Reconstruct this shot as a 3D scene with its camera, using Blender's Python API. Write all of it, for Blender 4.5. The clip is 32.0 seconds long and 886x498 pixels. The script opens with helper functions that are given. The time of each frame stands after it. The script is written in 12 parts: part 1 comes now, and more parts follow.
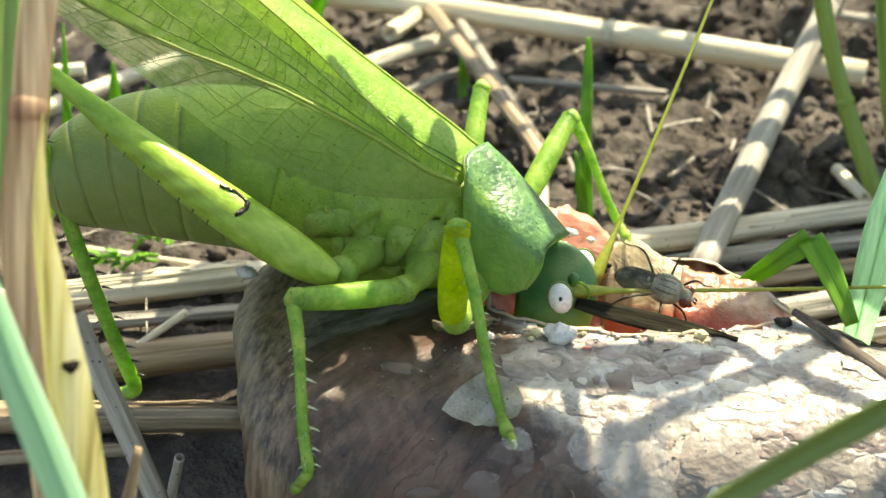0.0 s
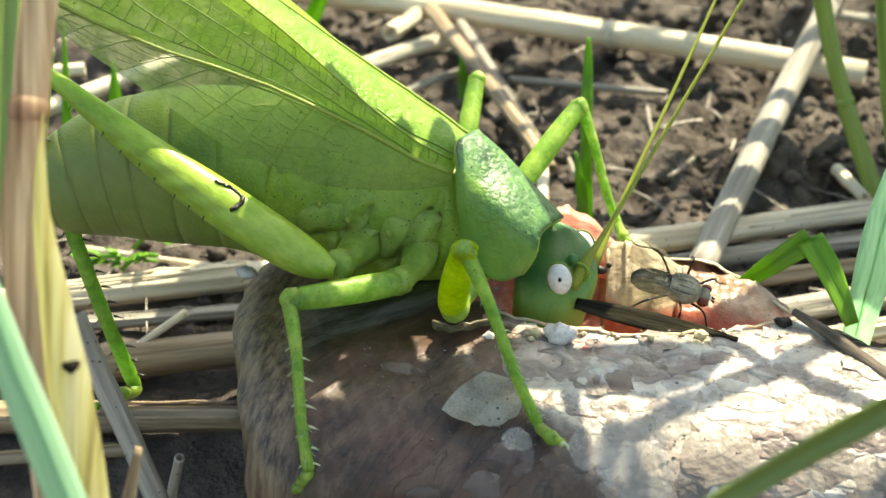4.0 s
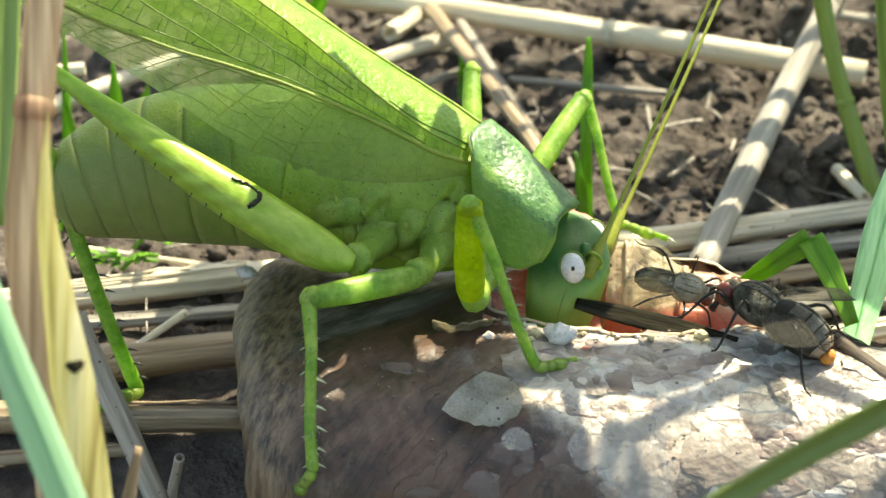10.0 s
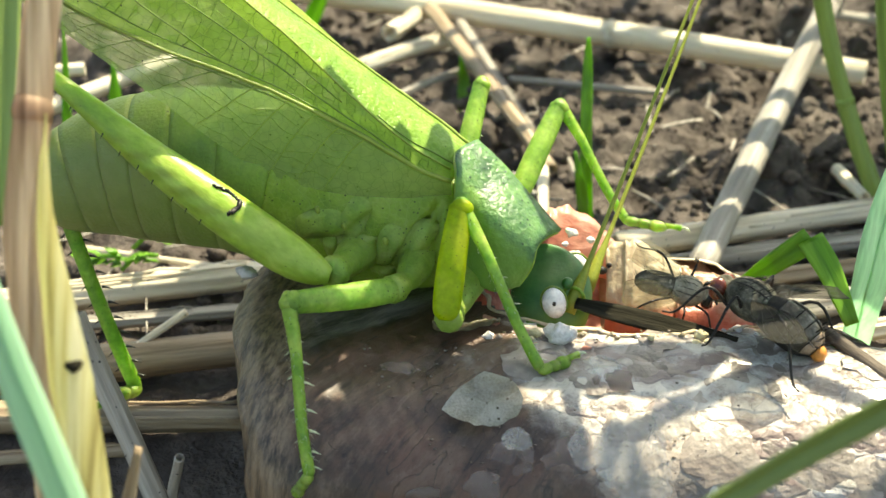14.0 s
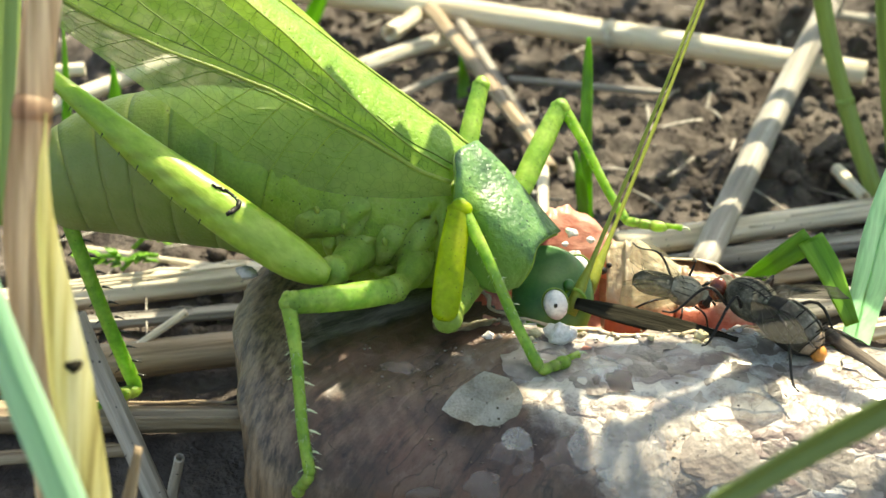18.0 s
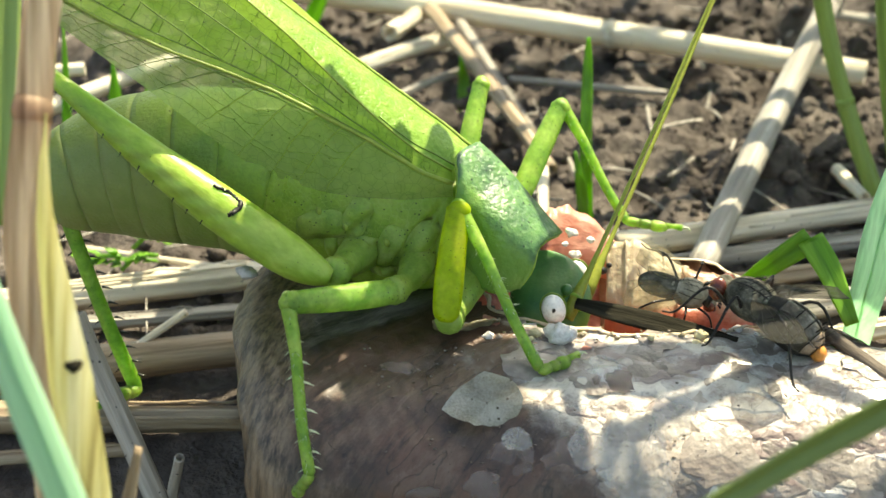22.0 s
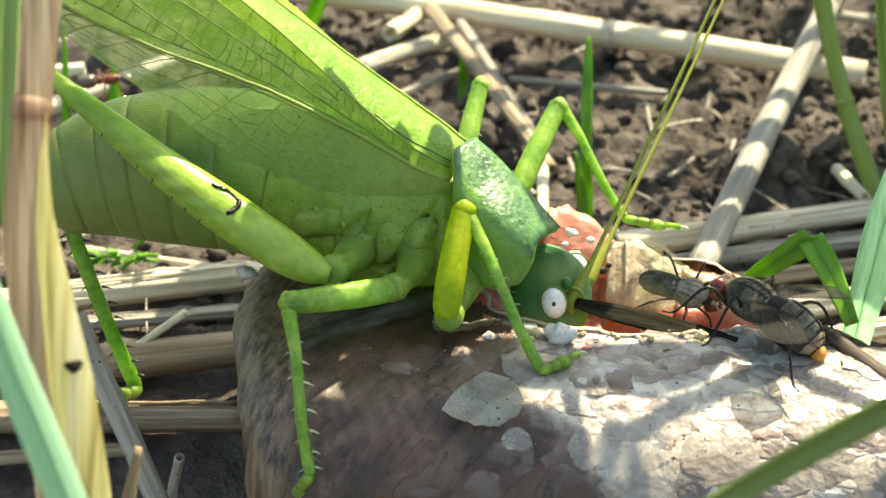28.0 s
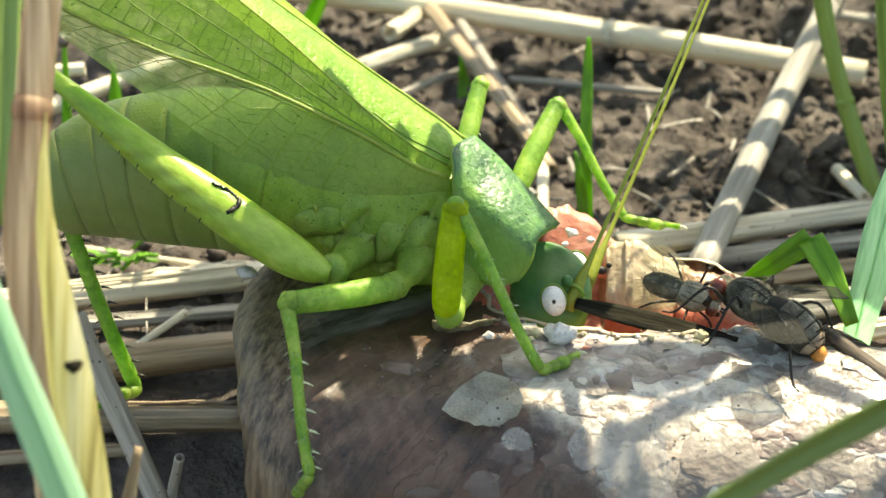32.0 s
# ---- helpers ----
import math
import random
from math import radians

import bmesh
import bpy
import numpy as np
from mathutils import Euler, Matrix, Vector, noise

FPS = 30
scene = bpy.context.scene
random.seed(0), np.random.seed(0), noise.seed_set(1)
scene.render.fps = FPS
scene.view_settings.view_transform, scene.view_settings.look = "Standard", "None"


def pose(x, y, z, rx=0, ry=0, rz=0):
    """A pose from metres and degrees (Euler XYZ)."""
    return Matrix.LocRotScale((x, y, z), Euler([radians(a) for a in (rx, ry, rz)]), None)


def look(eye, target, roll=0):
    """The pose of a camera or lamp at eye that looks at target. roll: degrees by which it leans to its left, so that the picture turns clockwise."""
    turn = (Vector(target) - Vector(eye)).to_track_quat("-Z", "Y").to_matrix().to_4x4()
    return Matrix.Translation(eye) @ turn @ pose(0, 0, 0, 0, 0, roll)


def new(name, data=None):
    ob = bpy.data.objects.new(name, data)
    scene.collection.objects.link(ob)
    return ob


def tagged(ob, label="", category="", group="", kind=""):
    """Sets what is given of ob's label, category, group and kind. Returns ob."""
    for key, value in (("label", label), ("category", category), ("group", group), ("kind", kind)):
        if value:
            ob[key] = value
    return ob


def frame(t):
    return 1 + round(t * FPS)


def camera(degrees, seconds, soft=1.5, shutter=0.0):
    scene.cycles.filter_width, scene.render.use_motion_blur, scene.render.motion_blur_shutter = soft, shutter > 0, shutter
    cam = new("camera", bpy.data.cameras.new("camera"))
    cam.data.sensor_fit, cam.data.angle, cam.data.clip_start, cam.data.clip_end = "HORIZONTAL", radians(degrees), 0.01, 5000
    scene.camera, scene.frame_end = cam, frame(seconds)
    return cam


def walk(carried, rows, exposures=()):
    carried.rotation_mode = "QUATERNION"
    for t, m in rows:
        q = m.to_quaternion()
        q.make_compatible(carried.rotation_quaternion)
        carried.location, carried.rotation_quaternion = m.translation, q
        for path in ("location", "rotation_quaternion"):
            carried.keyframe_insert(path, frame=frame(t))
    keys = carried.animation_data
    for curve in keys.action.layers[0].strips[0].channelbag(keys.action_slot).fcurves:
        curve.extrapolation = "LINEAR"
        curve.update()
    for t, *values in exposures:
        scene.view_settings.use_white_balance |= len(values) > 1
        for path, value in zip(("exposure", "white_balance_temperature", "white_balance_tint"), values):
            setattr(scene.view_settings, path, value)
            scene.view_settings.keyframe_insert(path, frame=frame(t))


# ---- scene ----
cam = camera(40, 32.0)
EYE, TARGET = (0.0, -0.0667, 0.0549), (0.0, 0.0, 0.0164)
walk(cam, [(0.0, look(EYE, TARGET)), (32.0, look(EYE, TARGET))], [(0.0, 1.33, 8000.0, 0.0), (32.0, 1.33, 8000.0, 0.0)])

cam.data.dof.use_dof, cam.data.dof.focus_distance, cam.data.dof.aperture_fstop = True, 0.077, 70.0

# ---- daylight: a high sun behind the insect and a clear sky ----
SUN_WAY = Vector((0.30, 0.43, 0.85)).normalized()
world = bpy.data.worlds.new("world")
scene.world = world
world.use_nodes = True
sky = world.node_tree.nodes.new("ShaderNodeTexSky")
sky.sky_type, sky.sun_disc = "NISHITA", False
sky.air_density, sky.dust_density = 0.85, 1.6
sky.sun_elevation = math.asin(SUN_WAY.z)
sky.sun_rotation = math.atan2(SUN_WAY.x, SUN_WAY.y)
back = world.node_tree.nodes["Background"]
back.inputs["Strength"].default_value = 0.15
world.node_tree.links.new(sky.outputs[0], back.inputs["Color"])
sun = new("sun", bpy.data.lights.new("sun", "SUN"))
sun.data.energy, sun.data.angle, sun.data.color = 5.0, radians(0.5), (1.0, 0.95, 0.86)
sun.matrix_world = look(SUN_WAY * 2.0, (0, 0, 0))

# ---- materials ----


def surface(name, colours, size, rough=0.5, bump=0.2, fine=0.25, stretch=(1, 1, 1), through_light=0.0,
            glow=(1, 1, 1), vary=0.0, veins=None, specks=None, metal=0.0, coat=0.0, sub=0.0, alpha=1.0,
            detail=6.0, spread=0.5, spec=0.5):
    """A layered surface: broad patches (size, mm), fine grain, relief, and optional veins, specks and light passing through."""
    m = bpy.data.materials.new(name)
    m.use_nodes = True
    nt = m.node_tree
    n, link = nt.nodes, nt.links.new
    bsdf = n["Principled BSDF"]
    co = n.new("ShaderNodeTexCoord")
    mp = n.new("ShaderNodeMapping")
    mp.inputs["Scale"].default_value = stretch
    link(co.outputs["Object"], mp.inputs["Vector"])
    a = n.new("ShaderNodeTexNoise")
    a.inputs["Scale"].default_value, a.inputs["Detail"].default_value = 1000 / size, detail
    a.inputs["Roughness"].default_value = 0.6
    link(mp.outputs[0], a.inputs["Vector"])
    ramp = n.new("ShaderNodeValToRGB")
    lo, hi = 0.5 - spread * 0.5, 0.5 + spread * 0.5
    ramp.color_ramp.elements[0].position, ramp.color_ramp.elements[1].position = lo, hi
    ramp.color_ramp.elements[0].color, ramp.color_ramp.elements[1].color = (*colours[0], 1), (*colours[-1], 1)
    for i, c in enumerate(colours[1:-1]):
        e = ramp.color_ramp.elements.new(lo + (hi - lo) * (i + 1) / (len(colours) - 1))
        e.color = (*c, 1)
    link(a.outputs["Fac"], ramp.inputs["Fac"])
    colour = ramp.outputs["Color"]
    b = n.new("ShaderNodeTexNoise")
    b.inputs["Scale"].default_value, b.inputs["Detail"].default_value = 1000 / (size * fine), 4
    link(mp.outputs[0], b.inputs["Vector"])

    def mix(kind, fac, c1, c2):
        x = n.new("ShaderNodeMix")
        x.data_type, x.blend_type = "RGBA", kind
        for socket, value in ((x.inputs[0], fac), (x.inputs[6], c1), (x.inputs[7], c2)):
            if hasattr(value, "links"):
                link(value, socket)
            else:
                socket.default_value = value
        return x.outputs[2]

    grain = n.new("ShaderNodeMapRange")
    grain.inputs[3].default_value, grain.inputs[4].default_value = 0.72, 1.28
    link(b.outputs["Fac"], grain.inputs[0])
    grey = n.new("ShaderNodeCombineColor")
    for i in range(3):
        link(grain.outputs[0], grey.inputs[i])
    colour = mix("MULTIPLY", 0.8, colour, grey.outputs[0])
    if vary:
        info = n.new("ShaderNodeObjectInfo")
        hue = n.new("ShaderNodeHueSaturation")
        rng = n.new("ShaderNodeMapRange")
        rng.inputs[3].default_value, rng.inputs[4].default_value = 1 - vary, 1 + vary
        link(info.outputs["Random"], rng.inputs[0])
        link(rng.outputs[0], hue.inputs["Value"])
        link(colour, hue.inputs["Color"])
        colour = hue.outputs[0]
    if veins:
        vein_colour, cell, width, power = veins
        v = n.new("ShaderNodeTexVoronoi")
        v.feature = "DISTANCE_TO_EDGE"
        v.inputs["Scale"].default_value = 1000 / cell
        wob = n.new("ShaderNodeTexNoise")
        wob.inputs["Scale"].default_value = 700 / cell
        link(mp.outputs[0], wob.inputs["Vector"])
        shift = n.new("ShaderNodeVectorMath")
        shift.operation = "MULTIPLY_ADD"
        shift.inputs[1].default_value = (cell * 0.0006,) * 3
        link(wob.outputs["Color"], shift.inputs[0])
        link(mp.outputs[0], shift.inputs[2])
        link(shift.outputs[0], v.inputs["Vector"])
        vr = n.new("ShaderNodeMapRange")
        vr.inputs[2].default_value, vr.inputs[3].default_value, vr.inputs[4].default_value = width, power, 0.0
        link(v.outputs["Distance"], vr.inputs[0])
        colour = mix("MIX", vr.outputs[0], colour, (*vein_colour, 1))
    if specks:
        speck_colour, cell, width = specks
        v = n.new("ShaderNodeTexVoronoi")
        v.inputs["Scale"].default_value = 1000 / cell
        link(co.outputs["Object"], v.inputs["Vector"])
        vr = n.new("ShaderNodeMapRange")
        vr.inputs[1].default_value, vr.inputs[2].default_value = width * 0.7, width
        vr.inputs[3].default_value, vr.inputs[4].default_value = 1.0, 0.0
        link(v.outputs["Distance"], vr.inputs[0])
        where = n.new("ShaderNodeTexNoise")
        where.inputs["Scale"].default_value, where.inputs["Detail"].default_value = 330 / cell, 3
        link(co.outputs["Object"], where.inputs["Vector"])
        few = n.new("ShaderNodeMapRange")
        few.inputs[1].default_value, few.inputs[2].default_value = 0.47, 0.54
        link(where.outputs["Fac"], few.inputs[0])
        both = n.new("ShaderNodeMath")
        both.operation = "MULTIPLY"
        link(vr.outputs[0], both.inputs[0])
        link(few.outputs[0], both.inputs[1])
        colour = mix("MIX", both.outputs[0], colour, (*speck_colour, 1))
    link(colour, bsdf.inputs["Base Color"])
    bsdf.inputs["Roughness"].default_value = rough
    bsdf.inputs["Metallic"].default_value = metal
    bsdf.inputs["Coat Weight"].default_value = coat
    bsdf.inputs["Coat Roughness"].default_value = 0.15
    bsdf.inputs["Specular IOR Level"].default_value = spec
    bsdf.inputs["Alpha"].default_value = alpha
    if sub:
        bsdf.inputs["Subsurface Weight"].default_value = sub
        bsdf.inputs["Subsurface Radius"].default_value = (0.6, 1.0, 0.3)
        bsdf.inputs["Subsurface Scale"].default_value = 0.0012 if sub < 0.3 else 0.0022
    rr = n.new("ShaderNodeMapRange")
    rr.inputs[3].default_value, rr.inputs[4].default_value = max(rough - 0.15, 0.03), min(rough + 0.15, 1)
    link(b.outputs["Fac"], rr.inputs[0])
    link(rr.outputs[0], bsdf.inputs["Roughness"])
    if bump:
        add = n.new("ShaderNodeMath")
        add.operation = "ADD"
        link(a.outputs["Fac"], add.inputs[0])
        link(b.outputs["Fac"], add.inputs[1])
        bp = n.new("ShaderNodeBump")
        bp.inputs["Strength"].default_value, bp.inputs["Distance"].default_value = min(bump * 2, 1), size * 0.0001
        link(add.outputs[0], bp.inputs["Height"])
        link(bp.outputs[0], bsdf.inputs["Normal"])
    if through_light:
        tr = n.new("ShaderNodeBsdfTranslucent")
        tint = mix("MULTIPLY", 1.0, colour, (*glow, 1))
        link(tint, tr.inputs["Color"])
        ms = n.new("ShaderNodeMixShader")
        ms.inputs[0].default_value = through_light
        link(bsdf.outputs[0], ms.inputs[1])
        link(tr.outputs[0], ms.inputs[2])
        link(ms.outputs[0], n["Material Output"].inputs["Surface"])
    return m


def film_clear(name, tint, rough=0.15, clear=0.7):
    """A thin clear membrane: mostly see-through, with a gloss."""
    m = surface(name, [tint, tuple(x * 0.8 for x in tint)], 0.8, rough, 0.3, spec=0.08)
    nt = m.node_tree
    tr = nt.nodes.new("ShaderNodeBsdfTransparent")
    tr.inputs["Color"].default_value = (0.95, 0.93, 0.86, 1)
    ms = nt.nodes.new("ShaderNodeMixShader")
    ms.inputs[0].default_value = clear
    nt.links.new(nt.nodes["Principled BSDF"].outputs[0], ms.inputs[1])
    nt.links.new(tr.outputs[0], ms.inputs[2])
    nt.links.new(ms.outputs[0], nt.nodes["Material Output"].inputs["Surface"])
    return m


BODY = surface("bush_cricket_flank", [(0.16, 0.28, 0.04), (0.26, 0.40, 0.055), (0.32, 0.46, 0.07), (0.45, 0.55, 0.13)], 2.4, 0.40, 0.22, fine=0.10,
               through_light=0.35, specks=((0.03, 0.03, 0.012), 0.32, 0.20), veins=((0.42, 0.53, 0.15), 0.60, 0.035, 0.5), sub=0.35, spread=0.42)
PLATE = surface("bush_cricket_plate", [(0.19, 0.31, 0.05), (0.28, 0.42, 0.07), (0.37, 0.50, 0.10), (0.46, 0.56, 0.16)], 1.7, 0.42, 0.2, fine=0.12,
                through_light=0.3, specks=((0.03, 0.035, 0.012), 0.3, 0.18), sub=0.35, spread=0.42)
ABDOMEN = surface("bush_cricket_abdomen", [(0.16, 0.28, 0.044), (0.24, 0.375, 0.058), (0.31, 0.44, 0.085)], 2.2, 0.45, 0.20, fine=0.10,
                  through_light=0.2, specks=((0.03, 0.04, 0.01), 0.7, 0.12), sub=0.4, spread=0.4)
SHIELD = surface("bush_cricket_shield", [(0.032, 0.085, 0.042), (0.070, 0.165, 0.060), (0.115, 0.245, 0.075), (0.19, 0.32, 0.11)], 1.3, 0.36, 0.45,
                 through_light=0.15, specks=((0.012, 0.022, 0.018), 0.35, 0.24), sub=0.25, coat=0.12, spread=0.44, fine=0.30)
HEAD = surface("bush_cricket_head", [(0.045, 0.155, 0.045), (0.070, 0.205, 0.055), (0.115, 0.26, 0.065)], 3.0, 0.38, 0.05,
               through_light=0.22, specks=((0.02, 0.05, 0.02), 0.4, 0.10), sub=0.25, coat=0.15, spread=0.5, fine=0.1)


def pigment(m, way, a, b, colours, wander):
    """A second body colour that takes over along a direction (millimetres), with a wandering border."""
    nt = m.node_tree
    n, link = nt.nodes, nt.links.new
    place = n.new("ShaderNodeTexCoord").outputs["Object"]
    dot = n.new("ShaderNodeVectorMath")
    dot.operation = "DOT_PRODUCT"
    dot.inputs[1].default_value = tuple(1000 * v for v in way)
    link(place, dot.inputs[0])
    blur = n.new("ShaderNodeTexNoise")
    blur.inputs["Scale"].default_value, blur.inputs["Detail"].default_value = 700, 5
    link(place, blur.inputs["Vector"])
    add = n.new("ShaderNodeMath")
    add.operation = "MULTIPLY_ADD"
    add.inputs[1].default_value = wander
    link(blur.outputs["Fac"], add.inputs[0])
    link(dot.outputs["Value"], add.inputs[2])
    part_of = n.new("ShaderNodeMapRange")
    part_of.interpolation_type = "SMOOTHSTEP"
    part_of.inputs[1].default_value, part_of.inputs[2].default_value = a + wander / 2, b + wander / 2
    link(add.outputs[0], part_of.inputs[0])
    other = n.new("ShaderNodeMix")
    other.data_type = "RGBA"
    link(blur.outputs["Fac"], other.inputs[0])
    other.inputs[6].default_value, other.inputs[7].default_value = (*colours[0], 1), (*colours[1], 1)
    blend = n.new("ShaderNodeMix")
    blend.data_type = "RGBA"
    link(part_of.outputs[0], blend.inputs[0])
    old = n["Principled BSDF"].inputs["Base Color"].links[0].from_socket
    users = [x.to_socket for x in old.links]
    link(old, blend.inputs[6])
    link(other.outputs[2], blend.inputs[7])
    for x in users:
        link(blend.outputs[2], x)


pigment(ABDOMEN, (-1, 0, -0.35), 4.0, 15.0, ((0.17, 0.235, 0.05), (0.29, 0.35, 0.11)), 4.0)
pigment(HEAD, (0.1, 0, -1), 0.9, 3.4, ((0.20, 0.38, 0.05), (0.36, 0.54, 0.10)), 1.2)
pigment(SHIELD, (-0.98, 0, -1), -10.4, -9.2, ((0.10, 0.25, 0.035), (0.27, 0.44, 0.09)), 1.6)
WING = surface("bush_cricket_wing", [(0.33, 0.51, 0.07), (0.39, 0.57, 0.09), (0.46, 0.62, 0.13)], 3.5, 0.38, 0.2,
               through_light=0.55, glow=(1.0, 1.0, 0.65), veins=((0.17, 0.33, 0.035), 0.6, 0.05, 0.55),
               specks=((0.05, 0.05, 0.012), 0.5, 0.12), stretch=(0.8, 1, 1), fine=0.12)
WING_BACK = surface("bush_cricket_wing_back", [(0.17, 0.32, 0.045), (0.24, 0.40, 0.065), (0.33, 0.49, 0.11)], 1.6, 0.28, 0.30,
                    through_light=0.28, veins=((0.20, 0.34, 0.06), 0.42, 0.09, 0.6), specks=((0.05, 0.05, 0.012), 0.5, 0.12), coat=0.08, spec=0.2, fine=0.2, spread=0.35)
WING_PALE = surface("bush_cricket_wing_hem", [(0.33, 0.44, 0.14), (0.41, 0.52, 0.18), (0.48, 0.57, 0.22)], 4.0, 0.35, 0.2, through_light=0.5,
                    veins=((0.15, 0.23, 0.06), 0.62, 0.05, 0.45), specks=((0.05, 0.05, 0.012), 0.6, 0.10), fine=0.12)


def see_through(m, amount):
    """Lets part of the view behind show through a membrane."""
    nt = m.node_tree
    old = nt.nodes["Material Output"].inputs["Surface"].links[0].from_socket
    tr = nt.nodes.new("ShaderNodeBsdfTransparent")
    ms = nt.nodes.new("ShaderNodeMixShader")
    ms.inputs[0].default_value = amount
    nt.links.new(old, ms.inputs[1])
    nt.links.new(tr.outputs[0], ms.inputs[2])
    nt.links.new(ms.outputs[0], nt.nodes["Material Output"].inputs["Surface"])


see_through(WING_PALE, 0.44)
see_through(WING, 0.18)
VEIN = surface("wing_vein", [(0.24, 0.34, 0.04), (0.37, 0.44, 0.08)], 1.0, 0.4, 0.1, through_light=0.2)
VEIN_DARK = surface("wing_vein_dark", [(0.14, 0.235, 0.03), (0.20, 0.30, 0.045)], 1.0, 0.4, 0.1, through_light=0.2)
VEIN_HEM = surface("wing_hem_vein", [(0.27, 0.38, 0.09), (0.36, 0.46, 0.13)], 1.0, 0.4, 0.1, through_light=0.5)
VEIN_MID = surface("wing_cross_vein", [(0.22, 0.37, 0.045), (0.28, 0.42, 0.06)], 1.0, 0.4, 0.1, through_light=0.5)
LEG = surface("bush_cricket_leg", [(0.17, 0.34, 0.055), (0.29, 0.48, 0.08), (0.46, 0.63, 0.14)], 1.6, 0.40, 0.12,
              through_light=0.45, glow=(1.0, 1.0, 0.4), specks=((0.03, 0.045, 0.01), 0.3, 0.15), sub=0.6, spread=0.4)
THIGH = surface("bush_cricket_thigh", [(0.23, 0.38, 0.045), (0.33, 0.49, 0.06), (0.47, 0.60, 0.12)], 1.8, 0.38, 0.12,
                through_light=0.2, specks=((0.05, 0.07, 0.015), 0.4, 0.09), sub=0.3, stretch=(0.5, 1, 1), spread=0.4)


def herringbone(m):
    """Slanting olive bars under the clear skin of the thigh's lower half."""
    nt = m.node_tree
    n, link = nt.nodes, nt.links.new
    place = n.new("ShaderNodeTexCoord")
    spread = n.new("ShaderNodeMapping")
    spread.inputs["Scale"].default_value = (1.0, 0.0, -1.2)
    link(place.outputs["Object"], spread.inputs["Vector"])
    wave = n.new("ShaderNodeTexWave")
    wave.wave_type, wave.bands_direction = "BANDS", "DIAGONAL"
    wave.inputs["Scale"].default_value, wave.inputs["Distortion"].default_value, wave.inputs["Detail"].default_value = 330.0, 1.2, 3.0
    link(spread.outputs[0], wave.inputs["Vector"])
    xyz = n.new("ShaderNodeSeparateXYZ")
    link(place.outputs["Object"], xyz.inputs[0])
    fac = wave.outputs["Fac"]
    for axis, a, b, c, d in (("Z", 0.0004, 0.0008, 0.0, 0.55), ("Z", 0.0016, 0.0021, 1.0, 0.25), ("X", 0.005, 0.009, 0.15, 1.0), ("X", 0.015, 0.018, 1.0, 0.3)):
        r = n.new("ShaderNodeMapRange")
        for value, k in zip((a, b, c, d), range(1, 5)):
            r.inputs[k].default_value = value
        link(xyz.outputs[axis], r.inputs[0])
        x = n.new("ShaderNodeMath")
        x.operation = "MULTIPLY"
        link(fac, x.inputs[0])
        link(r.outputs[0], x.inputs[1])
        fac = x.outputs[0]
    blend = n.new("ShaderNodeMix")
    blend.data_type = "RGBA"
    bsdf = n["Principled BSDF"]
    link(fac, blend.inputs[0])
    link(bsdf.inputs["Base Color"].links[0].from_socket, blend.inputs[6])
    blend.inputs[7].default_value = (0.17, 0.20, 0.012, 1)
    link(blend.outputs[2], bsdf.inputs["Base Color"])


herringbone(THIGH)
# near front thigh: its backlit glow is put into a brighter yellow than LEG
LEG_BACKLIT = surface("bush_cricket_leg_backlit", [(0.38, 0.50, 0.025), (0.54, 0.67, 0.035), (0.66, 0.76, 0.08)], 1.6, 0.4, 0.12,
                    through_light=0.7, glow=(1.0, 1.0, 0.3), specks=((0.05, 0.06, 0.01), 0.24, 0.15), sub=0.5, spread=0.4)
SPINE = surface("leg_spine", [(0.50, 0.58, 0.32), (0.62, 0.66, 0.45)], 0.5, 0.35, 0.05)
SPINE_DARK = surface("leg_spine_tip", [(0.01, 0.012, 0.008), (0.03, 0.03, 0.015)], 0.5, 0.4, 0.05)
EYE_PALE = surface("eye_pale", [(0.62, 0.60, 0.58), (0.74, 0.72, 0.70)], 0.9, 0.3, 0.05)
DARK = surface("dark_chitin", [(0.010, 0.009, 0.008), (0.03, 0.026, 0.021)], 0.6, 0.4, 0.2, spec=0.25)
ANTENNA = surface("antenna_olive", [(0.23, 0.30, 0.03), (0.38, 0.38, 0.05)], 0.6, 0.45, 0.2, through_light=0.15)
SKIN = surface("fish_skin", [(0.026, 0.015, 0.010), (0.052, 0.030, 0.019), (0.095, 0.053, 0.034), (0.062, 0.040, 0.029)], 4.0, 0.36, 0.28, fine=0.08, stretch=(1.0, 0.5, 0.7), spread=0.5, spec=0.4)


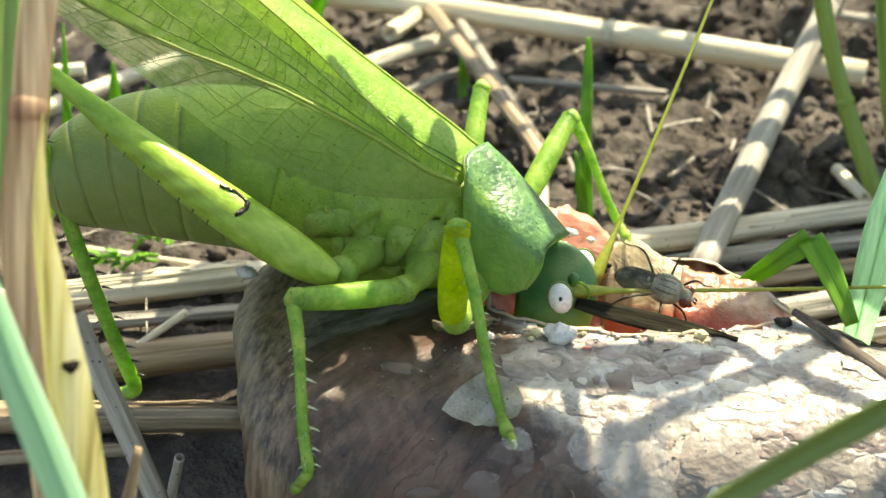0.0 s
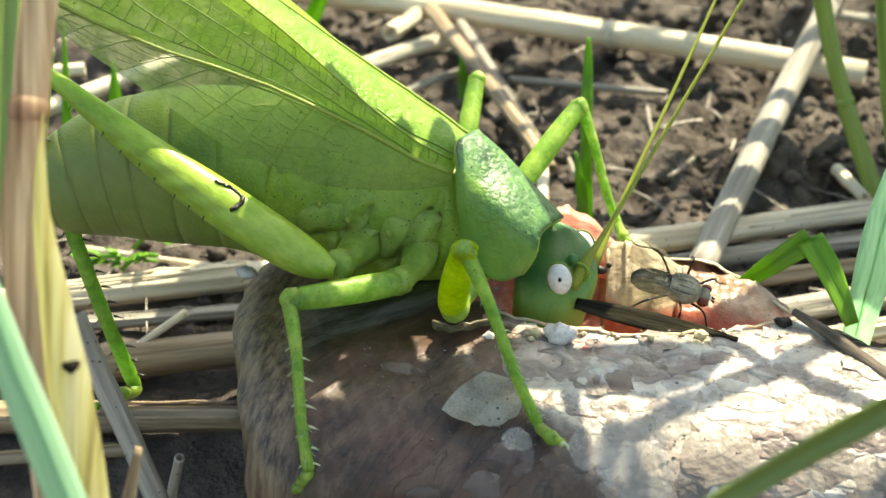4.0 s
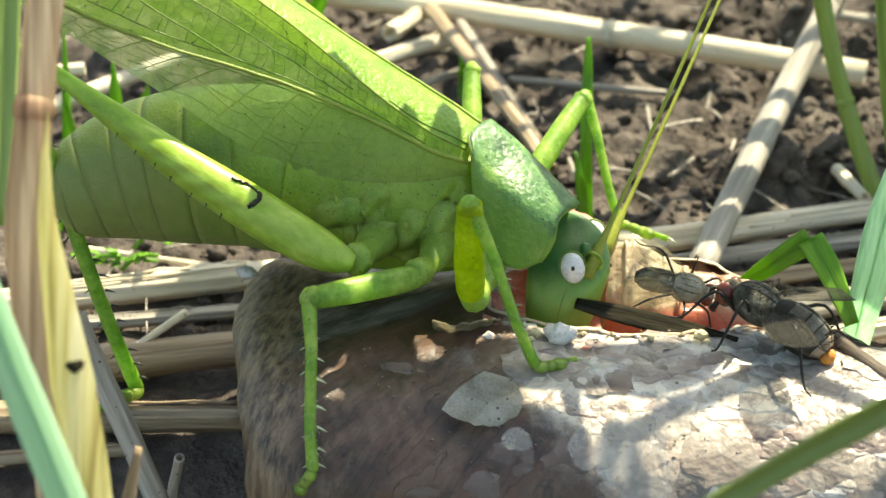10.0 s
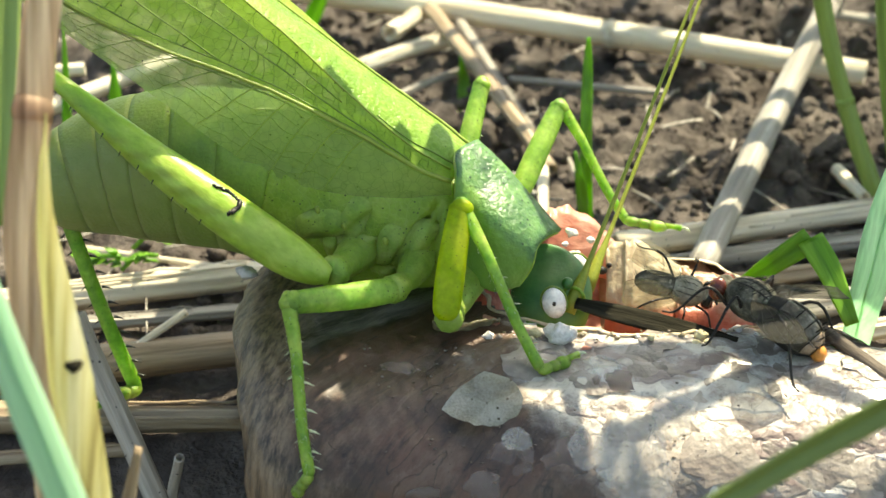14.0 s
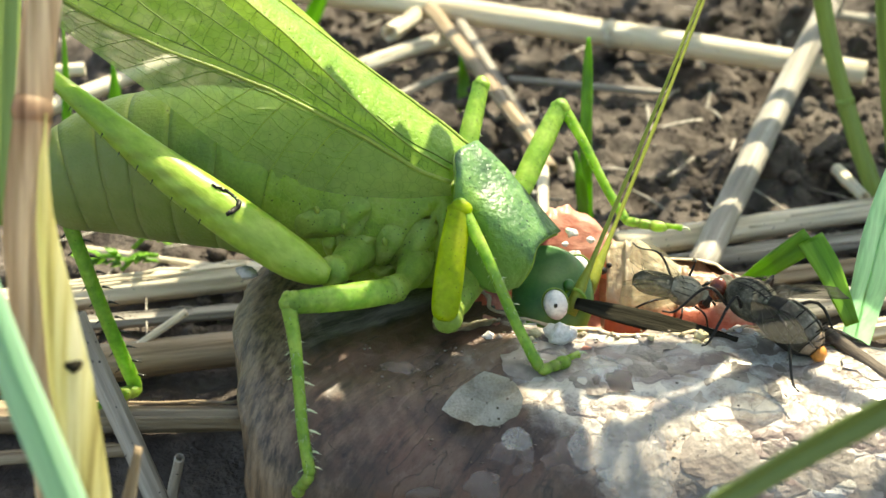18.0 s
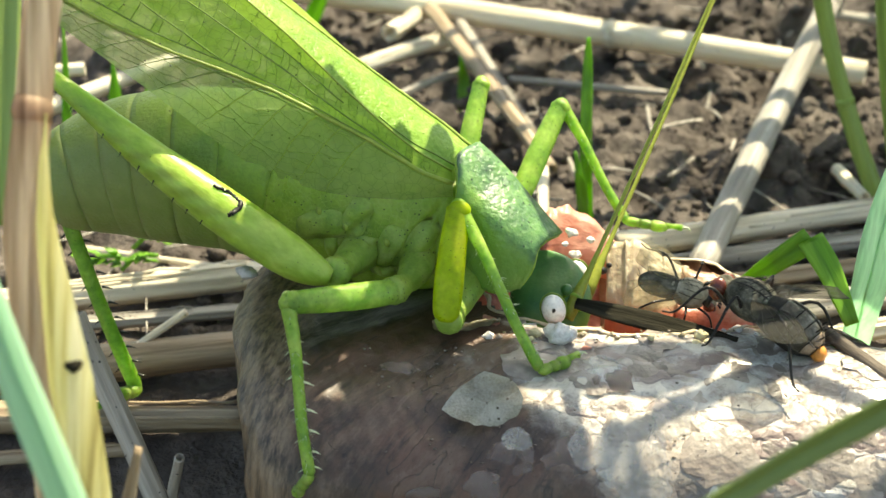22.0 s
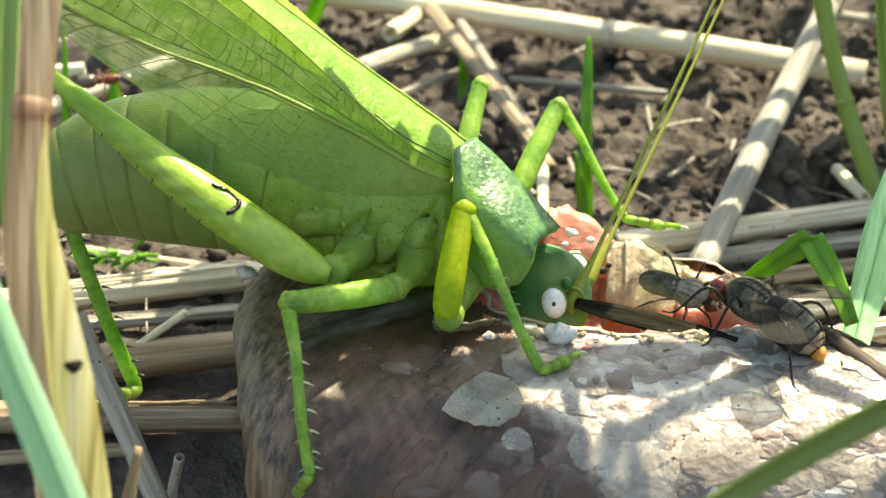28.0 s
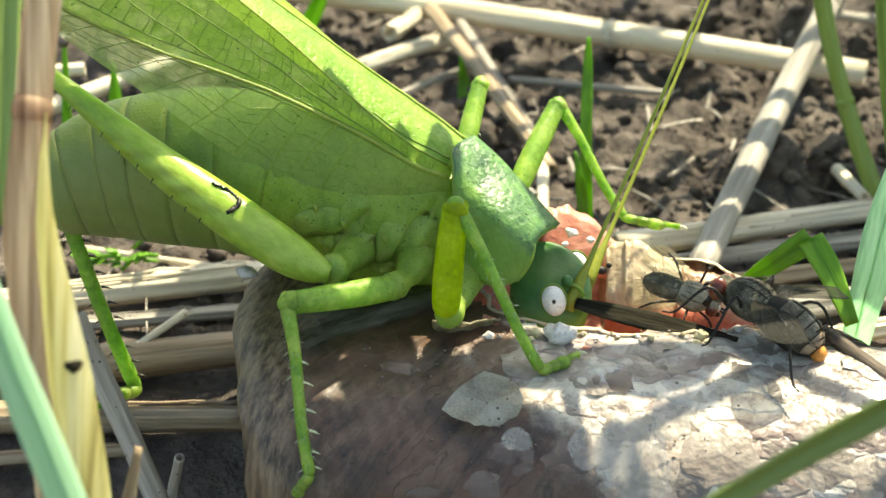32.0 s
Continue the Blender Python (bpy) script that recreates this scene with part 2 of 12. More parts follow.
def fish_pattern(m):
    """Brown wrinkled hind part, a dark grey back, and a flank of worn cream and silver scales."""
    nt = m.node_tree
    n, link = nt.nodes, nt.links.new
    bsdf = n["Principled BSDF"]
    brown = bsdf.inputs["Base Color"].links[0].from_socket
    place = n.new("ShaderNodeTexCoord").outputs["Object"]

    def put(value, socket):
        if hasattr(value, "links"):
            link(value, socket)
        else:
            socket.default_value = value

    def mix(fac, a, b, kind="MIX"):
        x = n.new("ShaderNodeMix")
        x.data_type, x.blend_type = "RGBA", kind
        for v, k in ((fac, 0), (a, 6), (b, 7)):
            put(v, x.inputs[k])
        return x.outputs[2]

    def rough_noise(scale, detail, rough, vec):
        x = n.new("ShaderNodeTexNoise")
        x.inputs["Scale"].default_value, x.inputs["Detail"].default_value, x.inputs["Roughness"].default_value = scale, detail, rough
        link(vec, x.inputs["Vector"])
        return x

    def ranged(fac, a, b, c=0.0, d=1.0):
        x = n.new("ShaderNodeMapRange")
        for v, k in zip((fac, a, b, c, d), range(5)):
            put(v, x.inputs[k])
        return x.outputs[0]

    def sums(kind, a, b, c=0.0):
        x = n.new("ShaderNodeMath")
        x.operation = kind
        for v, k in zip((a, b, c), range(3)):
            put(v, x.inputs[k])
        return x.outputs[0]

    def mapped(vec, turn, scale):
        for way in (turn, None):
            x = n.new("ShaderNodeMapping")
            if way is None:
                x.inputs["Scale"].default_value = scale
            else:
                x.inputs["Rotation"].default_value = (0, 0, radians(way))
            link(vec, x.inputs["Vector"])
            vec = x.outputs[0]
        return vec

    def warped(vec, scale, by):
        x = n.new("ShaderNodeVectorMath")
        x.operation = "MULTIPLY_ADD"
        x.inputs[1].default_value = (by,) * 3
        link(rough_noise(scale, 4, 0.5, place).outputs["Color"], x.inputs[0])
        link(vec, x.inputs[2])
        return x.outputs[0]

    xyz = n.new("ShaderNodeSeparateXYZ")
    link(place, xyz.inputs[0])
    x_at, y_at = xyz.outputs["X"], xyz.outputs["Y"]
    # hind part: reddish patches, pale smears, broken slanting creases
    broad = rough_noise(130, 6, 0.6, place).outputs["Fac"]
    brown = mix(ranged(broad, 0.48, 0.60, 0.0, 0.8), brown, (0.115, 0.054, 0.033, 1))
    smear = rough_noise(300, 8, 0.7, mapped(place, 45, (1, 0.35, 0.5))).outputs["Fac"]
    brown = mix(ranged(smear, 0.53, 0.64, 0.0, 0.6), brown, (0.17, 0.115, 0.078, 1))
    grain = rough_noise(620, 9, 0.75, warped(mapped(place, 45, (1, 0.16, 0.3)), 260, 0.0010)).outputs["Fac"]
    brown = mix(ranged(grain, 0.40, 0.50, 0.7, 0.0), brown, (0.022, 0.014, 0.010, 1))
    brown = mix(ranged(grain, 0.57, 0.66, 0.0, 0.45), brown, (0.20, 0.145, 0.105, 1))
    folds = sums("PINGPONG", sums("MULTIPLY", rough_noise(300, 3, 0.5, warped(mapped(place, 45, (1, 0.2, 0.3)), 700, 0.0006)).outputs["Fac"], 8.0), 0.5)
    crease = sums("MULTIPLY", ranged(folds, 0.0, 0.05, 0.7, 0.0), ranged(rough_noise(190, 3, 0.5, place).outputs["Fac"], 0.38, 0.47))
    # the shade inside each crease is put into the colour as well
    brown = mix(crease, brown, (0.010, 0.007, 0.006, 1))
    # the grey back above the seam
    back = sums("MULTIPLY_ADD", x_at, -0.6, y_at)
    back = sums("MULTIPLY_ADD", rough_noise(260, 4, 0.5, place).outputs["Fac"], 0.003, back)
    back = sums("MULTIPLY", ranged(back, 0.0087, 0.0099), ranged(x_at, -0.006, -0.001, 1.0, 0.0))
    dash = rough_noise(420, 7, 0.7, mapped(place, -31, (0.25, 1, 1))).outputs["Fac"]
    grey = mix(ranged(dash, 0.46, 0.64), (0.014, 0.011, 0.009, 1), (0.15, 0.136, 0.115, 1))
    brown = mix(back, brown, grey)
    # the dry fibrous end
    fibre = rough_noise(2200, 6, 0.7, mapped(place, 14, (1.0, 0.35, 0.10))).outputs["Fac"]
    end = ranged(sums("MULTIPLY_ADD", rough_noise(300, 4, 0.6, place).outputs["Fac"], 0.004, x_at), -0.0178, -0.0158, 1.0, 0.0)
    brown = mix(end, brown, mix(ranged(fibre, 0.38, 0.62), (0.028, 0.018, 0.011, 1), (0.22, 0.155, 0.095, 1)))
    # flank: overlapping worn scales, each its own tone, with dark edges and mauve skin showing between
    cells = warped(mapped(place, 6, (0.45, 1.0, 1.0)), 330, 0.0022)
    tone = n.new("ShaderNodeTexVoronoi")
    edge = n.new("ShaderNodeTexVoronoi")
    edge.feature = "DISTANCE_TO_EDGE"
    for v in (tone, edge):
        v.inputs["Scale"].default_value = 720
        link(cells, v.inputs["Vector"])
    pick = n.new("ShaderNodeSeparateColor")
    link(tone.outputs["Color"], pick.inputs[0])
    ramp = n.new("ShaderNodeValToRGB")
    ramp.color_ramp.elements[0].color, ramp.color_ramp.elements[1].color = (0.19, 0.145, 0.125, 1), (0.40, 0.39, 0.39, 1)
    for pos, c in ((0.25, (0.32, 0.27, 0.235, 1)), (0.45, (0.50, 0.44, 0.36, 1)), (0.75, (0.60, 0.55, 0.46, 1))):
        ramp.color_ramp.elements.new(pos).color = c
    link(pick.outputs[0], ramp.inputs["Fac"])
    mottle = rough_noise(560, 9, 0.7, place).outputs["Fac"]
    pale = mix(ranged(mottle, 0.53, 0.66, 0.0, 0.7), ramp.outputs["Color"], (0.68, 0.64, 0.56, 1))
    pale = mix(ranged(mottle, 0.38, 0.50, 0.75, 0.0), pale, (0.18, 0.13, 0.11, 1))
    pale = mix(ranged(rough_noise(170, 5, 0.6, mapped(place, 8, (0.5, 1, 1))).outputs["Fac"], 0.42, 0.52, 0.85, 0.0), pale, (0.15, 0.098, 0.088, 1))
    rim = ranged(edge.outputs["Distance"], 0.0, 0.035, 0.30, 0.0)
    pale = mix(sums("MULTIPLY", rim, ranged(broad, 0.46, 0.56)), pale, (0.085, 0.062, 0.052, 1))
    fleck = rough_noise(2600, 2, 0.5, place).outputs["Fac"]
    pale = mix(ranged(fleck, 0.30, 0.38, 0.4, 0.0), pale, (0.10, 0.085, 0.075, 1))
    # brown hind part: partly its own colour, partly the insect's shade put into colour
    slant = sums("MULTIPLY_ADD", sums("MINIMUM", sums("ADD", y_at, 0.008), 0.0), 1.1, x_at)
    turn = ranged(sums("MULTIPLY_ADD", rough_noise(170, 6, 0.6, place).outputs["Fac"], 0.020, slant), 0.0030, 0.0070)
    link(mix(turn, brown, pale), bsdf.inputs["Base Color"])
    # relief: raised scales, sunken creases
    high = sums("MULTIPLY", sums("MINIMUM", edge.outputs["Distance"], 0.12), turn)
    high = sums("MULTIPLY_ADD", crease, -0.05, high)
    high = sums("MULTIPLY_ADD", mottle, 0.10, high)
    high = sums("MULTIPLY_ADD", sums("ADD", smear, grain), 0.10, high)
    bump = n.new("ShaderNodeBump")
    bump.inputs["Strength"].default_value, bump.inputs["Distance"].default_value = 0.7, 0.0010
    link(high, bump.inputs["Height"])
    link(bump.outputs[0], bsdf.inputs["Normal"])
    # a thin wet film that breaks into tiny glints
    ripple = n.new("ShaderNodeBump")
    ripple.inputs["Strength"].default_value, ripple.inputs["Distance"].default_value = 0.9, 0.0004
    link(rough_noise(1100, 5, 0.6, place).outputs["Fac"], ripple.inputs["Height"])
    link(bump.outputs[0], ripple.inputs["Normal"])
    link(ripple.outputs[0], bsdf.inputs["Coat Normal"])
    bsdf.inputs["Coat Weight"].default_value = 0.36
    bsdf.inputs["Coat Roughness"].default_value = 0.09


fish_pattern(SKIN)
FLESH = surface("fish_flesh", [(0.55, 0.13, 0.085), (0.78, 0.37, 0.26), (0.88, 0.55, 0.43)], 3.0, 0.25, 0.3, through_light=0.5,
                glow=(1, 0.6, 0.5), coat=0.5, stretch=(0.5, 1, 1), spread=0.4)
FLESH_PALE = surface("pale_flesh", [(0.64, 0.24, 0.16), (0.82, 0.46, 0.34), (0.90, 0.62, 0.50)], 3.0, 0.3, 0.3, through_light=0.45,
                     glow=(1, 0.85, 0.8), coat=0.3, stretch=(0.5, 1, 1), spread=0.4)
FLESH_DRY = surface("dried_flesh", [(0.34, 0.11, 0.065), (0.45, 0.25, 0.15), (0.52, 0.37, 0.25), (0.60, 0.49, 0.36)], 4.5, 0.35, 0.5, through_light=0.15, coat=0.3, spread=0.45)
SKIN_DRY = surface("dried_skin_tan", [(0.36, 0.17, 0.09), (0.50, 0.30, 0.18), (0.60, 0.43, 0.29), (0.66, 0.53, 0.40)], 3.2, 0.28, 0.3, through_light=0.35, glow=(1, 0.75, 0.55), coat=0.6, spread=0.4, specks=((0.12, 0.06, 0.03), 0.5, 0.12))
SKIN_CLEAR = surface("clear_skin", [(0.22, 0.19, 0.11), (0.36, 0.31, 0.20), (0.50, 0.44, 0.31)], 2.0, 0.25, 0.3, through_light=0.4, coat=0.6, alpha=0.75, specks=((0.10, 0.06, 0.03), 0.4, 0.15))
RIM = surface("torn_rim", [(0.55, 0.40, 0.24), (0.74, 0.63, 0.44), (0.86, 0.80, 0.64)], 2.6, 0.30, 0.35, coat=0.5, through_light=0.45, specks=((0.14, 0.09, 0.05), 0.6, 0.08))
pigment(SKIN_DRY, (0, 0, -1), -11.3, -10.5, ((0.48, 0.10, 0.06), (0.72, 0.27, 0.17)), 1.6)
pigment(RIM, (0, 0, -1), -10.9, -10.2, ((0.50, 0.11, 0.07), (0.74, 0.30, 0.19)), 1.2)
SCALE = surface("fish_scale", [(0.22, 0.17, 0.14), (0.38, 0.32, 0.265), (0.54, 0.47, 0.40)], 2.2, 0.22, 0.35, vary=0.25, coat=0.6,
                through_light=0.1, specks=((0.08, 0.06, 0.05), 0.3, 0.13), spread=0.35, fine=0.15, alpha=0.8)
SCALE_DULL = surface("fish_scale_dull", [(0.09, 0.06, 0.048), (0.17, 0.12, 0.098), (0.26, 0.20, 0.17)], 1.6, 0.3, 0.4, vary=0.3, coat=0.4,
                     specks=((0.04, 0.03, 0.025), 0.35, 0.12), alpha=0.55)
SCALE_CLEAR = surface("fish_scale_clear", [(0.46, 0.42, 0.36), (0.58, 0.54, 0.47), (0.68, 0.64, 0.57)], 0.9, 0.22, 0.25, coat=0.7, alpha=0.18, spread=0.4)
SCALE_LOOSE = surface("fish_scale_loose", [(0.20, 0.185, 0.14), (0.46, 0.44, 0.36), (0.68, 0.66, 0.58)], 1.5, 0.28, 0.45, coat=0.5, through_light=0.35, alpha=0.92, specks=((0.10, 0.09, 0.06), 0.25, 0.2), spread=0.4, fine=0.05)
FAT_GLINT = surface("white_fat_glint", [(0.72, 0.68, 0.62), (0.85, 0.82, 0.78)], 0.8, 0.4, 0.6, through_light=0.2)
CRUMB = surface("yellow_crumb", [(0.55, 0.45, 0.22), (0.72, 0.62, 0.40)], 0.6, 0.6, 0.5)
SOIL = surface("soil", [(0.018, 0.014, 0.012), (0.05, 0.040, 0.034), (0.125, 0.104, 0.088), (0.26, 0.222, 0.19)], 6.0, 0.9, 0.9,
               fine=0.09, specks=((0.28, 0.25, 0.22), 2.0, 0.07), detail=9, spread=0.55, spec=0.2)
STRAW = surface("straw_pale", [(0.42, 0.33, 0.20), (0.72, 0.63, 0.47), (0.88, 0.83, 0.70)], 1.2, 0.5, 0.5, stretch=(0.04, 1, 1),
                vary=0.12, specks=((0.07, 0.055, 0.04), 0.55, 0.15), through_light=0.15)
STRAW_GREY = surface("straw_grey", [(0.12, 0.105, 0.085), (0.28, 0.25, 0.205), (0.50, 0.46, 0.395)], 1.1, 0.6, 0.6, stretch=(0.05, 1, 1),
                     vary=0.15, specks=((0.03, 0.026, 0.022), 0.5, 0.2))
STRAW_BROWN = surface("straw_brown", [(0.13, 0.085, 0.05), (0.29, 0.21, 0.125), (0.46, 0.36, 0.24)], 1.1, 0.55, 0.6, stretch=(0.05, 1, 1), vary=0.15)
STEM = surface("dry_stem_brown", [(0.12, 0.07, 0.042), (0.56, 0.40, 0.27), (0.84, 0.69, 0.52), (0.98, 0.93, 0.80)], 0.6, 0.5, 0.4, stretch=(1, 0.03, 0.03), through_light=0.75, spread=0.5)
SHEATH = surface("sheath_yellow", [(0.36, 0.27, 0.09), (0.82, 0.77, 0.36), (0.95, 0.93, 0.60), (0.98, 0.97, 0.82)], 0.6, 0.45, 0.4, stretch=(1, 0.03, 0.03), through_light=0.8, spread=0.4)
GRASS = surface("grass_green", [(0.12, 0.30, 0.028), (0.20, 0.42, 0.04), (0.30, 0.54, 0.06)], 2.0, 0.4, 0.3, stretch=(0.08, 1.4, 1),
                through_light=0.5, glow=(1.1, 1.1, 0.5), vary=0.15)
GRASS_DULL = surface("grass_dull_olive", [(0.14, 0.19, 0.045), (0.20, 0.26, 0.06), (0.28, 0.34, 0.09)], 2.0, 0.5, 0.3, stretch=(0.06, 1, 1), through_light=0.2)
GREEN_STEM = surface("green_stem", [(0.16, 0.24, 0.05), (0.24, 0.34, 0.07), (0.32, 0.42, 0.12)], 2.0, 0.45, 0.3, stretch=(0.06, 1, 1), through_light=0.15)
GRASS_BLUE = surface("grass_blue_green", [(0.46, 0.72, 0.48), (0.60, 0.84, 0.60), (0.72, 0.90, 0.70)], 1.6, 0.45, 0.3, stretch=(0.05, 1.6, 1),
                     through_light=0.72, vary=0.08)
BARK = surface("bark_strip", [(0.006, 0.006, 0.004), (0.020, 0.018, 0.012), (0.060, 0.053, 0.036)], 0.9, 0.9, 0.9, stretch=(0.1, 1, 1), spec=0.05)
TWIG = surface("twig_grey_brown", [(0.035, 0.028, 0.022), (0.10, 0.078, 0.06), (0.20, 0.165, 0.13)], 0.9, 0.7, 0.6, stretch=(0.06, 1, 1), spec=0.2)
FLY_STRIPE = surface("fly_stripe", [(0.012, 0.011, 0.009), (0.035, 0.032, 0.026)], 0.5, 0.75, 0.2, spec=0.2)
FLY_GREY = surface("fly_grey", [(0.018, 0.016, 0.012), (0.055, 0.052, 0.038), (0.12, 0.112, 0.085), (0.24, 0.225, 0.175)], 0.7, 0.75, 0.3, spread=0.4, spec=0.1)
FLY_OCHRE = surface("fly_ochre", [(0.12, 0.105, 0.07), (0.24, 0.22, 0.16), (0.42, 0.39, 0.31)], 0.9, 0.6, 0.3, spec=0.15)
FLY_PALE = surface("fly_silver_grey", [(0.02, 0.018, 0.013), (0.055, 0.05, 0.037), (0.24, 0.225, 0.18)], 0.9, 0.45, 0.2, spread=0.45, spec=0.2)
FLY_BROWN = surface("fly_brown", [(0.17, 0.115, 0.07), (0.34, 0.26, 0.18)], 0.6, 0.22, 0.1, coat=0.4)
FLY_EYE = surface("fly_eye_red", [(0.09, 0.02, 0.012), (0.17, 0.045, 0.025)], 0.5, 0.25, 0.2)
FLY_TIP = surface("fly_tail_orange", [(0.52, 0.17, 0.02), (0.70, 0.30, 0.06)], 0.5, 0.35, 0.2)
FLY_WING = film_clear("fly_wing", (0.30, 0.26, 0.16), 0.3, 0.72)
FLY_WING_SMOKY = film_clear("fly_wing_smoky", (0.016, 0.015, 0.011), 0.5, 0.22)
ANT_RED = surface("ant_red", [(0.10, 0.028, 0.010), (0.24, 0.07, 0.02)], 0.6, 0.22, 0.1, coat=0.3)
ANT_DARK = surface("ant_dark", [(0.045, 0.034, 0.027), (0.14, 0.105, 0.085)], 0.4, 0.25, 0.15, coat=0.5)

# ---- shaping tools: lengths in millimetres, meshes in metres ----
MM = 0.001
ORIGIN = {}


def spline(points, steps):
    """A smooth line through the points, steps pieces to each span."""
    p = [np.array(q, float) for q in points]
    p = [2 * p[0] - p[1]] + p + [2 * p[-1] - p[-2]]
    out = []
    for i in range(1, len(p) - 2):
        for k in range(steps):
            t = k / steps
            a, b, c, d = p[i - 1:i + 3]
            out.append(0.5 * (2 * b + (c - a) * t + (2 * a - 5 * b + 4 * c - d) * t * t + (3 * b - a - 3 * c + d) * t ** 3))
    return out + [p[-2]]


def rings(loops, closed=True, cap=True):
    """Quads between successive loops of equal length."""
    n = len(loops[0])
    verts = [tuple(v) for loop in loops for v in loop]
    faces = []
    for i in range(len(loops) - 1):
        for j in range(n if closed else n - 1):
            k = (j + 1) % n
            faces.append((i * n + j, i * n + k, (i + 1) * n + k, (i + 1) * n + j))
    if cap and closed:
        faces.append(tuple(range(n))[::-1])
        faces.append(tuple(range((len(loops) - 1) * n, len(loops) * n)))
    return verts, faces


def tube(points, radii, sides=10, side_way=(0, 1, 0), squash=1.0, bumps=0.0, seed=0):
    """A tapering round body along a line; squash narrows it along side_way."""
    pts = [np.array(p, float) for p in points]
    loops = []
    for i, p in enumerate(pts):
        tan = pts[min(i + 1, len(pts) - 1)] - pts[max(i - 1, 0)]
        tan /= np.linalg.norm(tan) + 1e-9
        lat = np.array(side_way, float)
        lat -= tan * (lat @ tan)
        lat /= np.linalg.norm(lat) + 1e-9
        up = np.cross(lat, tan)
        loop = []
        for j in range(sides):
            a = 2 * math.pi * j / sides
            r = radii[i]
            if bumps:
                r *= 1 + bumps * noise.noise(Vector((p[0] * 0.9 + seed, j * 0.8, p[2] * 0.9 + i * 0.35)))
            loop.append(p + lat * math.cos(a) * r * squash + up * math.sin(a) * r)
        loops.append(loop)
    return rings(loops)


def half_tube(points, radii, sides=15, facing=(0, -0.8, 0.35), spread=105, ribs=0.03):
    """A dry leaf wrapped half round a line, open at the back, finely ribbed."""
    pts = [np.array(p, float) for p in points]
    rows = []
    for i, p in enumerate(pts):
        tan = pts[min(i + 1, len(pts) - 1)] - pts[max(i - 1, 0)]
        tan /= np.linalg.norm(tan) + 1e-9
        n = np.array(facing, float)
        n -= tan * (n @ tan)
        n /= np.linalg.norm(n)
        lat = np.cross(tan, n)
        rows.append([p + (n * math.cos(a) + lat * math.sin(a)) * radii[i] * (1 + ribs * (j % 2)) for j, a in enumerate([radians(spread) * (2 * j / (sides - 1) - 1) for j in range(sides)])])
    return membrane(rows)


def ball(c, ax, ay, az, nu=12, nv=8):
    """An ellipsoid on three half-axes."""
    c, ax, ay, az = (np.array(v, float) for v in (c, ax, ay, az))
    loops = []
    for i in range(nv + 1):
        t = math.pi * min(max(i / nv, 0.012), 0.988)
        loops.append([c + az * math.cos(t) + math.sin(t) * (ax * math.cos(2 * math.pi * j / nu) + ay * math.sin(2 * math.pi * j / nu)) for j in range(nu)])
    return rings(loops)


def sheet(rows, thick):
    """A curved sheet with thickness, from a grid of points."""
    rows = [[np.array(p, float) for p in r] for r in rows]
    m, n = len(rows), len(rows[0])
    normal = {}
    for i in range(m):
        for j in range(n):
            a = rows[min(i + 1, m - 1)][j] - rows[max(i - 1, 0)][j]
            b = rows[i][min(j + 1, n - 1)] - rows[i][max(j - 1, 0)]
            v = np.cross(a, b)
            normal[i, j] = v / (np.linalg.norm(v) + 1e-9)
    verts = [tuple(rows[i][j]) for i in range(m) for j in range(n)]
    verts += [tuple(rows[i][j] - normal[i, j] * thick) for i in range(m) for j in range(n)]
    o = m * n
    faces = []
    for i in range(m - 1):
        for j in range(n - 1):
            q = (i * n + j, i * n + j + 1, (i + 1) * n + j + 1, (i + 1) * n + j)
            faces += [q, tuple(o + x for x in q[::-1])]
    edge = [j for j in range(n)] + [i * n + n - 1 for i in range(1, m)]
    edge += [(m - 1) * n + j for j in range(n - 2, -1, -1)] + [i * n for i in range(m - 2, 0, -1)]
    for a, b in zip(edge, edge[1:] + edge[:1]):
        faces.append((a, a + o, b + o, b))
    return verts, faces


def membrane(rows):
    """A thin living membrane, one layer."""
    return rings([[np.array(p, float) for p in r] for r in rows], False, False)


def join(*pieces):
    verts, faces = [], []
    for v, f in pieces:
        o = len(verts)
        verts += v
        faces += [tuple(x + o for x in q) for q in f]
    return verts, faces


def mesh_of(name, geo, material, smooth=True, shift=(0, 0, 0)):
    me = bpy.data.meshes.new(name)
    s = np.array(shift, float)
    me.from_pydata([tuple((np.array(v) - s) * MM) for v in geo[0]], [], geo[1])
    me.materials.append(material)
    me.polygons.foreach_set("use_smooth", [smooth] * len(me.polygons))
    bm = bmesh.new()
    bm.from_mesh(me)
    bmesh.ops.recalc_face_normals(bm, faces=bm.faces)
    bm.to_mesh(me)
    bm.free()
    me.update()
    return me


def thing(name, at, label, category, group=""):
    ob = tagged(new(name), label, category, group)
    ob.empty_display_size = 0.002
    ob.location = Vector(at) * MM
    ORIGIN[ob.name] = np.array(at, float)
    return ob


def part(name, geo, material, parent, label="", smooth=True):
    """One mesh under a thing or part, its points in world millimetres (at rest)."""
    o = ORIGIN[parent.name]
    ob = new(name, mesh_of(name, geo, material, smooth, o))
    ob.parent = parent
    ORIGIN[ob.name] = o
    return tagged(ob, label)


def local(name, geo, material, parent=None, m=None, label="", smooth=True):
    """One mesh in its own space, at pose m in its parent's space."""
    ob = new(name, mesh_of(name, geo, material, smooth))
    ob.parent = parent
    ORIGIN[ob.name] = np.zeros(3)
    if m:
        ob.matrix_basis = m
    return tagged(ob, label)


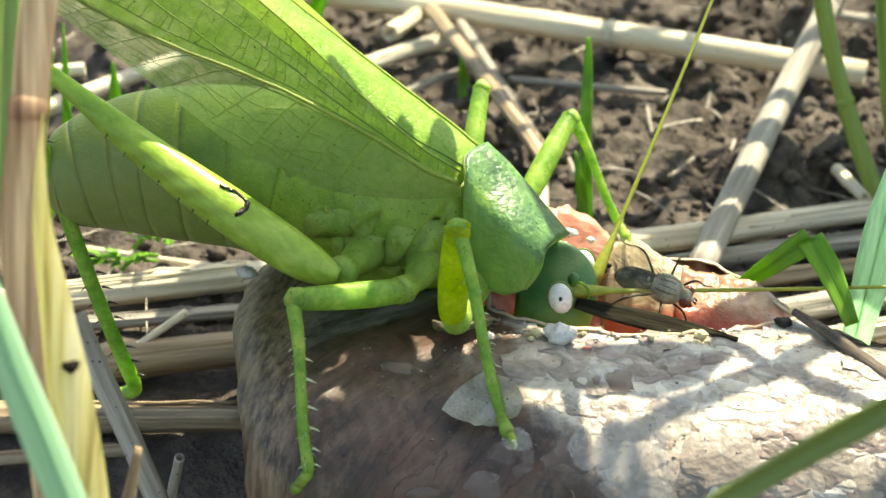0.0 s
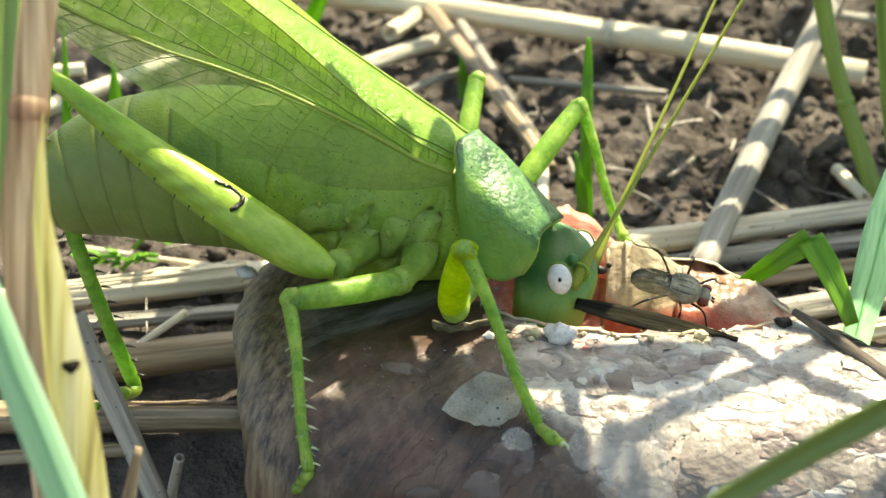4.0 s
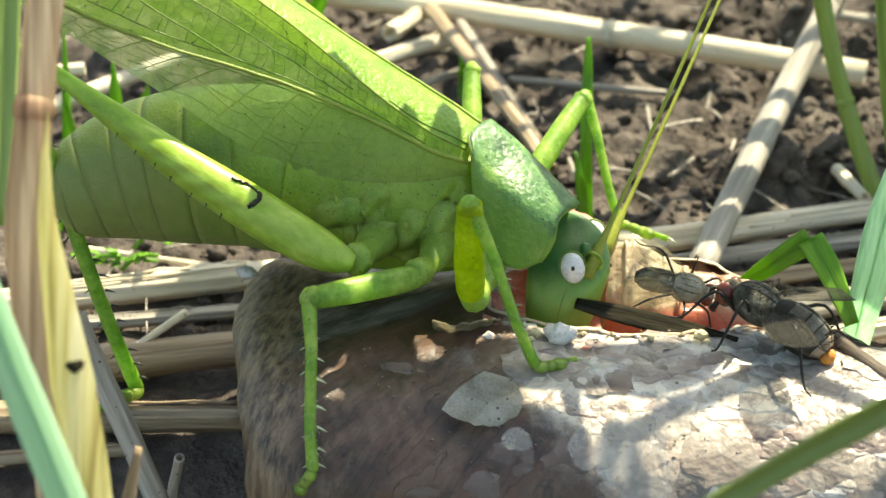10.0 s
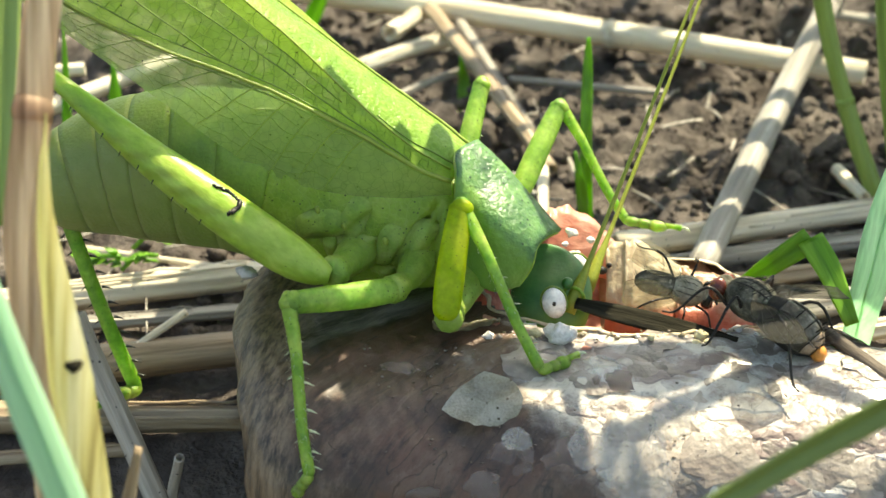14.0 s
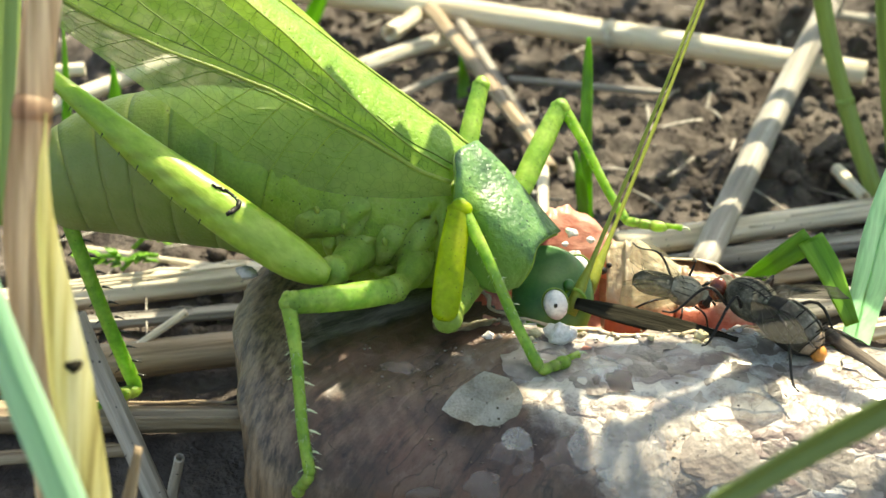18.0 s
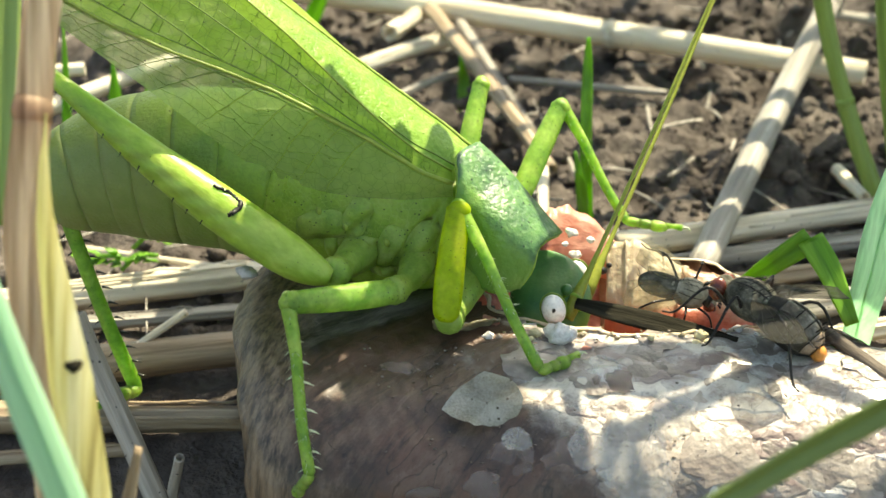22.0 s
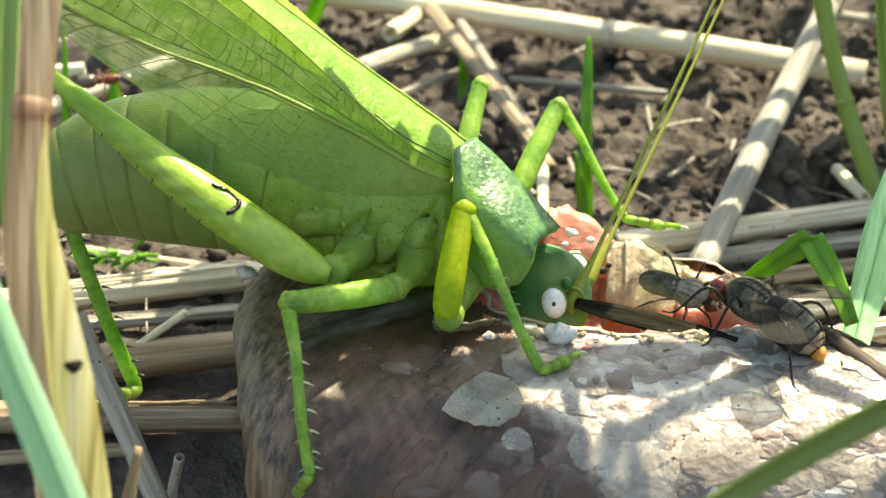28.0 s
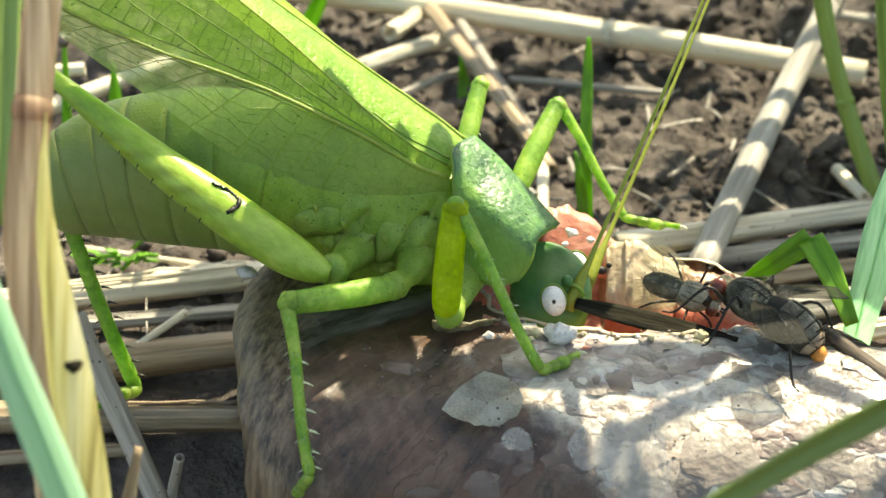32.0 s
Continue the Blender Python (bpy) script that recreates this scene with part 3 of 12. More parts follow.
def along(a, b, facing=(0, 0, 1)):
    """The pose, in metres, of a thing whose x axis runs from a to b and whose z leans towards facing."""
    a, b = Vector(a) * MM, Vector(b) * MM
    x = (b - a).normalized()
    z = Vector(facing) - x * Vector(facing).dot(x)
    z.normalize()
    y = z.cross(x)
    m = Matrix((x, y, z)).transposed().to_4x4()
    m.translation = a
    return m


# ---- ground: one sheet, rough and cloddy here, running out to the horizon ----


def ground_height(x, y):
    """Height of the soil in millimetres."""
    far = max(0.0, 1 - (abs(x) + abs(y)) / 900)
    p = Vector((x * 0.05, y * 0.05, 0.3))
    h = 2.6 * noise.fractal(p, 0.8, 2.2, 3)
    h += 4.6 * noise.turbulence(Vector((x * 0.11, y * 0.11, 7.0)), 4, True, noise_basis="PERLIN_ORIGINAL", amplitude_scale=0.55, frequency_scale=2.1)
    h += 0.9 * noise.noise(Vector((x * 0.6, y * 0.6, 1.0))) + 0.35 * noise.noise(Vector((x * 2.1, y * 2.1, 3.0)))
    near = min(1.0, max(0.0, (y - 10) / 30))
    return ((h - 1.6) * (0.2 + 0.8 * near) - 0.6) * far


def build_ground():
    core = [i * 0.7 for i in range(-128, 129)]
    out = []
    v = 90.6
    while v < 3.0e6:
        out.append(v)
        v *= 1.32
    xs = [-v for v in out[::-1]] + core + out
    ys = [v + 55 for v in xs]
    verts = [(x, y, ground_height(x, y) if abs(x) < 900 and abs(y) < 900 else -0.8) for y in ys for x in xs]
    n = len(xs)
    faces = [(j * n + i, j * n + i + 1, (j + 1) * n + i + 1, (j + 1) * n + i) for j in range(len(ys) - 1) for i in range(n - 1)]
    me = bpy.data.meshes.new("ground")
    me.from_pydata([(x * MM, y * MM, z * MM) for x, y, z in verts], [], faces)
    me.materials.append(SOIL)
    me.polygons.foreach_set("use_smooth", [True] * len(me.polygons))
    return tagged(new("ground", me), "dark crumbly dry soil with clods", "soil", kind="structure")


build_ground()


def clod_geo(seed, nu, nv):
    """A crumbly lump of unit size."""
    v, f = ball((0, 0, 0), (1, 0, 0), (0, 0.85, 0), (0, 0, 0.7), nu, nv)
    o = Vector((seed * 3.7, 0, 0))
    out = []
    for p in v:
        q = Vector(p)
        k = 1 + 0.55 * noise.noise(q * 1.3 + o) + 0.35 * abs(noise.noise(q * 3.1 + o)) + 0.18 * noise.noise(q * 7 + o)
        out.append(tuple(q * k))
    return out, f


def build_clods():
    """Loose lumps of soil behind the fish: the larger ones singly, the crumbs as one."""
    rng = random.Random(5)
    shapes = [mesh_of("soil_clod", clod_geo(k, 26, 18), SOIL) for k in range(7)]
    for i in range(60):
        x, y = rng.uniform(-50, 75), rng.uniform(38, 140)
        r = rng.uniform(1.5, 3.6)
        ob = tagged(new("soil_clod", rng.choice(shapes)), "rough clod of dark dry soil", "clod", "soil clods")
        z = ground_height(x, y) + r * 0.15
        ob.matrix_basis = Matrix.LocRotScale(Vector((x, y, z)) * MM, Euler((rng.uniform(-0.5, 0.5), rng.uniform(-0.5, 0.5), rng.uniform(0, 6))), (r, r * rng.uniform(0.7, 1.1), r))
    pieces = []
    for i in range(3000):
        x, y = rng.uniform(-45, 60), rng.uniform(14, 108)
        r = rng.choice((0.22, 0.3, 0.4, 0.55, 0.9)) * rng.uniform(0.7, 1.2)
        z = ground_height(x, y) + r * 0.3
        v, f = clod_geo(i % 23, 7, 5)
        pieces.append(([(x + p[0] * r, y + p[1] * r, z + p[2] * r) for p in v], f))
    ob = new("soil_crumbs", mesh_of("soil_crumbs", join(*pieces), SOIL))
    tagged(ob, "loose crumbs of dark soil", "soil", kind="stuff")


build_clods()

# ---- the dead fish ----
FISH_L, FISH_R = -13.6, 62.0


def fish_section(x):
    """Centre line, half width and half height of the fish at x."""
    u = (x - FISH_L) / (FISH_R - FISH_L)
    end = 1 - (1 - min(1.0, (x - FISH_L) / 2.2)) ** 2 if x < FISH_L + 2.2 else 1.0
    e = 0.90 + 0.10 * end
    s = min(1.0, max(0.0, (x - 19.0) / 9.0))
    s = s * s * (3 - 2 * s)
    return -1.0 - 3.0 * u - 3.5 * s, (12.4 + 2.0 * u - 3.0 * s) * e, (6.1 + 0.5 * u) * e


def back_width(x):
    """How much of the far half is left: towards the head it has been eaten away."""
    u = min(1.0, max(0.0, (x - 17.5) / 9.0))
    return 1 - 0.84 * u * u * (3 - 2 * u)


def fish_top(x, y):
    """Height of the fish's upper side at x, y."""
    y0, b, a = fish_section(x)
    if y > y0:
        b *= back_width(x)
    k = abs(y - y0) / b
    if k >= 1:
        return a
    z = a + a * (1 - k ** 2.5) ** (1 / 2.5)
    return z + 0.35 * noise.noise(Vector((x * 0.22, y * 0.3, 3)))


def in_hole(x, y):
    cx, cy = 14.0, 1.6
    k = ((x - cx) / 11.8) ** 2 + ((y - cy) / 5.7) ** 2
    return k + 0.35 * noise.noise(Vector((x * 0.7, y * 0.7, 8.0))) < 1.0


def scaly(x, y, z):
    """Relief of the skin: worn scales and peeled patches towards the head, shallow wrinkles towards the tail."""
    q = Vector((x * 0.42 + 0.25 * noise.noise(Vector((x * 0.5, y * 0.5, 1))), y * 0.62, z * 0.5))
    d, p = noise.voronoi(q)
    step = 0.13 * noise.cell(p[0] * 7.3) * min(1.0, (d[1] - d[0]) * 9)
    worn = min(1.0, max(0.0, (x - 1) / 8))
    wrinkle = 0.018 * math.sin(5.5 * x + 2.2 * y + 3 * noise.noise(Vector((x * 0.4, y * 0.4, 2)))) + 0.03 * noise.noise(Vector((x * 1.2, y * 0.5, z)))
    return step * worn + wrinkle * (1 - 0.6 * worn)


def build_fish():
    fish = thing("dead_fish", (10, -2, 0), "dead fish with dull silvery scales and a torn open back", "fish")
    nx, nt = 330, 260
    loops = []
    for i in range(nx + 1):
        x = FISH_L + (FISH_R - FISH_L) * (i / nx) ** 1.35
        y0, b, a = fish_section(x)
        loop = []
        for j in range(nt):
            t = 2 * math.pi * j / nt
            c, s = math.cos(t), math.sin(t)
            y = y0 + b * (back_width(x) if c > 0 else 1.0) * math.copysign(abs(c) ** 0.8, c)
            z = a + a * math.copysign(abs(s) ** 0.8, s)
            w = 0.35 * noise.noise(Vector((x * 0.22, y * 0.3, 3))) + 0.06 * noise.noise(Vector((x * 0.9, y * 1.2, z)))
            if s > -0.2 and c < 0.5 and x < 40:
                w += scaly(x, y, z)
            bulge = 0.5 * noise.noise(Vector((y * 0.3, z * 0.3, 1))) if i < 6 else 0
            skew = 0.2 * max(0.0, -y - 1) * max(0.0, 1 - (x - FISH_L) / 9)
            loop.append((x + bulge + skew, y, max(0.0, z + w)))
        loops.append(loop)
    verts, faces = rings(loops)
    keep = []
    for q in faces:
        c = np.mean([verts[k] for k in q], axis=0)
        if len(q) == 4 and c[2] > 8.0 and in_hole(c[0], c[1]):
            continue
        keep.append(q)
    part("skin", (verts, keep), SKIN, fish, "wrinkled grey-brown skin")
    rows = []
    for i in range(46):
        x = 1.5 + 27.0 * i / 45
        row = []
        for j in range(34):
            y0, b, _ = fish_section(x)
            y = -5.0 + (min(11.0, y0 + 0.8 * b * back_width(x)) + 5.0) * j / 33
            k = ((x - 14.0) / 12.4) ** 2 + ((y - 1.6) / 6.4) ** 2
            deep = max(0.0, 1 - k)
            z = fish_top(x, y) - 0.5 - 6.5 * deep ** 0.55 * (0.55 + 0.45 * max(0.0, 1 - abs(x - 8) / 14))
            z += 0.35 * noise.noise(Vector((x * 0.8, y * 0.8, 2))) + 0.15 * noise.noise(Vector((x * 2.5, y * 2.5, 5)))
            row.append((x, y, z))
        rows.append(row)
    part("flesh", sheet(rows[:17], -0.4), FLESH, fish, "raw red flesh in the torn hole")
    part("dried_flesh", sheet(rows[16:], -0.4), FLESH_DRY, fish, "dried tan flesh lining the torn hole")
    rim = []
    for k in range(97):
        a = 2 * math.pi * k / 96
        q = 1 + 0.10 * noise.noise(Vector((3 * math.cos(a), 3 * math.sin(a), 2)))
        x, y = 14 + 11.6 * q * math.cos(a), 1.6 + 5.6 * q * math.sin(a)
        y0, b, _ = fish_section(x)
        y = min(y, y0 + 0.75 * b * back_width(x))
        rim.append((x, y, fish_top(x, y) + 0.05 + 0.25 * noise.noise(Vector((x, y, 4)))))
    part("torn_rim", tube(rim, [0.12 + 0.14 * abs(noise.noise(Vector((k * 0.7, 1, 1)))) for k in range(97)], 10, (0, 0, 1), 0.5, bumps=0.6), RIM, fish, "pale ragged rim of the torn skin")
    return fish


fish = build_fish()


def flap(name, line, heights, lean, material, label, thick=0.25, seed=0):
    """A torn strip of skin or flesh standing along a line."""
    pts = spline(line, 8)
    hs = spline([(h,) for h in heights], 8)
    rows = []
    for i, p in enumerate(pts):
        h = max(0.2, hs[i][0] + 0.35 * noise.noise(Vector((i * 0.5, seed, 0))) + 0.2 * noise.noise(Vector((i * 1.7, seed, 3))))
        row = []
        for j in range(8):
            k = j / 7
            w = 0.22 * noise.noise(Vector((i * 0.35, j * 0.6, seed)))
            row.append(np.array(p) + np.array(lean) * k * k * h * 0.9 + np.array((0, 0, h * k)) + np.array((0, w, 0)))
        rows.append(row)
    return part(name, sheet(rows, thick), material, fish, label)


# the back wall of the hole: pink where it is fresh, tan and papery where it has dried
flap("torn_flesh", [(6.83, 5.41, 10.60), (8.54, 6.12, 10.63), (10.92, 6.08, 10.56), (13.03, 5.48, 10.33)], [4.0, 4.2, 3.2, 1.6], (0, 0.7, 0), FLESH_PALE, "raw orange-pink flesh edge", 0.5, 2)


def dried_skin(base, top, material, label, seed):
    """A wavy sheet of dried skin standing between two lines."""
    lo, hi = spline(base, 10), spline(top, 10)
    count = 33
    rows = []
    for j in range(count):
        a = lo[round(j * (len(lo) - 1) / (count - 1))]
        b = hi[round(j * (len(hi) - 1) / (count - 1))]
        b = b + np.array((0, 0, 0.22 * noise.noise(Vector((j * 0.5, seed, 1))) + 0.10 * noise.noise(Vector((j * 1.3, seed, 4)))))
        row = []
        for i in range(15):
            u = i / 14
            w = math.sin(math.pi * u)
            row.append(a * (1 - u) + b * u + np.array((0, -0.5 * w + 0.35 * noise.noise(Vector((j * 0.16, i * 0.22, seed))), 0.35 * w + 0.22 * noise.noise(Vector((j * 0.2, i * 0.3, seed + 5))))))
        rows.append(row)
    return part("dried_flap", sheet(rows, 0.12), material, fish, label)


dried_skin([(10.9, 1.8, 8.4), (12.9, 0.8, 8.2), (15.4, 0.2, 8.6)], [(11.1, 5.1, 13.7), (12.7, 5.3, 14.1), (14.6, 5.0, 13.3), (16.8, 4.6, 12.2)], RIM, "cream dried flap of torn skin", 5)
dried_skin([(14.9, 0.2, 8.6), (17.4, -0.6, 8.8), (20.1, -1.8, 9.4), (22.9, -2.2, 10.4)], [(16.2, 4.5, 12.3), (18.6, 4.1, 12.1), (20.9, 3.4, 11.9), (23.0, 1.6, 11.0), (23.6, -0.8, 10.6)], SKIN_DRY, "glossy tan sheet of dried skin", 7)
flap("skin_flap", [(-0.67, -2.91, 12.38), (0.57, -3.52, 12.1), (2.34, -3.09, 12.2), (3.61, -2.41, 12.3)], [0.9, 1.5, 1.4, 0.7], (0, -0.8, 0), SKIN_CLEAR, "translucent curled skin flap", 0.1, 9)


def scale_geo(seed):
    """A rounded fish scale, 1 mm half-length, with growth ridges and a ragged rim."""
    rng = random.Random(seed)
    rows = []
    for i in range(7):
        u = i / 6
        w = (0.55 + 0.45 * math.sin(math.pi * (0.2 + 0.62 * u))) * (1 if u < 0.99 else 0.75) * rng.uniform(0.8, 1.1)
        rows.append([((u * 2 - 1) + (0.16 * (1 - v * v) if i == 6 else 0) + rng.uniform(-0.09, 0.09), v * w, -0.10 * v * v - 0.03 * (2 * u - 1) ** 2) for v in (-1, -0.66, -0.33, 0, 0.33, 0.66, 1)])
    return sheet(rows, 0.012)


def fan_scale_geo(seed):
    """A large loose scale: a thin disc with rays, growth rings, a curled edge and a chipped rim."""
    rng = random.Random(seed)
    rows = []
    edge = [1 + rng.uniform(-0.10, 0.05) for _ in range(41)]
    edge[40] = edge[0]
    for i in range(10):
        u = i / 9
        row = []
        for j in range(41):
            a = (j / 40 - 0.5) * 6.35
            r = 0.04 + 0.96 * u * (edge[j] if i > 7 else 1) * (1 - 0.2 * math.cos(2 * a + seed) - 0.08 * math.cos(3 * a))
            row.append((r * math.cos(a), r * math.sin(a), 0.065 * (j % 2) * u + 0.012 * (i % 2) + 0.14 * u ** 3 * (0.3 + math.sin(j * 0.16 + seed)) - 0.08 * u * u * math.sin(a) ** 2))
        rows.append(row)
    return membrane(rows)


SCALE_FAN = surface("fish_scale_fan", [(0.40, 0.36, 0.31), (0.56, 0.52, 0.46), (0.70, 0.67, 0.61)], 1.2, 0.2, 0.3, coat=0.9, alpha=0.40, spread=0.4)
FANS = [mesh_of("scale", fan_scale_geo(k), SCALE_FAN, True) for k in range(4)]


def torn_scale_geo():
    """A large cracked scale: one rounded side, one ragged side with a hanging point."""
    reach = [1.0, 0.98, 0.95, 0.9, 0.92, 1.0, 0.93, 0.9, 0.95, 1.02, 1.12, 1.3, 1.05, 0.86, 0.72, 0.74, 0.66, 0.70, 0.78, 0.86, 0.92, 0.96, 1.0, 1.04]
    rows = []
    for i in range(9):
        u = i / 8
        row = []
        for j in range(25):
            a = 2 * math.pi * j / 24
            r = 0.03 + 0.97 * u * (1 + (reach[j % 24] - 1) * u)
            row.append((r * math.cos(a), r * math.sin(a), 0.015 * (j % 2) * u + 0.26 * u ** 2 * math.sin(a * 2 + 0.7) - 0.10 * u * math.cos(a) + 0.16 * u * noise.noise(Vector((3 * r * math.cos(a), 3 * r * math.sin(a), 2)))))
        rows.append(row)
    return membrane(rows)


LOOSE = [mesh_of("scale", torn_scale_geo(), SCALE_LOOSE, True)]
SCALES = {m.name: [mesh_of("scale", scale_geo(k), m, False) for k in range(5)] for m in (SCALE, SCALE_DULL, SCALE_CLEAR)}


def lay_scale(at, size, turn, tilt, material, rng, label="", lean=0.0):
    """One scale on the fish's upper side."""
    x, y = at
    z = fish_top(x, y)
    e = 0.3
    nrm = Vector(((fish_top(x - e, y) - fish_top(x + e, y)), (fish_top(x, y - e) - fish_top(x, y + e)), 2 * e)).normalized()
    q = nrm.to_track_quat("Z", "X")
    ax = Vector((-1, 0, 0)) - nrm * Vector((-1, 0, 0)).dot(nrm)
    ax.normalize()
    m = Matrix((ax, nrm.cross(ax), nrm)).transposed().to_4x4()
    m = Matrix.Translation((Vector((x, y, z)) + nrm * (0.05 + 0.8 * size * math.sin(radians(lean)))) * MM - Vector(ORIGIN["dead_fish"]) * MM) @ m @ pose(0, 0, 0, -lean, 0, 0) @ pose(0, 0, 0, 0, -tilt, turn)
    ob = new("scale", rng.choice(LOOSE if lean > 25 else FANS if label else SCALES[material.name]))
    ob.parent = fish
    ob.matrix_basis = m @ Matrix.Diagonal((size, size * 0.9, size, 1))
    return tagged(ob, label)


def build_scales():
    rng = random.Random(21)
    for r in range(9):
        y = -15.2 + 1.45 * r
        for c in range(24):
            x = -8.5 + 2.0 * c + (1.0 if r % 2 else 0) + rng.uniform(-0.5, 0.5)
            yy = y + rng.uniform(-0.4, 0.4) - 0.04 * x
            if in_hole(x, yy - 0.9) or in_hole(x, yy) or yy > -2.6:
                continue
            if rng.random() > 0.10 + 0.02 * (x + 4):
                continue
            bright = (x - 1.0 + 0.3 * (yy + 14)) / 12 + rng.uniform(-0.5, 0.5) + 1.2 * noise.noise(Vector((x * 0.2, yy * 0.3, 5)))
            lay_scale((x, yy), rng.uniform(0.9, 1.9), rng.uniform(-25, 25), rng.uniform(-1.0, 1.5), SCALE if bright > 0.25 else SCALE_DULL, rng)
    for at, size, turn, tilt, lean in (((2.56, -10.17, 11.39), 2.05, 200, 4, 30), ((10.77, -13.28, 10.12), 2.6, 60, 2, 10), ((4.23, -11.95, 10.66), 0.8, 80, 10, 20), ((9.67, -7.24, 12.23), 1.1, 5, 3, 0), ((8.22, -12.37, 10.60), 1.3, 40, 4, 10), ((13.20, -10.91, 11.48), 1.5, 20, 4, 6)):
        lay_scale(at[:2], size, turn, tilt, SCALE_CLEAR, rng, "loose translucent scale", lean)


build_scales()


def lump(name, at, size, material, label, seed, parent):
    v, f = clod_geo(seed, 16, 12)
    return part(name, ([(at[0] + p[0] * size, at[1] + p[1] * size, at[2] + p[2] * size) for p in v], f), material, parent, label)


lump("fat_lump", (7.18, -4.23, 12.93), 0.8, FAT_GLINT, "white curl of fat at the torn edge", 2, fish)
lump("fat_lump", (7.80, -4.34, 12.84), 0.5, FAT_GLINT, "white curl of fat at the torn edge", 5, fish)
for k, (p, r) in enumerate((((5.74, -4.04, 12.71), 0.32), ((5.43, -4.48, 12.59), 0.22), ((15.84, -4.52, 12.95), 0.35), ((15.47, -5.16, 12.72), 0.25), ((16.18, -5.05, 12.73), 0.25), ((12.78, -4.66, 12.80), 0.2))):
    lump("crumb", p, r, CRUMB, "yellow crumb of dried flesh", 7 + k, fish)
# blobs of fat; the one at the hind end is a glint painted white
for k, (p, r) in enumerate((((8.89, 6.62, 13.89), 0.42), ((9.06, 5.36, 12.91), 0.36), ((8.38, 5.88, 13.41), 0.22), ((10.18, 6.36, 13.45), 0.25), ((-13.31, 4.09, 12.23), 0.6), ((2.83, -4.20, 12.57), 0.35))):
    lump("fat_lump", p, r, FAT_GLINT, "small white blob of fat or painted glint", 40 + k, fish)
rng = random.Random(3)
for k in range(64):
    px = 3.0 + 0.29 * k + rng.uniform(-0.3, 0.3)
    yy = -4.0 + 0.45 * rng.uniform(-1, 1)
    lump("rim_shred", (px, yy, fish_top(px, yy) + 0.02), rng.choice((0.07, 0.1, 0.14, 0.2)), rng.choice((FAT_GLINT, RIM, SKIN_CLEAR, SCALE)), "", 20 + k, fish)
# tiny glossy beads, added in clusters where the wet skin should glint
GLINT_BEAD = surface("glint_bead", [(0.10, 0.07, 0.05), (0.16, 0.12, 0.09)], 0.3, 0.06, 0.05, coat=1.0, spec=1.0)
beads = []
for at, wide, count in (((3.90, -12.09, 10.58), 2.2, 70), ((11.05, -13.03, 10.32), 2.4, 70), ((-1.30, -8.97, 11.63), 2.6, 60), ((0.55, -6.29, 12.17), 1.8, 40), ((7.21, -13.39, 9.80), 2.5, 60), ((0.5, -12.5, 10.4), 2.2, 60), ((-3.5, -7.5, 12.0), 2.0, 30), ((14.71, -11.65, 11.24), 2.5, 30), ((-4.91, -6.66, 12.02), 2.0, 12)):
    for k in range(count):
        x, y = at[0] + rng.gauss(0, wide * 0.6), at[1] + rng.gauss(0, wide * 0.45)
        r = rng.choice((0.015, 0.02, 0.025, 0.03, 0.06))
        beads.append(ball((x, y, fish_top(x, y) + 0.12), (r * rng.uniform(1, 2.5), 0, 0), (0, r, 0), (0, 0, r), 6, 4))
wet = part("moist_specks", join(*beads), GLINT_BEAD, fish, "tiny glossy beads added for glints on the wet skin")
tagged(wet, "tiny glossy beads added for glints on the wet skin", kind="stuff")
# the pit's shaded inside is drawn as a dark-coloured lump
lump("dark_spot", (21.34, -2.89, 12.71), 0.5, DARK, "dark lump standing in for a pit in the dried flesh", 31, fish)
bark_rows = []
for i in range(31):
    u = i / 30
    w = 0.24 + 0.50 * math.sin(math.pi * min(1.0, 0.12 + 0.8 * u)) * (1 if u < 0.93 else 0.7)
    bark_rows.append([(10.4 * u + 0.12 * noise.noise(Vector((j, i * 0.3, 2))), w * (j / 5 - 1), 0.22 * (1 - (j / 5 - 1) ** 2) + 0.09 * (j % 2) + 0.06 * noise.noise(Vector((i * 0.3, j * 0.7, 0)))) for j in range(11)])
bark = local("bark_strip", sheet(bark_rows, 0.22), BARK, None, along((8.55, -0.65, 12.75), (18.3, -4.9, 12.55), (0.1, -0.45, 0.8)))
tagged(bark, "dark grey strip of dry bark across the torn hole", "bark")
twig = local("dry_twig", tube(spline([(0, 0, 0), (3, 0.1, 0.1), (7, 0, 0), (12, 0.2, 0)], 6), [0.25 + 0.02 * k for k in range(19)], 12, bumps=0.2), TWIG, None, along((22.05, -2.43, 13.25), (29.28, -13.56, 12.16)))
tagged(twig, "grey-brown dry stalk lying over the fish", "twig")
beetle = thing("tiny_beetle", (10.76, 3.82, 12.65), "tiny black beetle in the torn flesh", "beetle")
part("body", ball((10.61, 3.79, 12.59), (0.5, 0, -0.1), (0, 0.35, 0), (0.05, 0, 0.3), 12, 8), DARK, beetle)
part("head", ball((11.22, 3.94, 12.85), (0.2, 0, 0), (0, 0.2, 0), (0, 0, 0.18), 10, 6), DARK, beetle)

# ---- things seen whole: straws, stems, grass ----


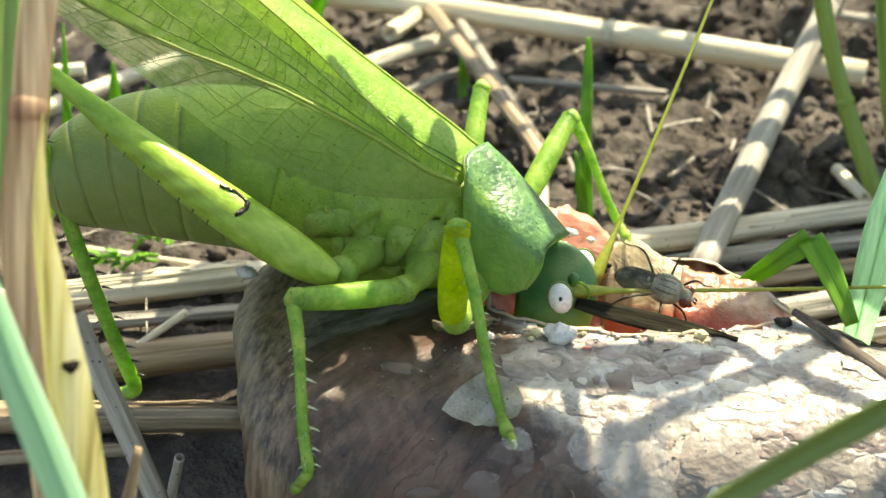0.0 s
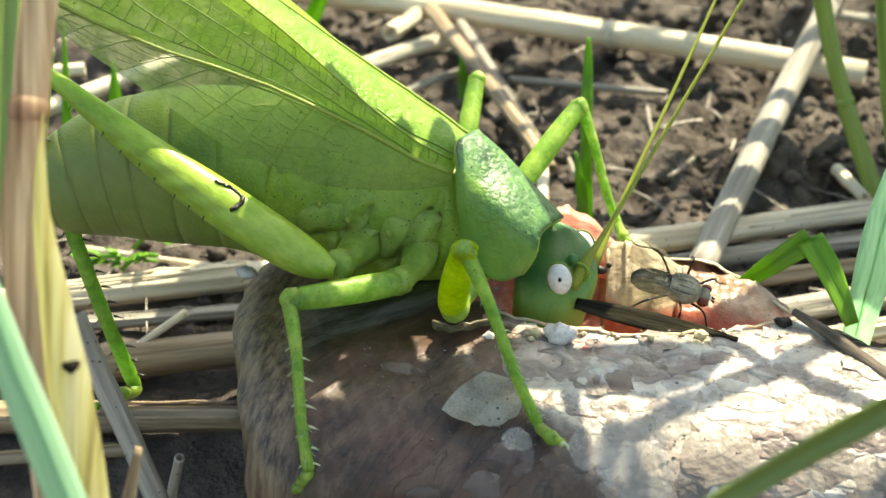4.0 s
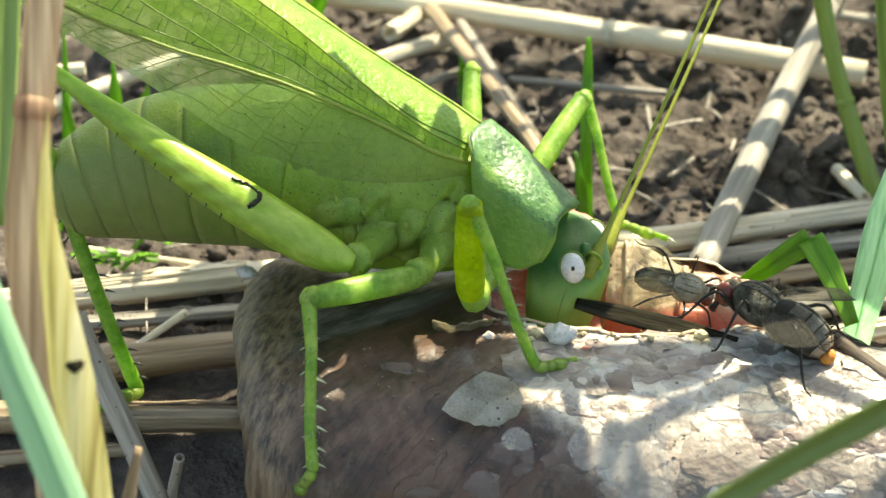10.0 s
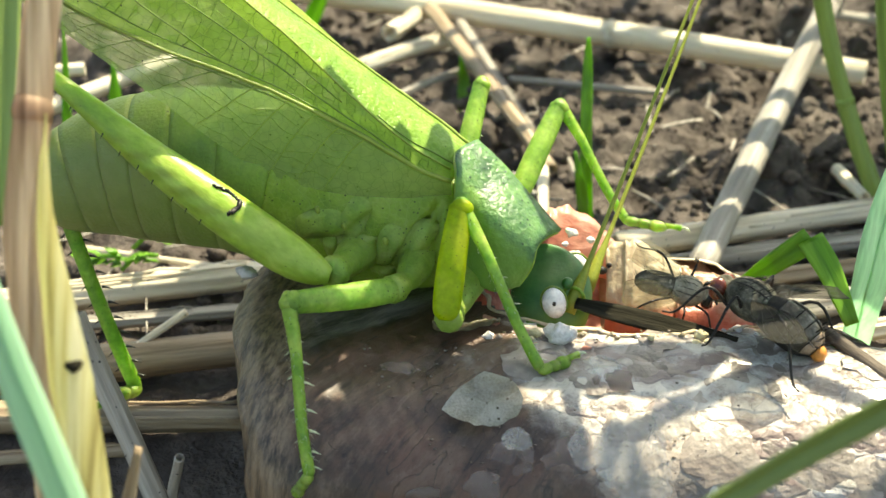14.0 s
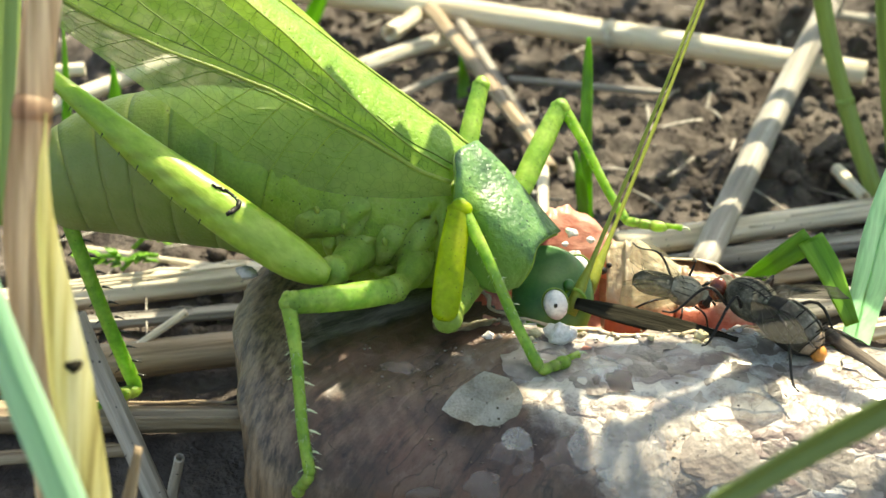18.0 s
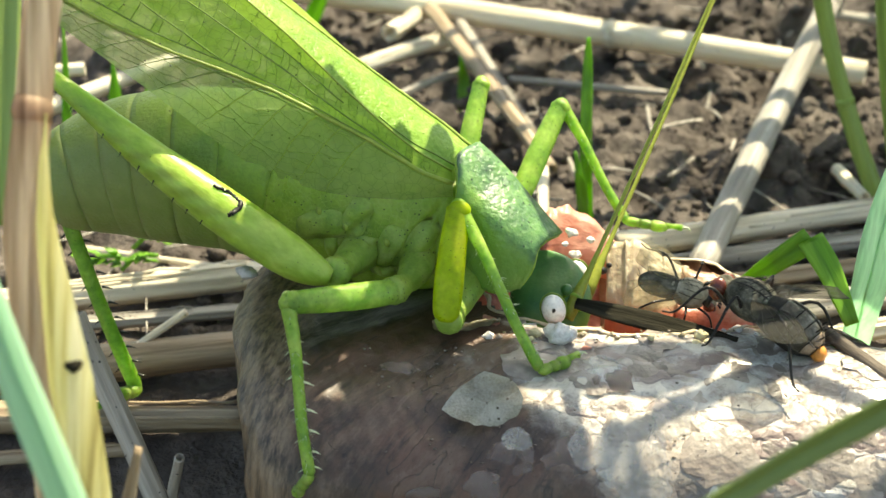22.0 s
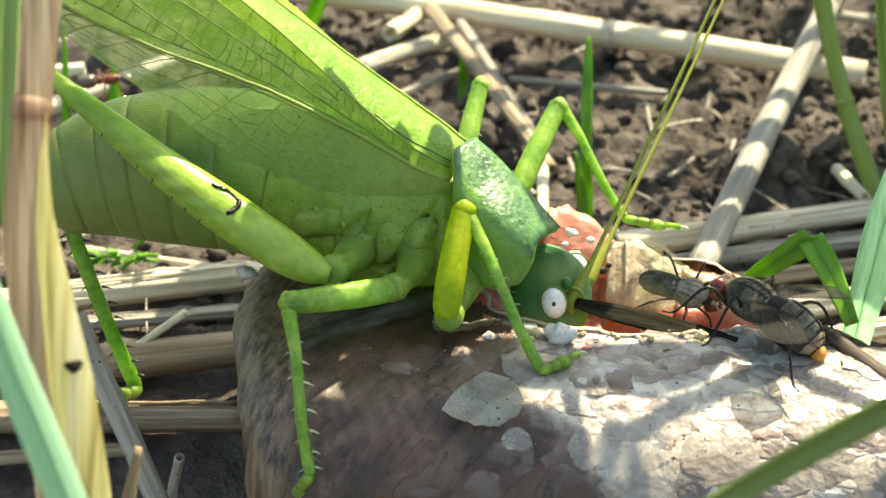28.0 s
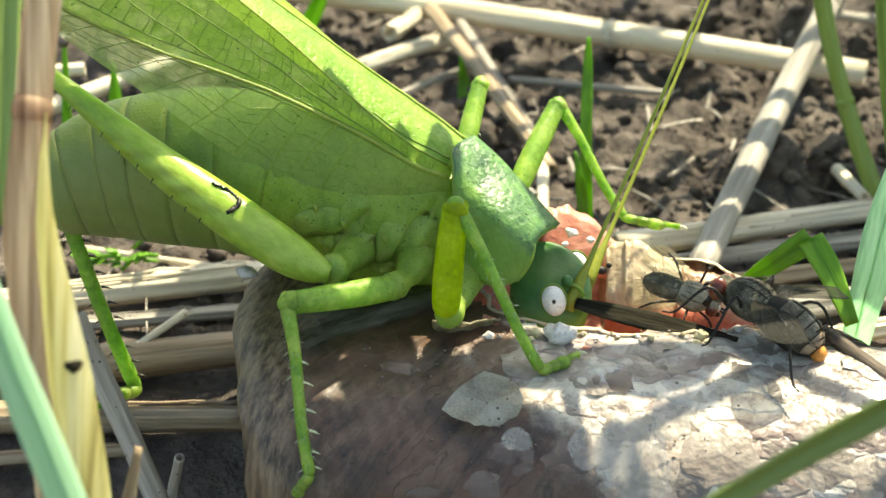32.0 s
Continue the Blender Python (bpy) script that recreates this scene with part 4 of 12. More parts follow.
def straw(a, b, radius, material, label, nodes=(), bend=0.0, group="dry straws", sides=14, name="dry_straw", split=0.0):
    """A dry hollow stalk from a to b with ribs, a slight bend and its nodes."""
    span = (Vector(b) - Vector(a)).length
    rng = random.Random(int(span * 1000))
    steps = 22
    pts, rad = [], []
    ph = rng.uniform(0, 6)
    for i in range(steps + 1):
        u = i / steps
        pts.append((u * span, bend * math.sin(math.pi * u) * 0.3 + 0.05 * radius * math.sin(9 * u + ph), bend * math.sin(math.pi * u)))
        rad.append(radius * (1 + 0.05 * math.sin(5 * u + ph)) * (1 - 0.08 * u))
    loops = []
    for i, p in enumerate(pts):
        loop = []
        for j in range(sides * 2):
            t = math.pi * j / sides
            r = rad[i] * (1 + (0.035 if j % 2 else -0.02) + 0.10 * noise.noise(Vector((p[0] * 0.12, j * 0.7, ph))))
            if split:
                r *= 1 - split * max(0.0, noise.noise(Vector((p[0] * 0.05, j * 0.35, ph + 4)))) * 1.5
            loop.append((p[0], p[1] + r * math.cos(t), p[2] + r * math.sin(t)))
        loops.append(loop)
    n = len(loops[0])
    inner = [[(p[0], pts[i][1] + (p[1] - pts[i][1]) * 0.7, pts[i][2] + (p[2] - pts[i][2]) * 0.7) for p in loop] for i, loop in ((0, loops[0]), (steps, loops[-1]))]
    deep = [[(p[0] + s * radius * 1.5, p[1], p[2]) for p in loop] for s, loop in ((1, inner[0]), (-1, inner[1]))]
    geo = rings([deep[0], inner[0]] + loops + [inner[1], deep[1]])
    ob = local(name, geo, material, None, along(a, b), "", True)
    tagged(ob, label, "straw", group)
    for u in nodes:
        i = min(int(u * steps), steps - 1)
        x, y, z = pts[i]
        r = rad[i]
        ring = tube([(x - r * 0.5, y, z), (x - r * 0.25, y, z), (x, y, z), (x + r * 0.2, y, z), (x + r * 0.45, y, z)], [r * 1.0, r * 1.14, r * 1.2, r * 1.12, r * 1.0], 20)
        local("node", ring, material, ob, None, "swollen darker node")
    if split:
        for k in range(4):
            u0, u1 = rng.uniform(0.05, 0.6), rng.uniform(0.7, 0.98)
            t = rng.uniform(0.3, 2.6)
            line = []
            for j in range(13):
                u = u0 + (u1 - u0) * j / 12
                i = min(int(u * steps), steps)
                lift = 1.02 + 0.5 * rng.random() * (j / 12) ** 4
                line.append((u * span, pts[i][1] + rad[i] * math.cos(t) * lift, pts[i][2] + rad[i] * math.sin(t) * lift))
            local("fibre", tube(line, [radius * 0.10] * 13, 5), material, ob, None, "loose split fibre")
    return ob


def blade(points, widths, material, label, name="grass", group="grass leaves", fold=0.25, thick=0.12, facing=(0, -1, 0.3), category="grass"):
    """A grass blade: a folded, tapering strip with thickness."""
    pts = spline(points, 6)
    ws = spline([(w,) for w in widths], 6)
    rows = []
    base = np.array(points[0], float)
    for i, p in enumerate(pts):
        tan = pts[min(i + 1, len(pts) - 1)] - pts[max(i - 1, 0)]
        tan /= np.linalg.norm(tan)
        nrm = np.array(facing, float)
        nrm -= tan * (nrm @ tan)
        nrm /= np.linalg.norm(nrm)
        lat = np.cross(tan, nrm)
        w = max(0.04, ws[i][0])
        row = []
        for j in range(9):
            k = j / 4 - 1
            rib = 0.02 * w * (j % 2)
            row.append(p + lat * k * w * 0.5 - nrm * (fold * w * 0.5 * (1 - abs(k)) - rib))
        rows.append(row)
    m = along(points[0], points[-1], facing)
    inv = m.inverted()
    rows = [[np.array(inv @ (Vector(p) * MM)) / MM for p in r] for r in rows]
    ob = local(name, sheet(rows, thick), material, None, m)
    rib = [(r[4] + np.array((0, 0, 0.04 + 0.02 * ws[i][0]))) for i, r in enumerate(rows)]
    local("midrib", tube(rib, [max(0.02, 0.035 * ws[i][0]) for i in range(len(rows))], 6), material, ob, None)
    return tagged(ob, label, category, group)


# straws lying behind and beside the fish
straw((-39.23, 16.61, 1.30), (-13.69, 22.21, 1.30), 1.25, STRAW, "pale split straw lying flat on the soil", (), 0.0, split=0.3)
straw((-36.07, 6.36, 1.60), (-13.23, 10.76, 1.60), 1.5, STRAW_BROWN, "thick brown straw lying on the soil", (), 0.0)
straw((-34.78, 2.42, 1.20), (-12.21, 2.16, 1.20), 1.15, STRAW_BROWN, "brown fibrous straw lying on the soil", (), 0.0, split=0.35)
straw((-37.94, 13.81, 0.70), (-14.55, 17.28, 0.70), 0.6, STRAW_GREY, "thin grey straw lying on the soil", (), 0.0, split=0.3)
straw((-32.72, -1.63, 0.60), (-21.35, -0.42, 0.60), 0.5, STRAW_BROWN, "thin brown straw lying on the soil", (), 0.0, split=0.3)
straw((-26.94, 92.76, 4.10), (46.89, 60.03, 4.20), 1.5, STRAW, "long bleached straw lying across the soil", (0.12, 0.68), 0.4)
straw((51.12, 84.38, 9.00), (20.48, 17.85, 3.50), 1.3, STRAW_GREY, "grey speckled straw leaning across the litter", (0.22,), 0.0)
straw((-3.59, 86.51, 5.00), (10.58, 40.58, 2.00), 0.85, STRAW_BROWN, "brown withered straw lying on the soil", (), 0.4, split=0.3)
straw((1.14, 81.68, 4.00), (10.12, 45.49, 1.50), 0.6, STRAW_GREY, "thin grey withered straw lying on the soil", (), 0.3, split=0.3)
straw((15.24, 26.32, 1.50), (48.47, 34.37, 2.00), 1.15, STRAW, "pale flattened straw behind the fish", (), 0.0, split=0.3)
straw((19.26, 23.34, 1.30), (46.96, 29.86, 1.30), 0.9, STRAW_GREY, "grey fibrous straw behind the fish", (), 0.0, split=0.35)
straw((24.18, 21.04, 1.00), (45.52, 25.79, 1.00), 0.8, STRAW_BROWN, "brown fibrous straw behind the fish", (), 0.0, split=0.35)
straw((24.67, 14.89, 1.60), (44.07, 19.74, 1.80), 1.1, STRAW_GREY, "grey fibrous straw behind the fish", (), 0.0, split=0.35)
straw((26.17, 11.50, 1.20), (42.44, 15.20, 1.40), 0.9, STRAW, "pale flattened straw behind the fish", (), 0.0, split=0.3)
straw((26.31, 8.32, 0.80), (41.40, 12.08, 0.80), 0.7, STRAW_BROWN, "brown fibrous straw behind the fish", (), 0.0, split=0.35)
straw((-22.77, -3.81, 13.82), (-17.55, -7.92, 0.50), 0.75, STRAW_GREY, "thin grey stalk leaning against the straws", (), 0.0)
straw((-42.04, 48.61, 4.50), (-29.35, 64.97, 4.50), 0.9, STRAW, "pale broken straw on the soil", (), 0.0)
straw((-41.25, 48.49, 9.00), (-36.35, 49.41, 9.00), 0.7, STRAW, "pale broken straw end", (), 0.0)
straw((-24.98, 7.37, 2.00), (-19.70, 11.85, 4.00), 0.32, STRAW, "thin pale straw splinter", (), 0.0)
straw((-31.17, 25.05, 2.00), (-17.37, 21.42, 2.00), 0.3, STRAW, "thin pale straw splinter", (), 0.0)
straw((7.45, 62.75, 2.50), (24.77, 58.62, 2.50), 0.4, STRAW_GREY, "thin grey straw on the soil", (), 0.0)
straw((9.84, 41.84, 2.00), (8.96, 28.21, 2.50), 0.55, STRAW, "short pale straw standing in the litter", (), 0.0)
straw((-11.18, 63.21, 3.00), (1.10, 74.21, 3.00), 0.9, STRAW, "short bleached straw on the soil", (), 0.3, split=0.4)
straw((-6.47, 74.81, 3.50), (-1.02, 84.24, 3.50), 1.1, STRAW, "broken bleached straw on the soil", (), 0.3, split=0.4)
straw((-8.69, 53.19, 2.50), (5.04, 68.00, 2.50), 0.45, STRAW_GREY, "thin grey straw on the soil", (), 0.3, split=0.4)
straw((37.84, 38.55, 3.00), (38.80, 32.69, 3.00), 0.6, STRAW, "short pale straw stub", (), 0.0)
straw((46.89, 81.68, 4.00), (62.43, 73.43, 4.00), 0.6, STRAW_GREY, "grey straw on the soil", (), 0.0)

blade([(-15.6, -24.2, 12.6), (-14.9, -23.2, 15.6), (-14.2, -22.1, 18.5)], [0.75, 0.7, 0.35], STRAW_BROWN, "dry brown blade standing before the fish", "dry_straw", "dry straws", category="straw")
straw((-17.86, -6.33, 0.50), (-16.01, -8.95, 6.93), 0.35, STRAW_GREY, "thin grey straw stub", (), 0.0)


def litter():
    """Small dry chaff and fibre scattered on the soil."""
    rng = random.Random(11)
    pieces = []
    for i in range(200):
        x, y = rng.uniform(-50, 70), rng.uniform(12, 120)
        w, l = rng.uniform(0.15, 0.55), rng.uniform(2, 9)
        a = rng.uniform(0, math.pi)
        z = ground_height(x, y) + rng.uniform(0.2, 1.2)
        d = np.array((math.cos(a), math.sin(a), rng.uniform(-0.12, 0.12)))
        n = np.array((-math.sin(a), math.cos(a), rng.uniform(-0.4, 0.4)))
        c = np.array((x, y, z))
        curl = rng.uniform(-0.5, 0.8)
        rows = []
        for k in range(5):
            u = k / 4 - 0.5
            m = c + d * u * l + np.array((0, 0, curl * (0.25 - u * u) * 2))
            rows.append([m - n * w * 0.5, m + np.array((0, 0, 0.12)), m + n * w * 0.5])
        pieces.append(sheet(rows, 0.08))
    ob = new("chaff", mesh_of("chaff", join(*pieces), STRAW_GREY))
    tagged(ob, "scattered dry chaff and straw fibres on soil", "chaff", kind="stuff")


litter()

# grass
blade([(13.50, 32.74, 0.00), (12.57, 30.47, 9.20), (12.60, 32.76, 15.17), (12.58, 33.38, 18.24)], [1.0, 1.05, 0.9, 0.35], GRASS, "young green grass blade standing upright")
blade([(13.26, 32.52, 0.00), (12.12, 28.73, 6.19), (11.52, 29.36, 9.28)], [1.1, 1.0, 0.2], GRASS, "short green grass shoot")
straw((41.44, 32.74, 0.00), (31.49, 39.13, 28.21), 0.80, GREEN_STEM, "round green grass stem rising from the soil", (0.45,), -1.2, "green stems", name="green_reed")
straw((43.02, 32.74, 0.00), (38.07, 39.13, 28.21), 0.95, GREEN_STEM, "round green grass stem rising from the soil", (), -0.6, "green stems", name="green_reed")
blade([(31.69, 10.92, 0.00), (29.64, 5.36, 9.71), (29.74, 4.79, 16.72), (30.96, 5.19, 25.42)], [2.3, 2.6, 2.6, 1.2], GRASS_BLUE, "broad blue-green grass blade with pale veins")
blade([(20.51, 4.80, 10.75), (22.31, 3.86, 13.12), (24.52, 3.81, 15.03)], [0.9, 1.5, 1.8], GRASS, "bent green leaf behind the fish", fold=0.1)
blade([(24.41, 3.79, 14.99), (25.40, 1.86, 13.65), (26.55, -0.74, 11.15)], [1.8, 1.6, 0.9], GRASS, "drooping green leaf tip behind the fish", fold=0.1)
blade([(7.65, -33.04, 23.20), (10.57, -32.31, 24.46), (13.50, -31.48, 25.91), (17.49, -31.13, 28.50)], [0.5, 0.95, 1.1, 1.2], GRASS_DULL, "dull green grass blade close to the lens", fold=0.5)
blade([(-13.83, -31.65, 21.60), (-15.47, -29.69, 25.00), (-16.89, -27.95, 28.02), (-18.42, -25.76, 31.80)], [1.5, 1.6, 1.5, 1.2], GRASS_BLUE, "pale blue-green blade close to the lens", fold=0.3)
blade([(-21.84, -14.16, 25.90), (-21.62, -10.68, 31.93), (-21.45, -7.48, 37.48)], [0.6, 1.3, 1.5], GREEN_STEM, "dull green grass blade beside the dry stem", fold=0.3)
for a, b, c, w in (((-33.30, 44.64, -0.00), (-31.99, 43.30, 7.42), (-31.72, 43.62, 11.98), 1.5), ((-37.17, 40.85, 0.00), (-36.18, 41.72, 8.69), (-35.57, 42.64, 16.29), 0.9), ((-33.67, 51.43, 0.00), (-29.96, 46.35, 6.72), (-29.32, 46.27, 8.57), 1.0),
                   ((-39.49, 37.25, 0.00), (-37.85, 38.80, 7.63), (-36.14, 40.37, 14.36), 1.1), ((-34.93, 40.85, 0.00), (-35.52, 40.36, 6.34), (-36.25, 41.20, 11.79), 0.6), ((-18.76, 78.30, 0.00), (-15.29, 75.15, 6.59), (-12.88, 73.78, 12.22), 2.0),
                   ((2.19, 52.87, -0.00), (2.45, 62.75, 1.12), (1.97, 62.80, 5.20), 1.6)):
    blade([a, b, c], [w, w * 0.95, w * 0.15], GRASS, "green grass shoot among the straws")


# unseen taller leaves, added to arch above the view and throw the dappled shade
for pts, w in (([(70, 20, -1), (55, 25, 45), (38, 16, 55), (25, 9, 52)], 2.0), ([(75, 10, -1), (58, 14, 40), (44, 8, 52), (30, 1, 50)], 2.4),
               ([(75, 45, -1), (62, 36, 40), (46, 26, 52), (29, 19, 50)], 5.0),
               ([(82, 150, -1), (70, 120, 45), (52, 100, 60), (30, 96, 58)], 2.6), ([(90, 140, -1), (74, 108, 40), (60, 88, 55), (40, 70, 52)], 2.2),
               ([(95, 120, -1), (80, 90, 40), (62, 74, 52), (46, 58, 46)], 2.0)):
    blade(pts, [w * 0.8, w, w, w * 0.6], GRASS, "unseen tall grass leaf added to shade the litter", facing=(0, -0.3, 1))


def shade_leaf(foot, bend, at, length, width, turn):
    """An unseen broad leaf on a thin stalk, added level above the spot to shade it."""
    ob = thing("added_shade_leaf", foot, "unseen broad leaf on a thin stalk, added to shade the spot", "weed", "overhanging weeds")
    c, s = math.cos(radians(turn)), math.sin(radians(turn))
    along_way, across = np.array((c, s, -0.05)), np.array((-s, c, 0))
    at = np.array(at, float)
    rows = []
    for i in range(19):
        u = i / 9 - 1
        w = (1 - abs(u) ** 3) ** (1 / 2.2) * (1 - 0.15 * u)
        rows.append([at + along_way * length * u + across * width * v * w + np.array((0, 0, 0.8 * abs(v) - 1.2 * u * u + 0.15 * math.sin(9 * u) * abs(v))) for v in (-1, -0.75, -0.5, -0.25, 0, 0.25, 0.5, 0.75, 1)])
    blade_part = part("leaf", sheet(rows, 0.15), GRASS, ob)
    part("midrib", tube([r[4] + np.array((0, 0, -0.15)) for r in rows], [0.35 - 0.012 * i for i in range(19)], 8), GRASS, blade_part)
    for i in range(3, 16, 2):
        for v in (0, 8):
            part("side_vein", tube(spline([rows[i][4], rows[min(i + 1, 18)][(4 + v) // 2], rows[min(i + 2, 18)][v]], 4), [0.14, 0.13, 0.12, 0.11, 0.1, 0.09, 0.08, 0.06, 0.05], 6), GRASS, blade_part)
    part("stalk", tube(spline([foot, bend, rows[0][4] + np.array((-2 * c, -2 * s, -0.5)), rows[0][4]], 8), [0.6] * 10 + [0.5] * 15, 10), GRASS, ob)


# leaves added out of view wherever fish, straws or twig should lie in shade
shade_leaf((46, -60, -1), (42, -30, 44), (10.6, 6.9, 52), 13.1, 4.8, 178)
shade_leaf((30, -72, -1), (22, -30, 44), (10.7, 14.6, 53), 3.6, 2.0, 86)
shade_leaf((30, -80, -1), (24, -30, 46), (2.6, 12.9, 51), 3.9, 1.9, 178)
shade_leaf((24, -78, -1), (30, -34, 44), (13.8, 12.0, 51), 4.2, 1.9, 182)
shade_leaf((28, -76, -1), (20, -30, 46), (5.2, 15.6, 52), 3.9, 1.0, 178)
shade_leaf((-95, 62, -1), (-70, 52, 42), (-0.8, 40.5, 52), 8.0, 4.4, 88)
shade_leaf((-98, 50, -1), (-74, 40, 42), (-5.5, 34.6, 52), 7.0, 2.0, 4)
shade_leaf((58, -20, -1), (46, 6, 42), (20.5, 20.2, 52), 4.6, 2.6, 174)
shade_leaf((62, -40, -1), (56, -12, 42), (23.0, 13.6, 52), 7.6, 2.1, 176)


def leaflet_sprig(at, n, size, seed):
    """A small creeping sprig: a stalk with rounded leaflets."""
    rng = random.Random(seed)
    ob = thing("leaf_sprig", at, "small bright green leafy sprig between straws", "weed", "weeds")
    base = np.array(at, float)
    part("stalk", tube(spline([base, base + (1.5, 0.3, 1.2), base + (3.2, 0, 1.4)], 5), [0.2] * 11, 7), GRASS, ob)
    for k in range(n):
        c = base + np.array((3.6 * k / n, rng.uniform(-0.4, 0.4), 0.6 + rng.uniform(0, 1.0)))
        a = rng.uniform(0, 6.3)
        d = np.array((math.cos(a), 0.6 * math.sin(a), rng.uniform(0.1, 0.8)))
        s = np.array((-math.sin(a), math.cos(a), 0.2))
        rows = [[c + d * size * u + s * size * 0.34 * math.sin(math.pi * min(1, u * 0.95 + 0.04)) * v + np.array((0, 0, -0.25 * size * u * u + 0.12 * abs(v))) for v in (-1, -0.5, 0, 0.5, 1)] for u in [i / 6 for i in range(7)]]
        part("leaflet", sheet(rows, 0.06), GRASS, ob)


leaflet_sprig((-30.09, 20.90, 2.20), 9, 1.3, 3)
leaflet_sprig((-26.94, 20.75, 2.40), 8, 1.3, 4)
leaflet_sprig((-26.79, 24.36, 2.40), 6, 1.5, 5)

# more leaves added out of sight, arching so that their shadows bar the leaning straw
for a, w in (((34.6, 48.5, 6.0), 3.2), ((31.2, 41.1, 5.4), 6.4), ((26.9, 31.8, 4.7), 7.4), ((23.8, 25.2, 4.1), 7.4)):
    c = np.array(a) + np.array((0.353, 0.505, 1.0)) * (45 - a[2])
    blade([c + np.array((32, 16, -46)), c + np.array((25, 10, -8)), c + np.array((10, 1, 2)), c + np.array((-22, -3, 0))], [w * 0.8, w, w, w * 0.4], GRASS, "unseen tall grass leaf added to shade the litter", facing=(0, -0.3, 1))

# and two more added out of sight, whose shadows cross the long straw
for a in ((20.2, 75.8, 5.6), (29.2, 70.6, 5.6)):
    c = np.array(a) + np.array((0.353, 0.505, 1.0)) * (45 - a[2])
    blade([c + np.array((12, 48, -46)), c + np.array((7, 24, -6)), c + np.array((2, 5, 1)), c + np.array((-1.5, -8, 0))], [1.8, 2.2, 2.4, 1.6], GRASS, "unseen tall grass leaf added to shade the litter", facing=(-0.3, 0, 1))

# unseen leaves added from the far side, above the view, whose shade bars the soil
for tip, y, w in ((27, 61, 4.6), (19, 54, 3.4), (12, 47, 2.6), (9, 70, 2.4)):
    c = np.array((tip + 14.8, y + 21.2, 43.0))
    blade([(-105, c[1] + 12, -1), (-78, c[1] + 8, 36), (c[0] - 38, c[1] + 2, 46), (c[0] - 14, c[1], 45), c], [w * 0.8, w, w, w, w * 0.3], GRASS, "unseen tall grass leaf added to shade the litter", facing=(0, -0.2, 1))

# the dry stem with its sheath
grass_stalk = thing("grass_stalk", (-14.62, -38.62, -2.47), "upright dry brown grass stem with a yellow sheath", "stem")
part("stalk", half_tube(spline([(-14.62, -38.62, -2.47), (-16.39, -28.29, 15.43), (-16.83, -25.95, 19.48), (-17.76, -22.75, 25.02), (-18.26, -20.54, 28.85), (-18.11, -19.06, 31.41), (-17.86, -17.83, 33.54), (-17.57, -16.11, 36.52), (-16.95, -13.90, 40.36)], 8), [0.93 - 0.003 * k for k in range(65)], 25), STEM, grass_stalk, "brown ribbed stalk")
part("sheath", half_tube(spline([(-13.43, -38.78, -2.15), (-14.97, -28.51, 15.65), (-15.36, -26.18, 19.68), (-16.00, -24.22, 23.07), (-16.61, -22.35, 26.51), (-17.11, -20.73, 29.52), (-17.21, -19.51, 31.63), (-17.11, -18.29, 33.74)], 8), [0.90] * 25 + [0.94, 0.90, 0.86, 0.82, 0.78, 0.74, 0.70, 0.67, 0.63, 0.60, 0.57, 0.53, 0.50, 0.46, 0.43, 0.40, 0.36, 0.33, 0.31, 0.29, 0.27, 0.26, 0.24, 0.22, 0.20, 0.17, 0.14, 0.10, 0.08, 0.07, 0.05, 0.04], 21), SHEATH, grass_stalk, "yellow leaf sheath")
lump("dark_fleck", (-15.70, -24.33, 24.69), 0.35, BARK, "dark fleck on the sheath", 77, grass_stalk)
part("node", tube([(-17.86, -18.05, 33.16), (-17.89, -17.89, 33.43), (-17.89, -17.78, 33.63), (-17.86, -17.66, 33.84), (-17.81, -17.49, 34.14)], [0.80, 0.86, 0.9, 0.86, 0.8], 18), STEM, grass_stalk, "swollen node")

# ---- the bush cricket ----
cricket = thing("bush_cricket", (-6.75, 3.74, 18.90), "large bright green bush cricket feeding head down on the dead fish", "insect")
LAT = (0, 1, 0)

PROFILE = [((-26.95, 4.91, 18.14), 1.4), ((-25.59, 5.22, 18.27), 3.2), ((-21.96, 6.03, 18.87), 4.6), ((-18.20, 6.16, 19.10), 5.3), ((-13.31, 6.03, 18.87), 5.65), ((-8.42, 5.43, 17.83), 5.75),
           ((-3.16, 4.71, 16.59), 5.3), ((0.60, 3.84, 15.87), 4.3), ((3.58, 3.47, 15.65), 2.9), ((5.64, 2.86, 14.58), 2.0)]
body_line = spline([(*c, r) for c, r in PROFILE], 10)


def body_piece(i0, i1, swell=0.0, over=0):
    """A length of the trunk; swell lifts its hind rim over the next piece."""
    pts = body_line[i0:i1 + over + 1]
    n = len(pts) - 1
    return tube([p[:3] for p in pts], [p[3] * (1 + swell * (0.5 - abs(k / n - 0.5) * 1.0) - 0.005 * (k == 0) - 0.005 * (k == n)) for k, p in enumerate(pts)], 48, LAT, 0.8)


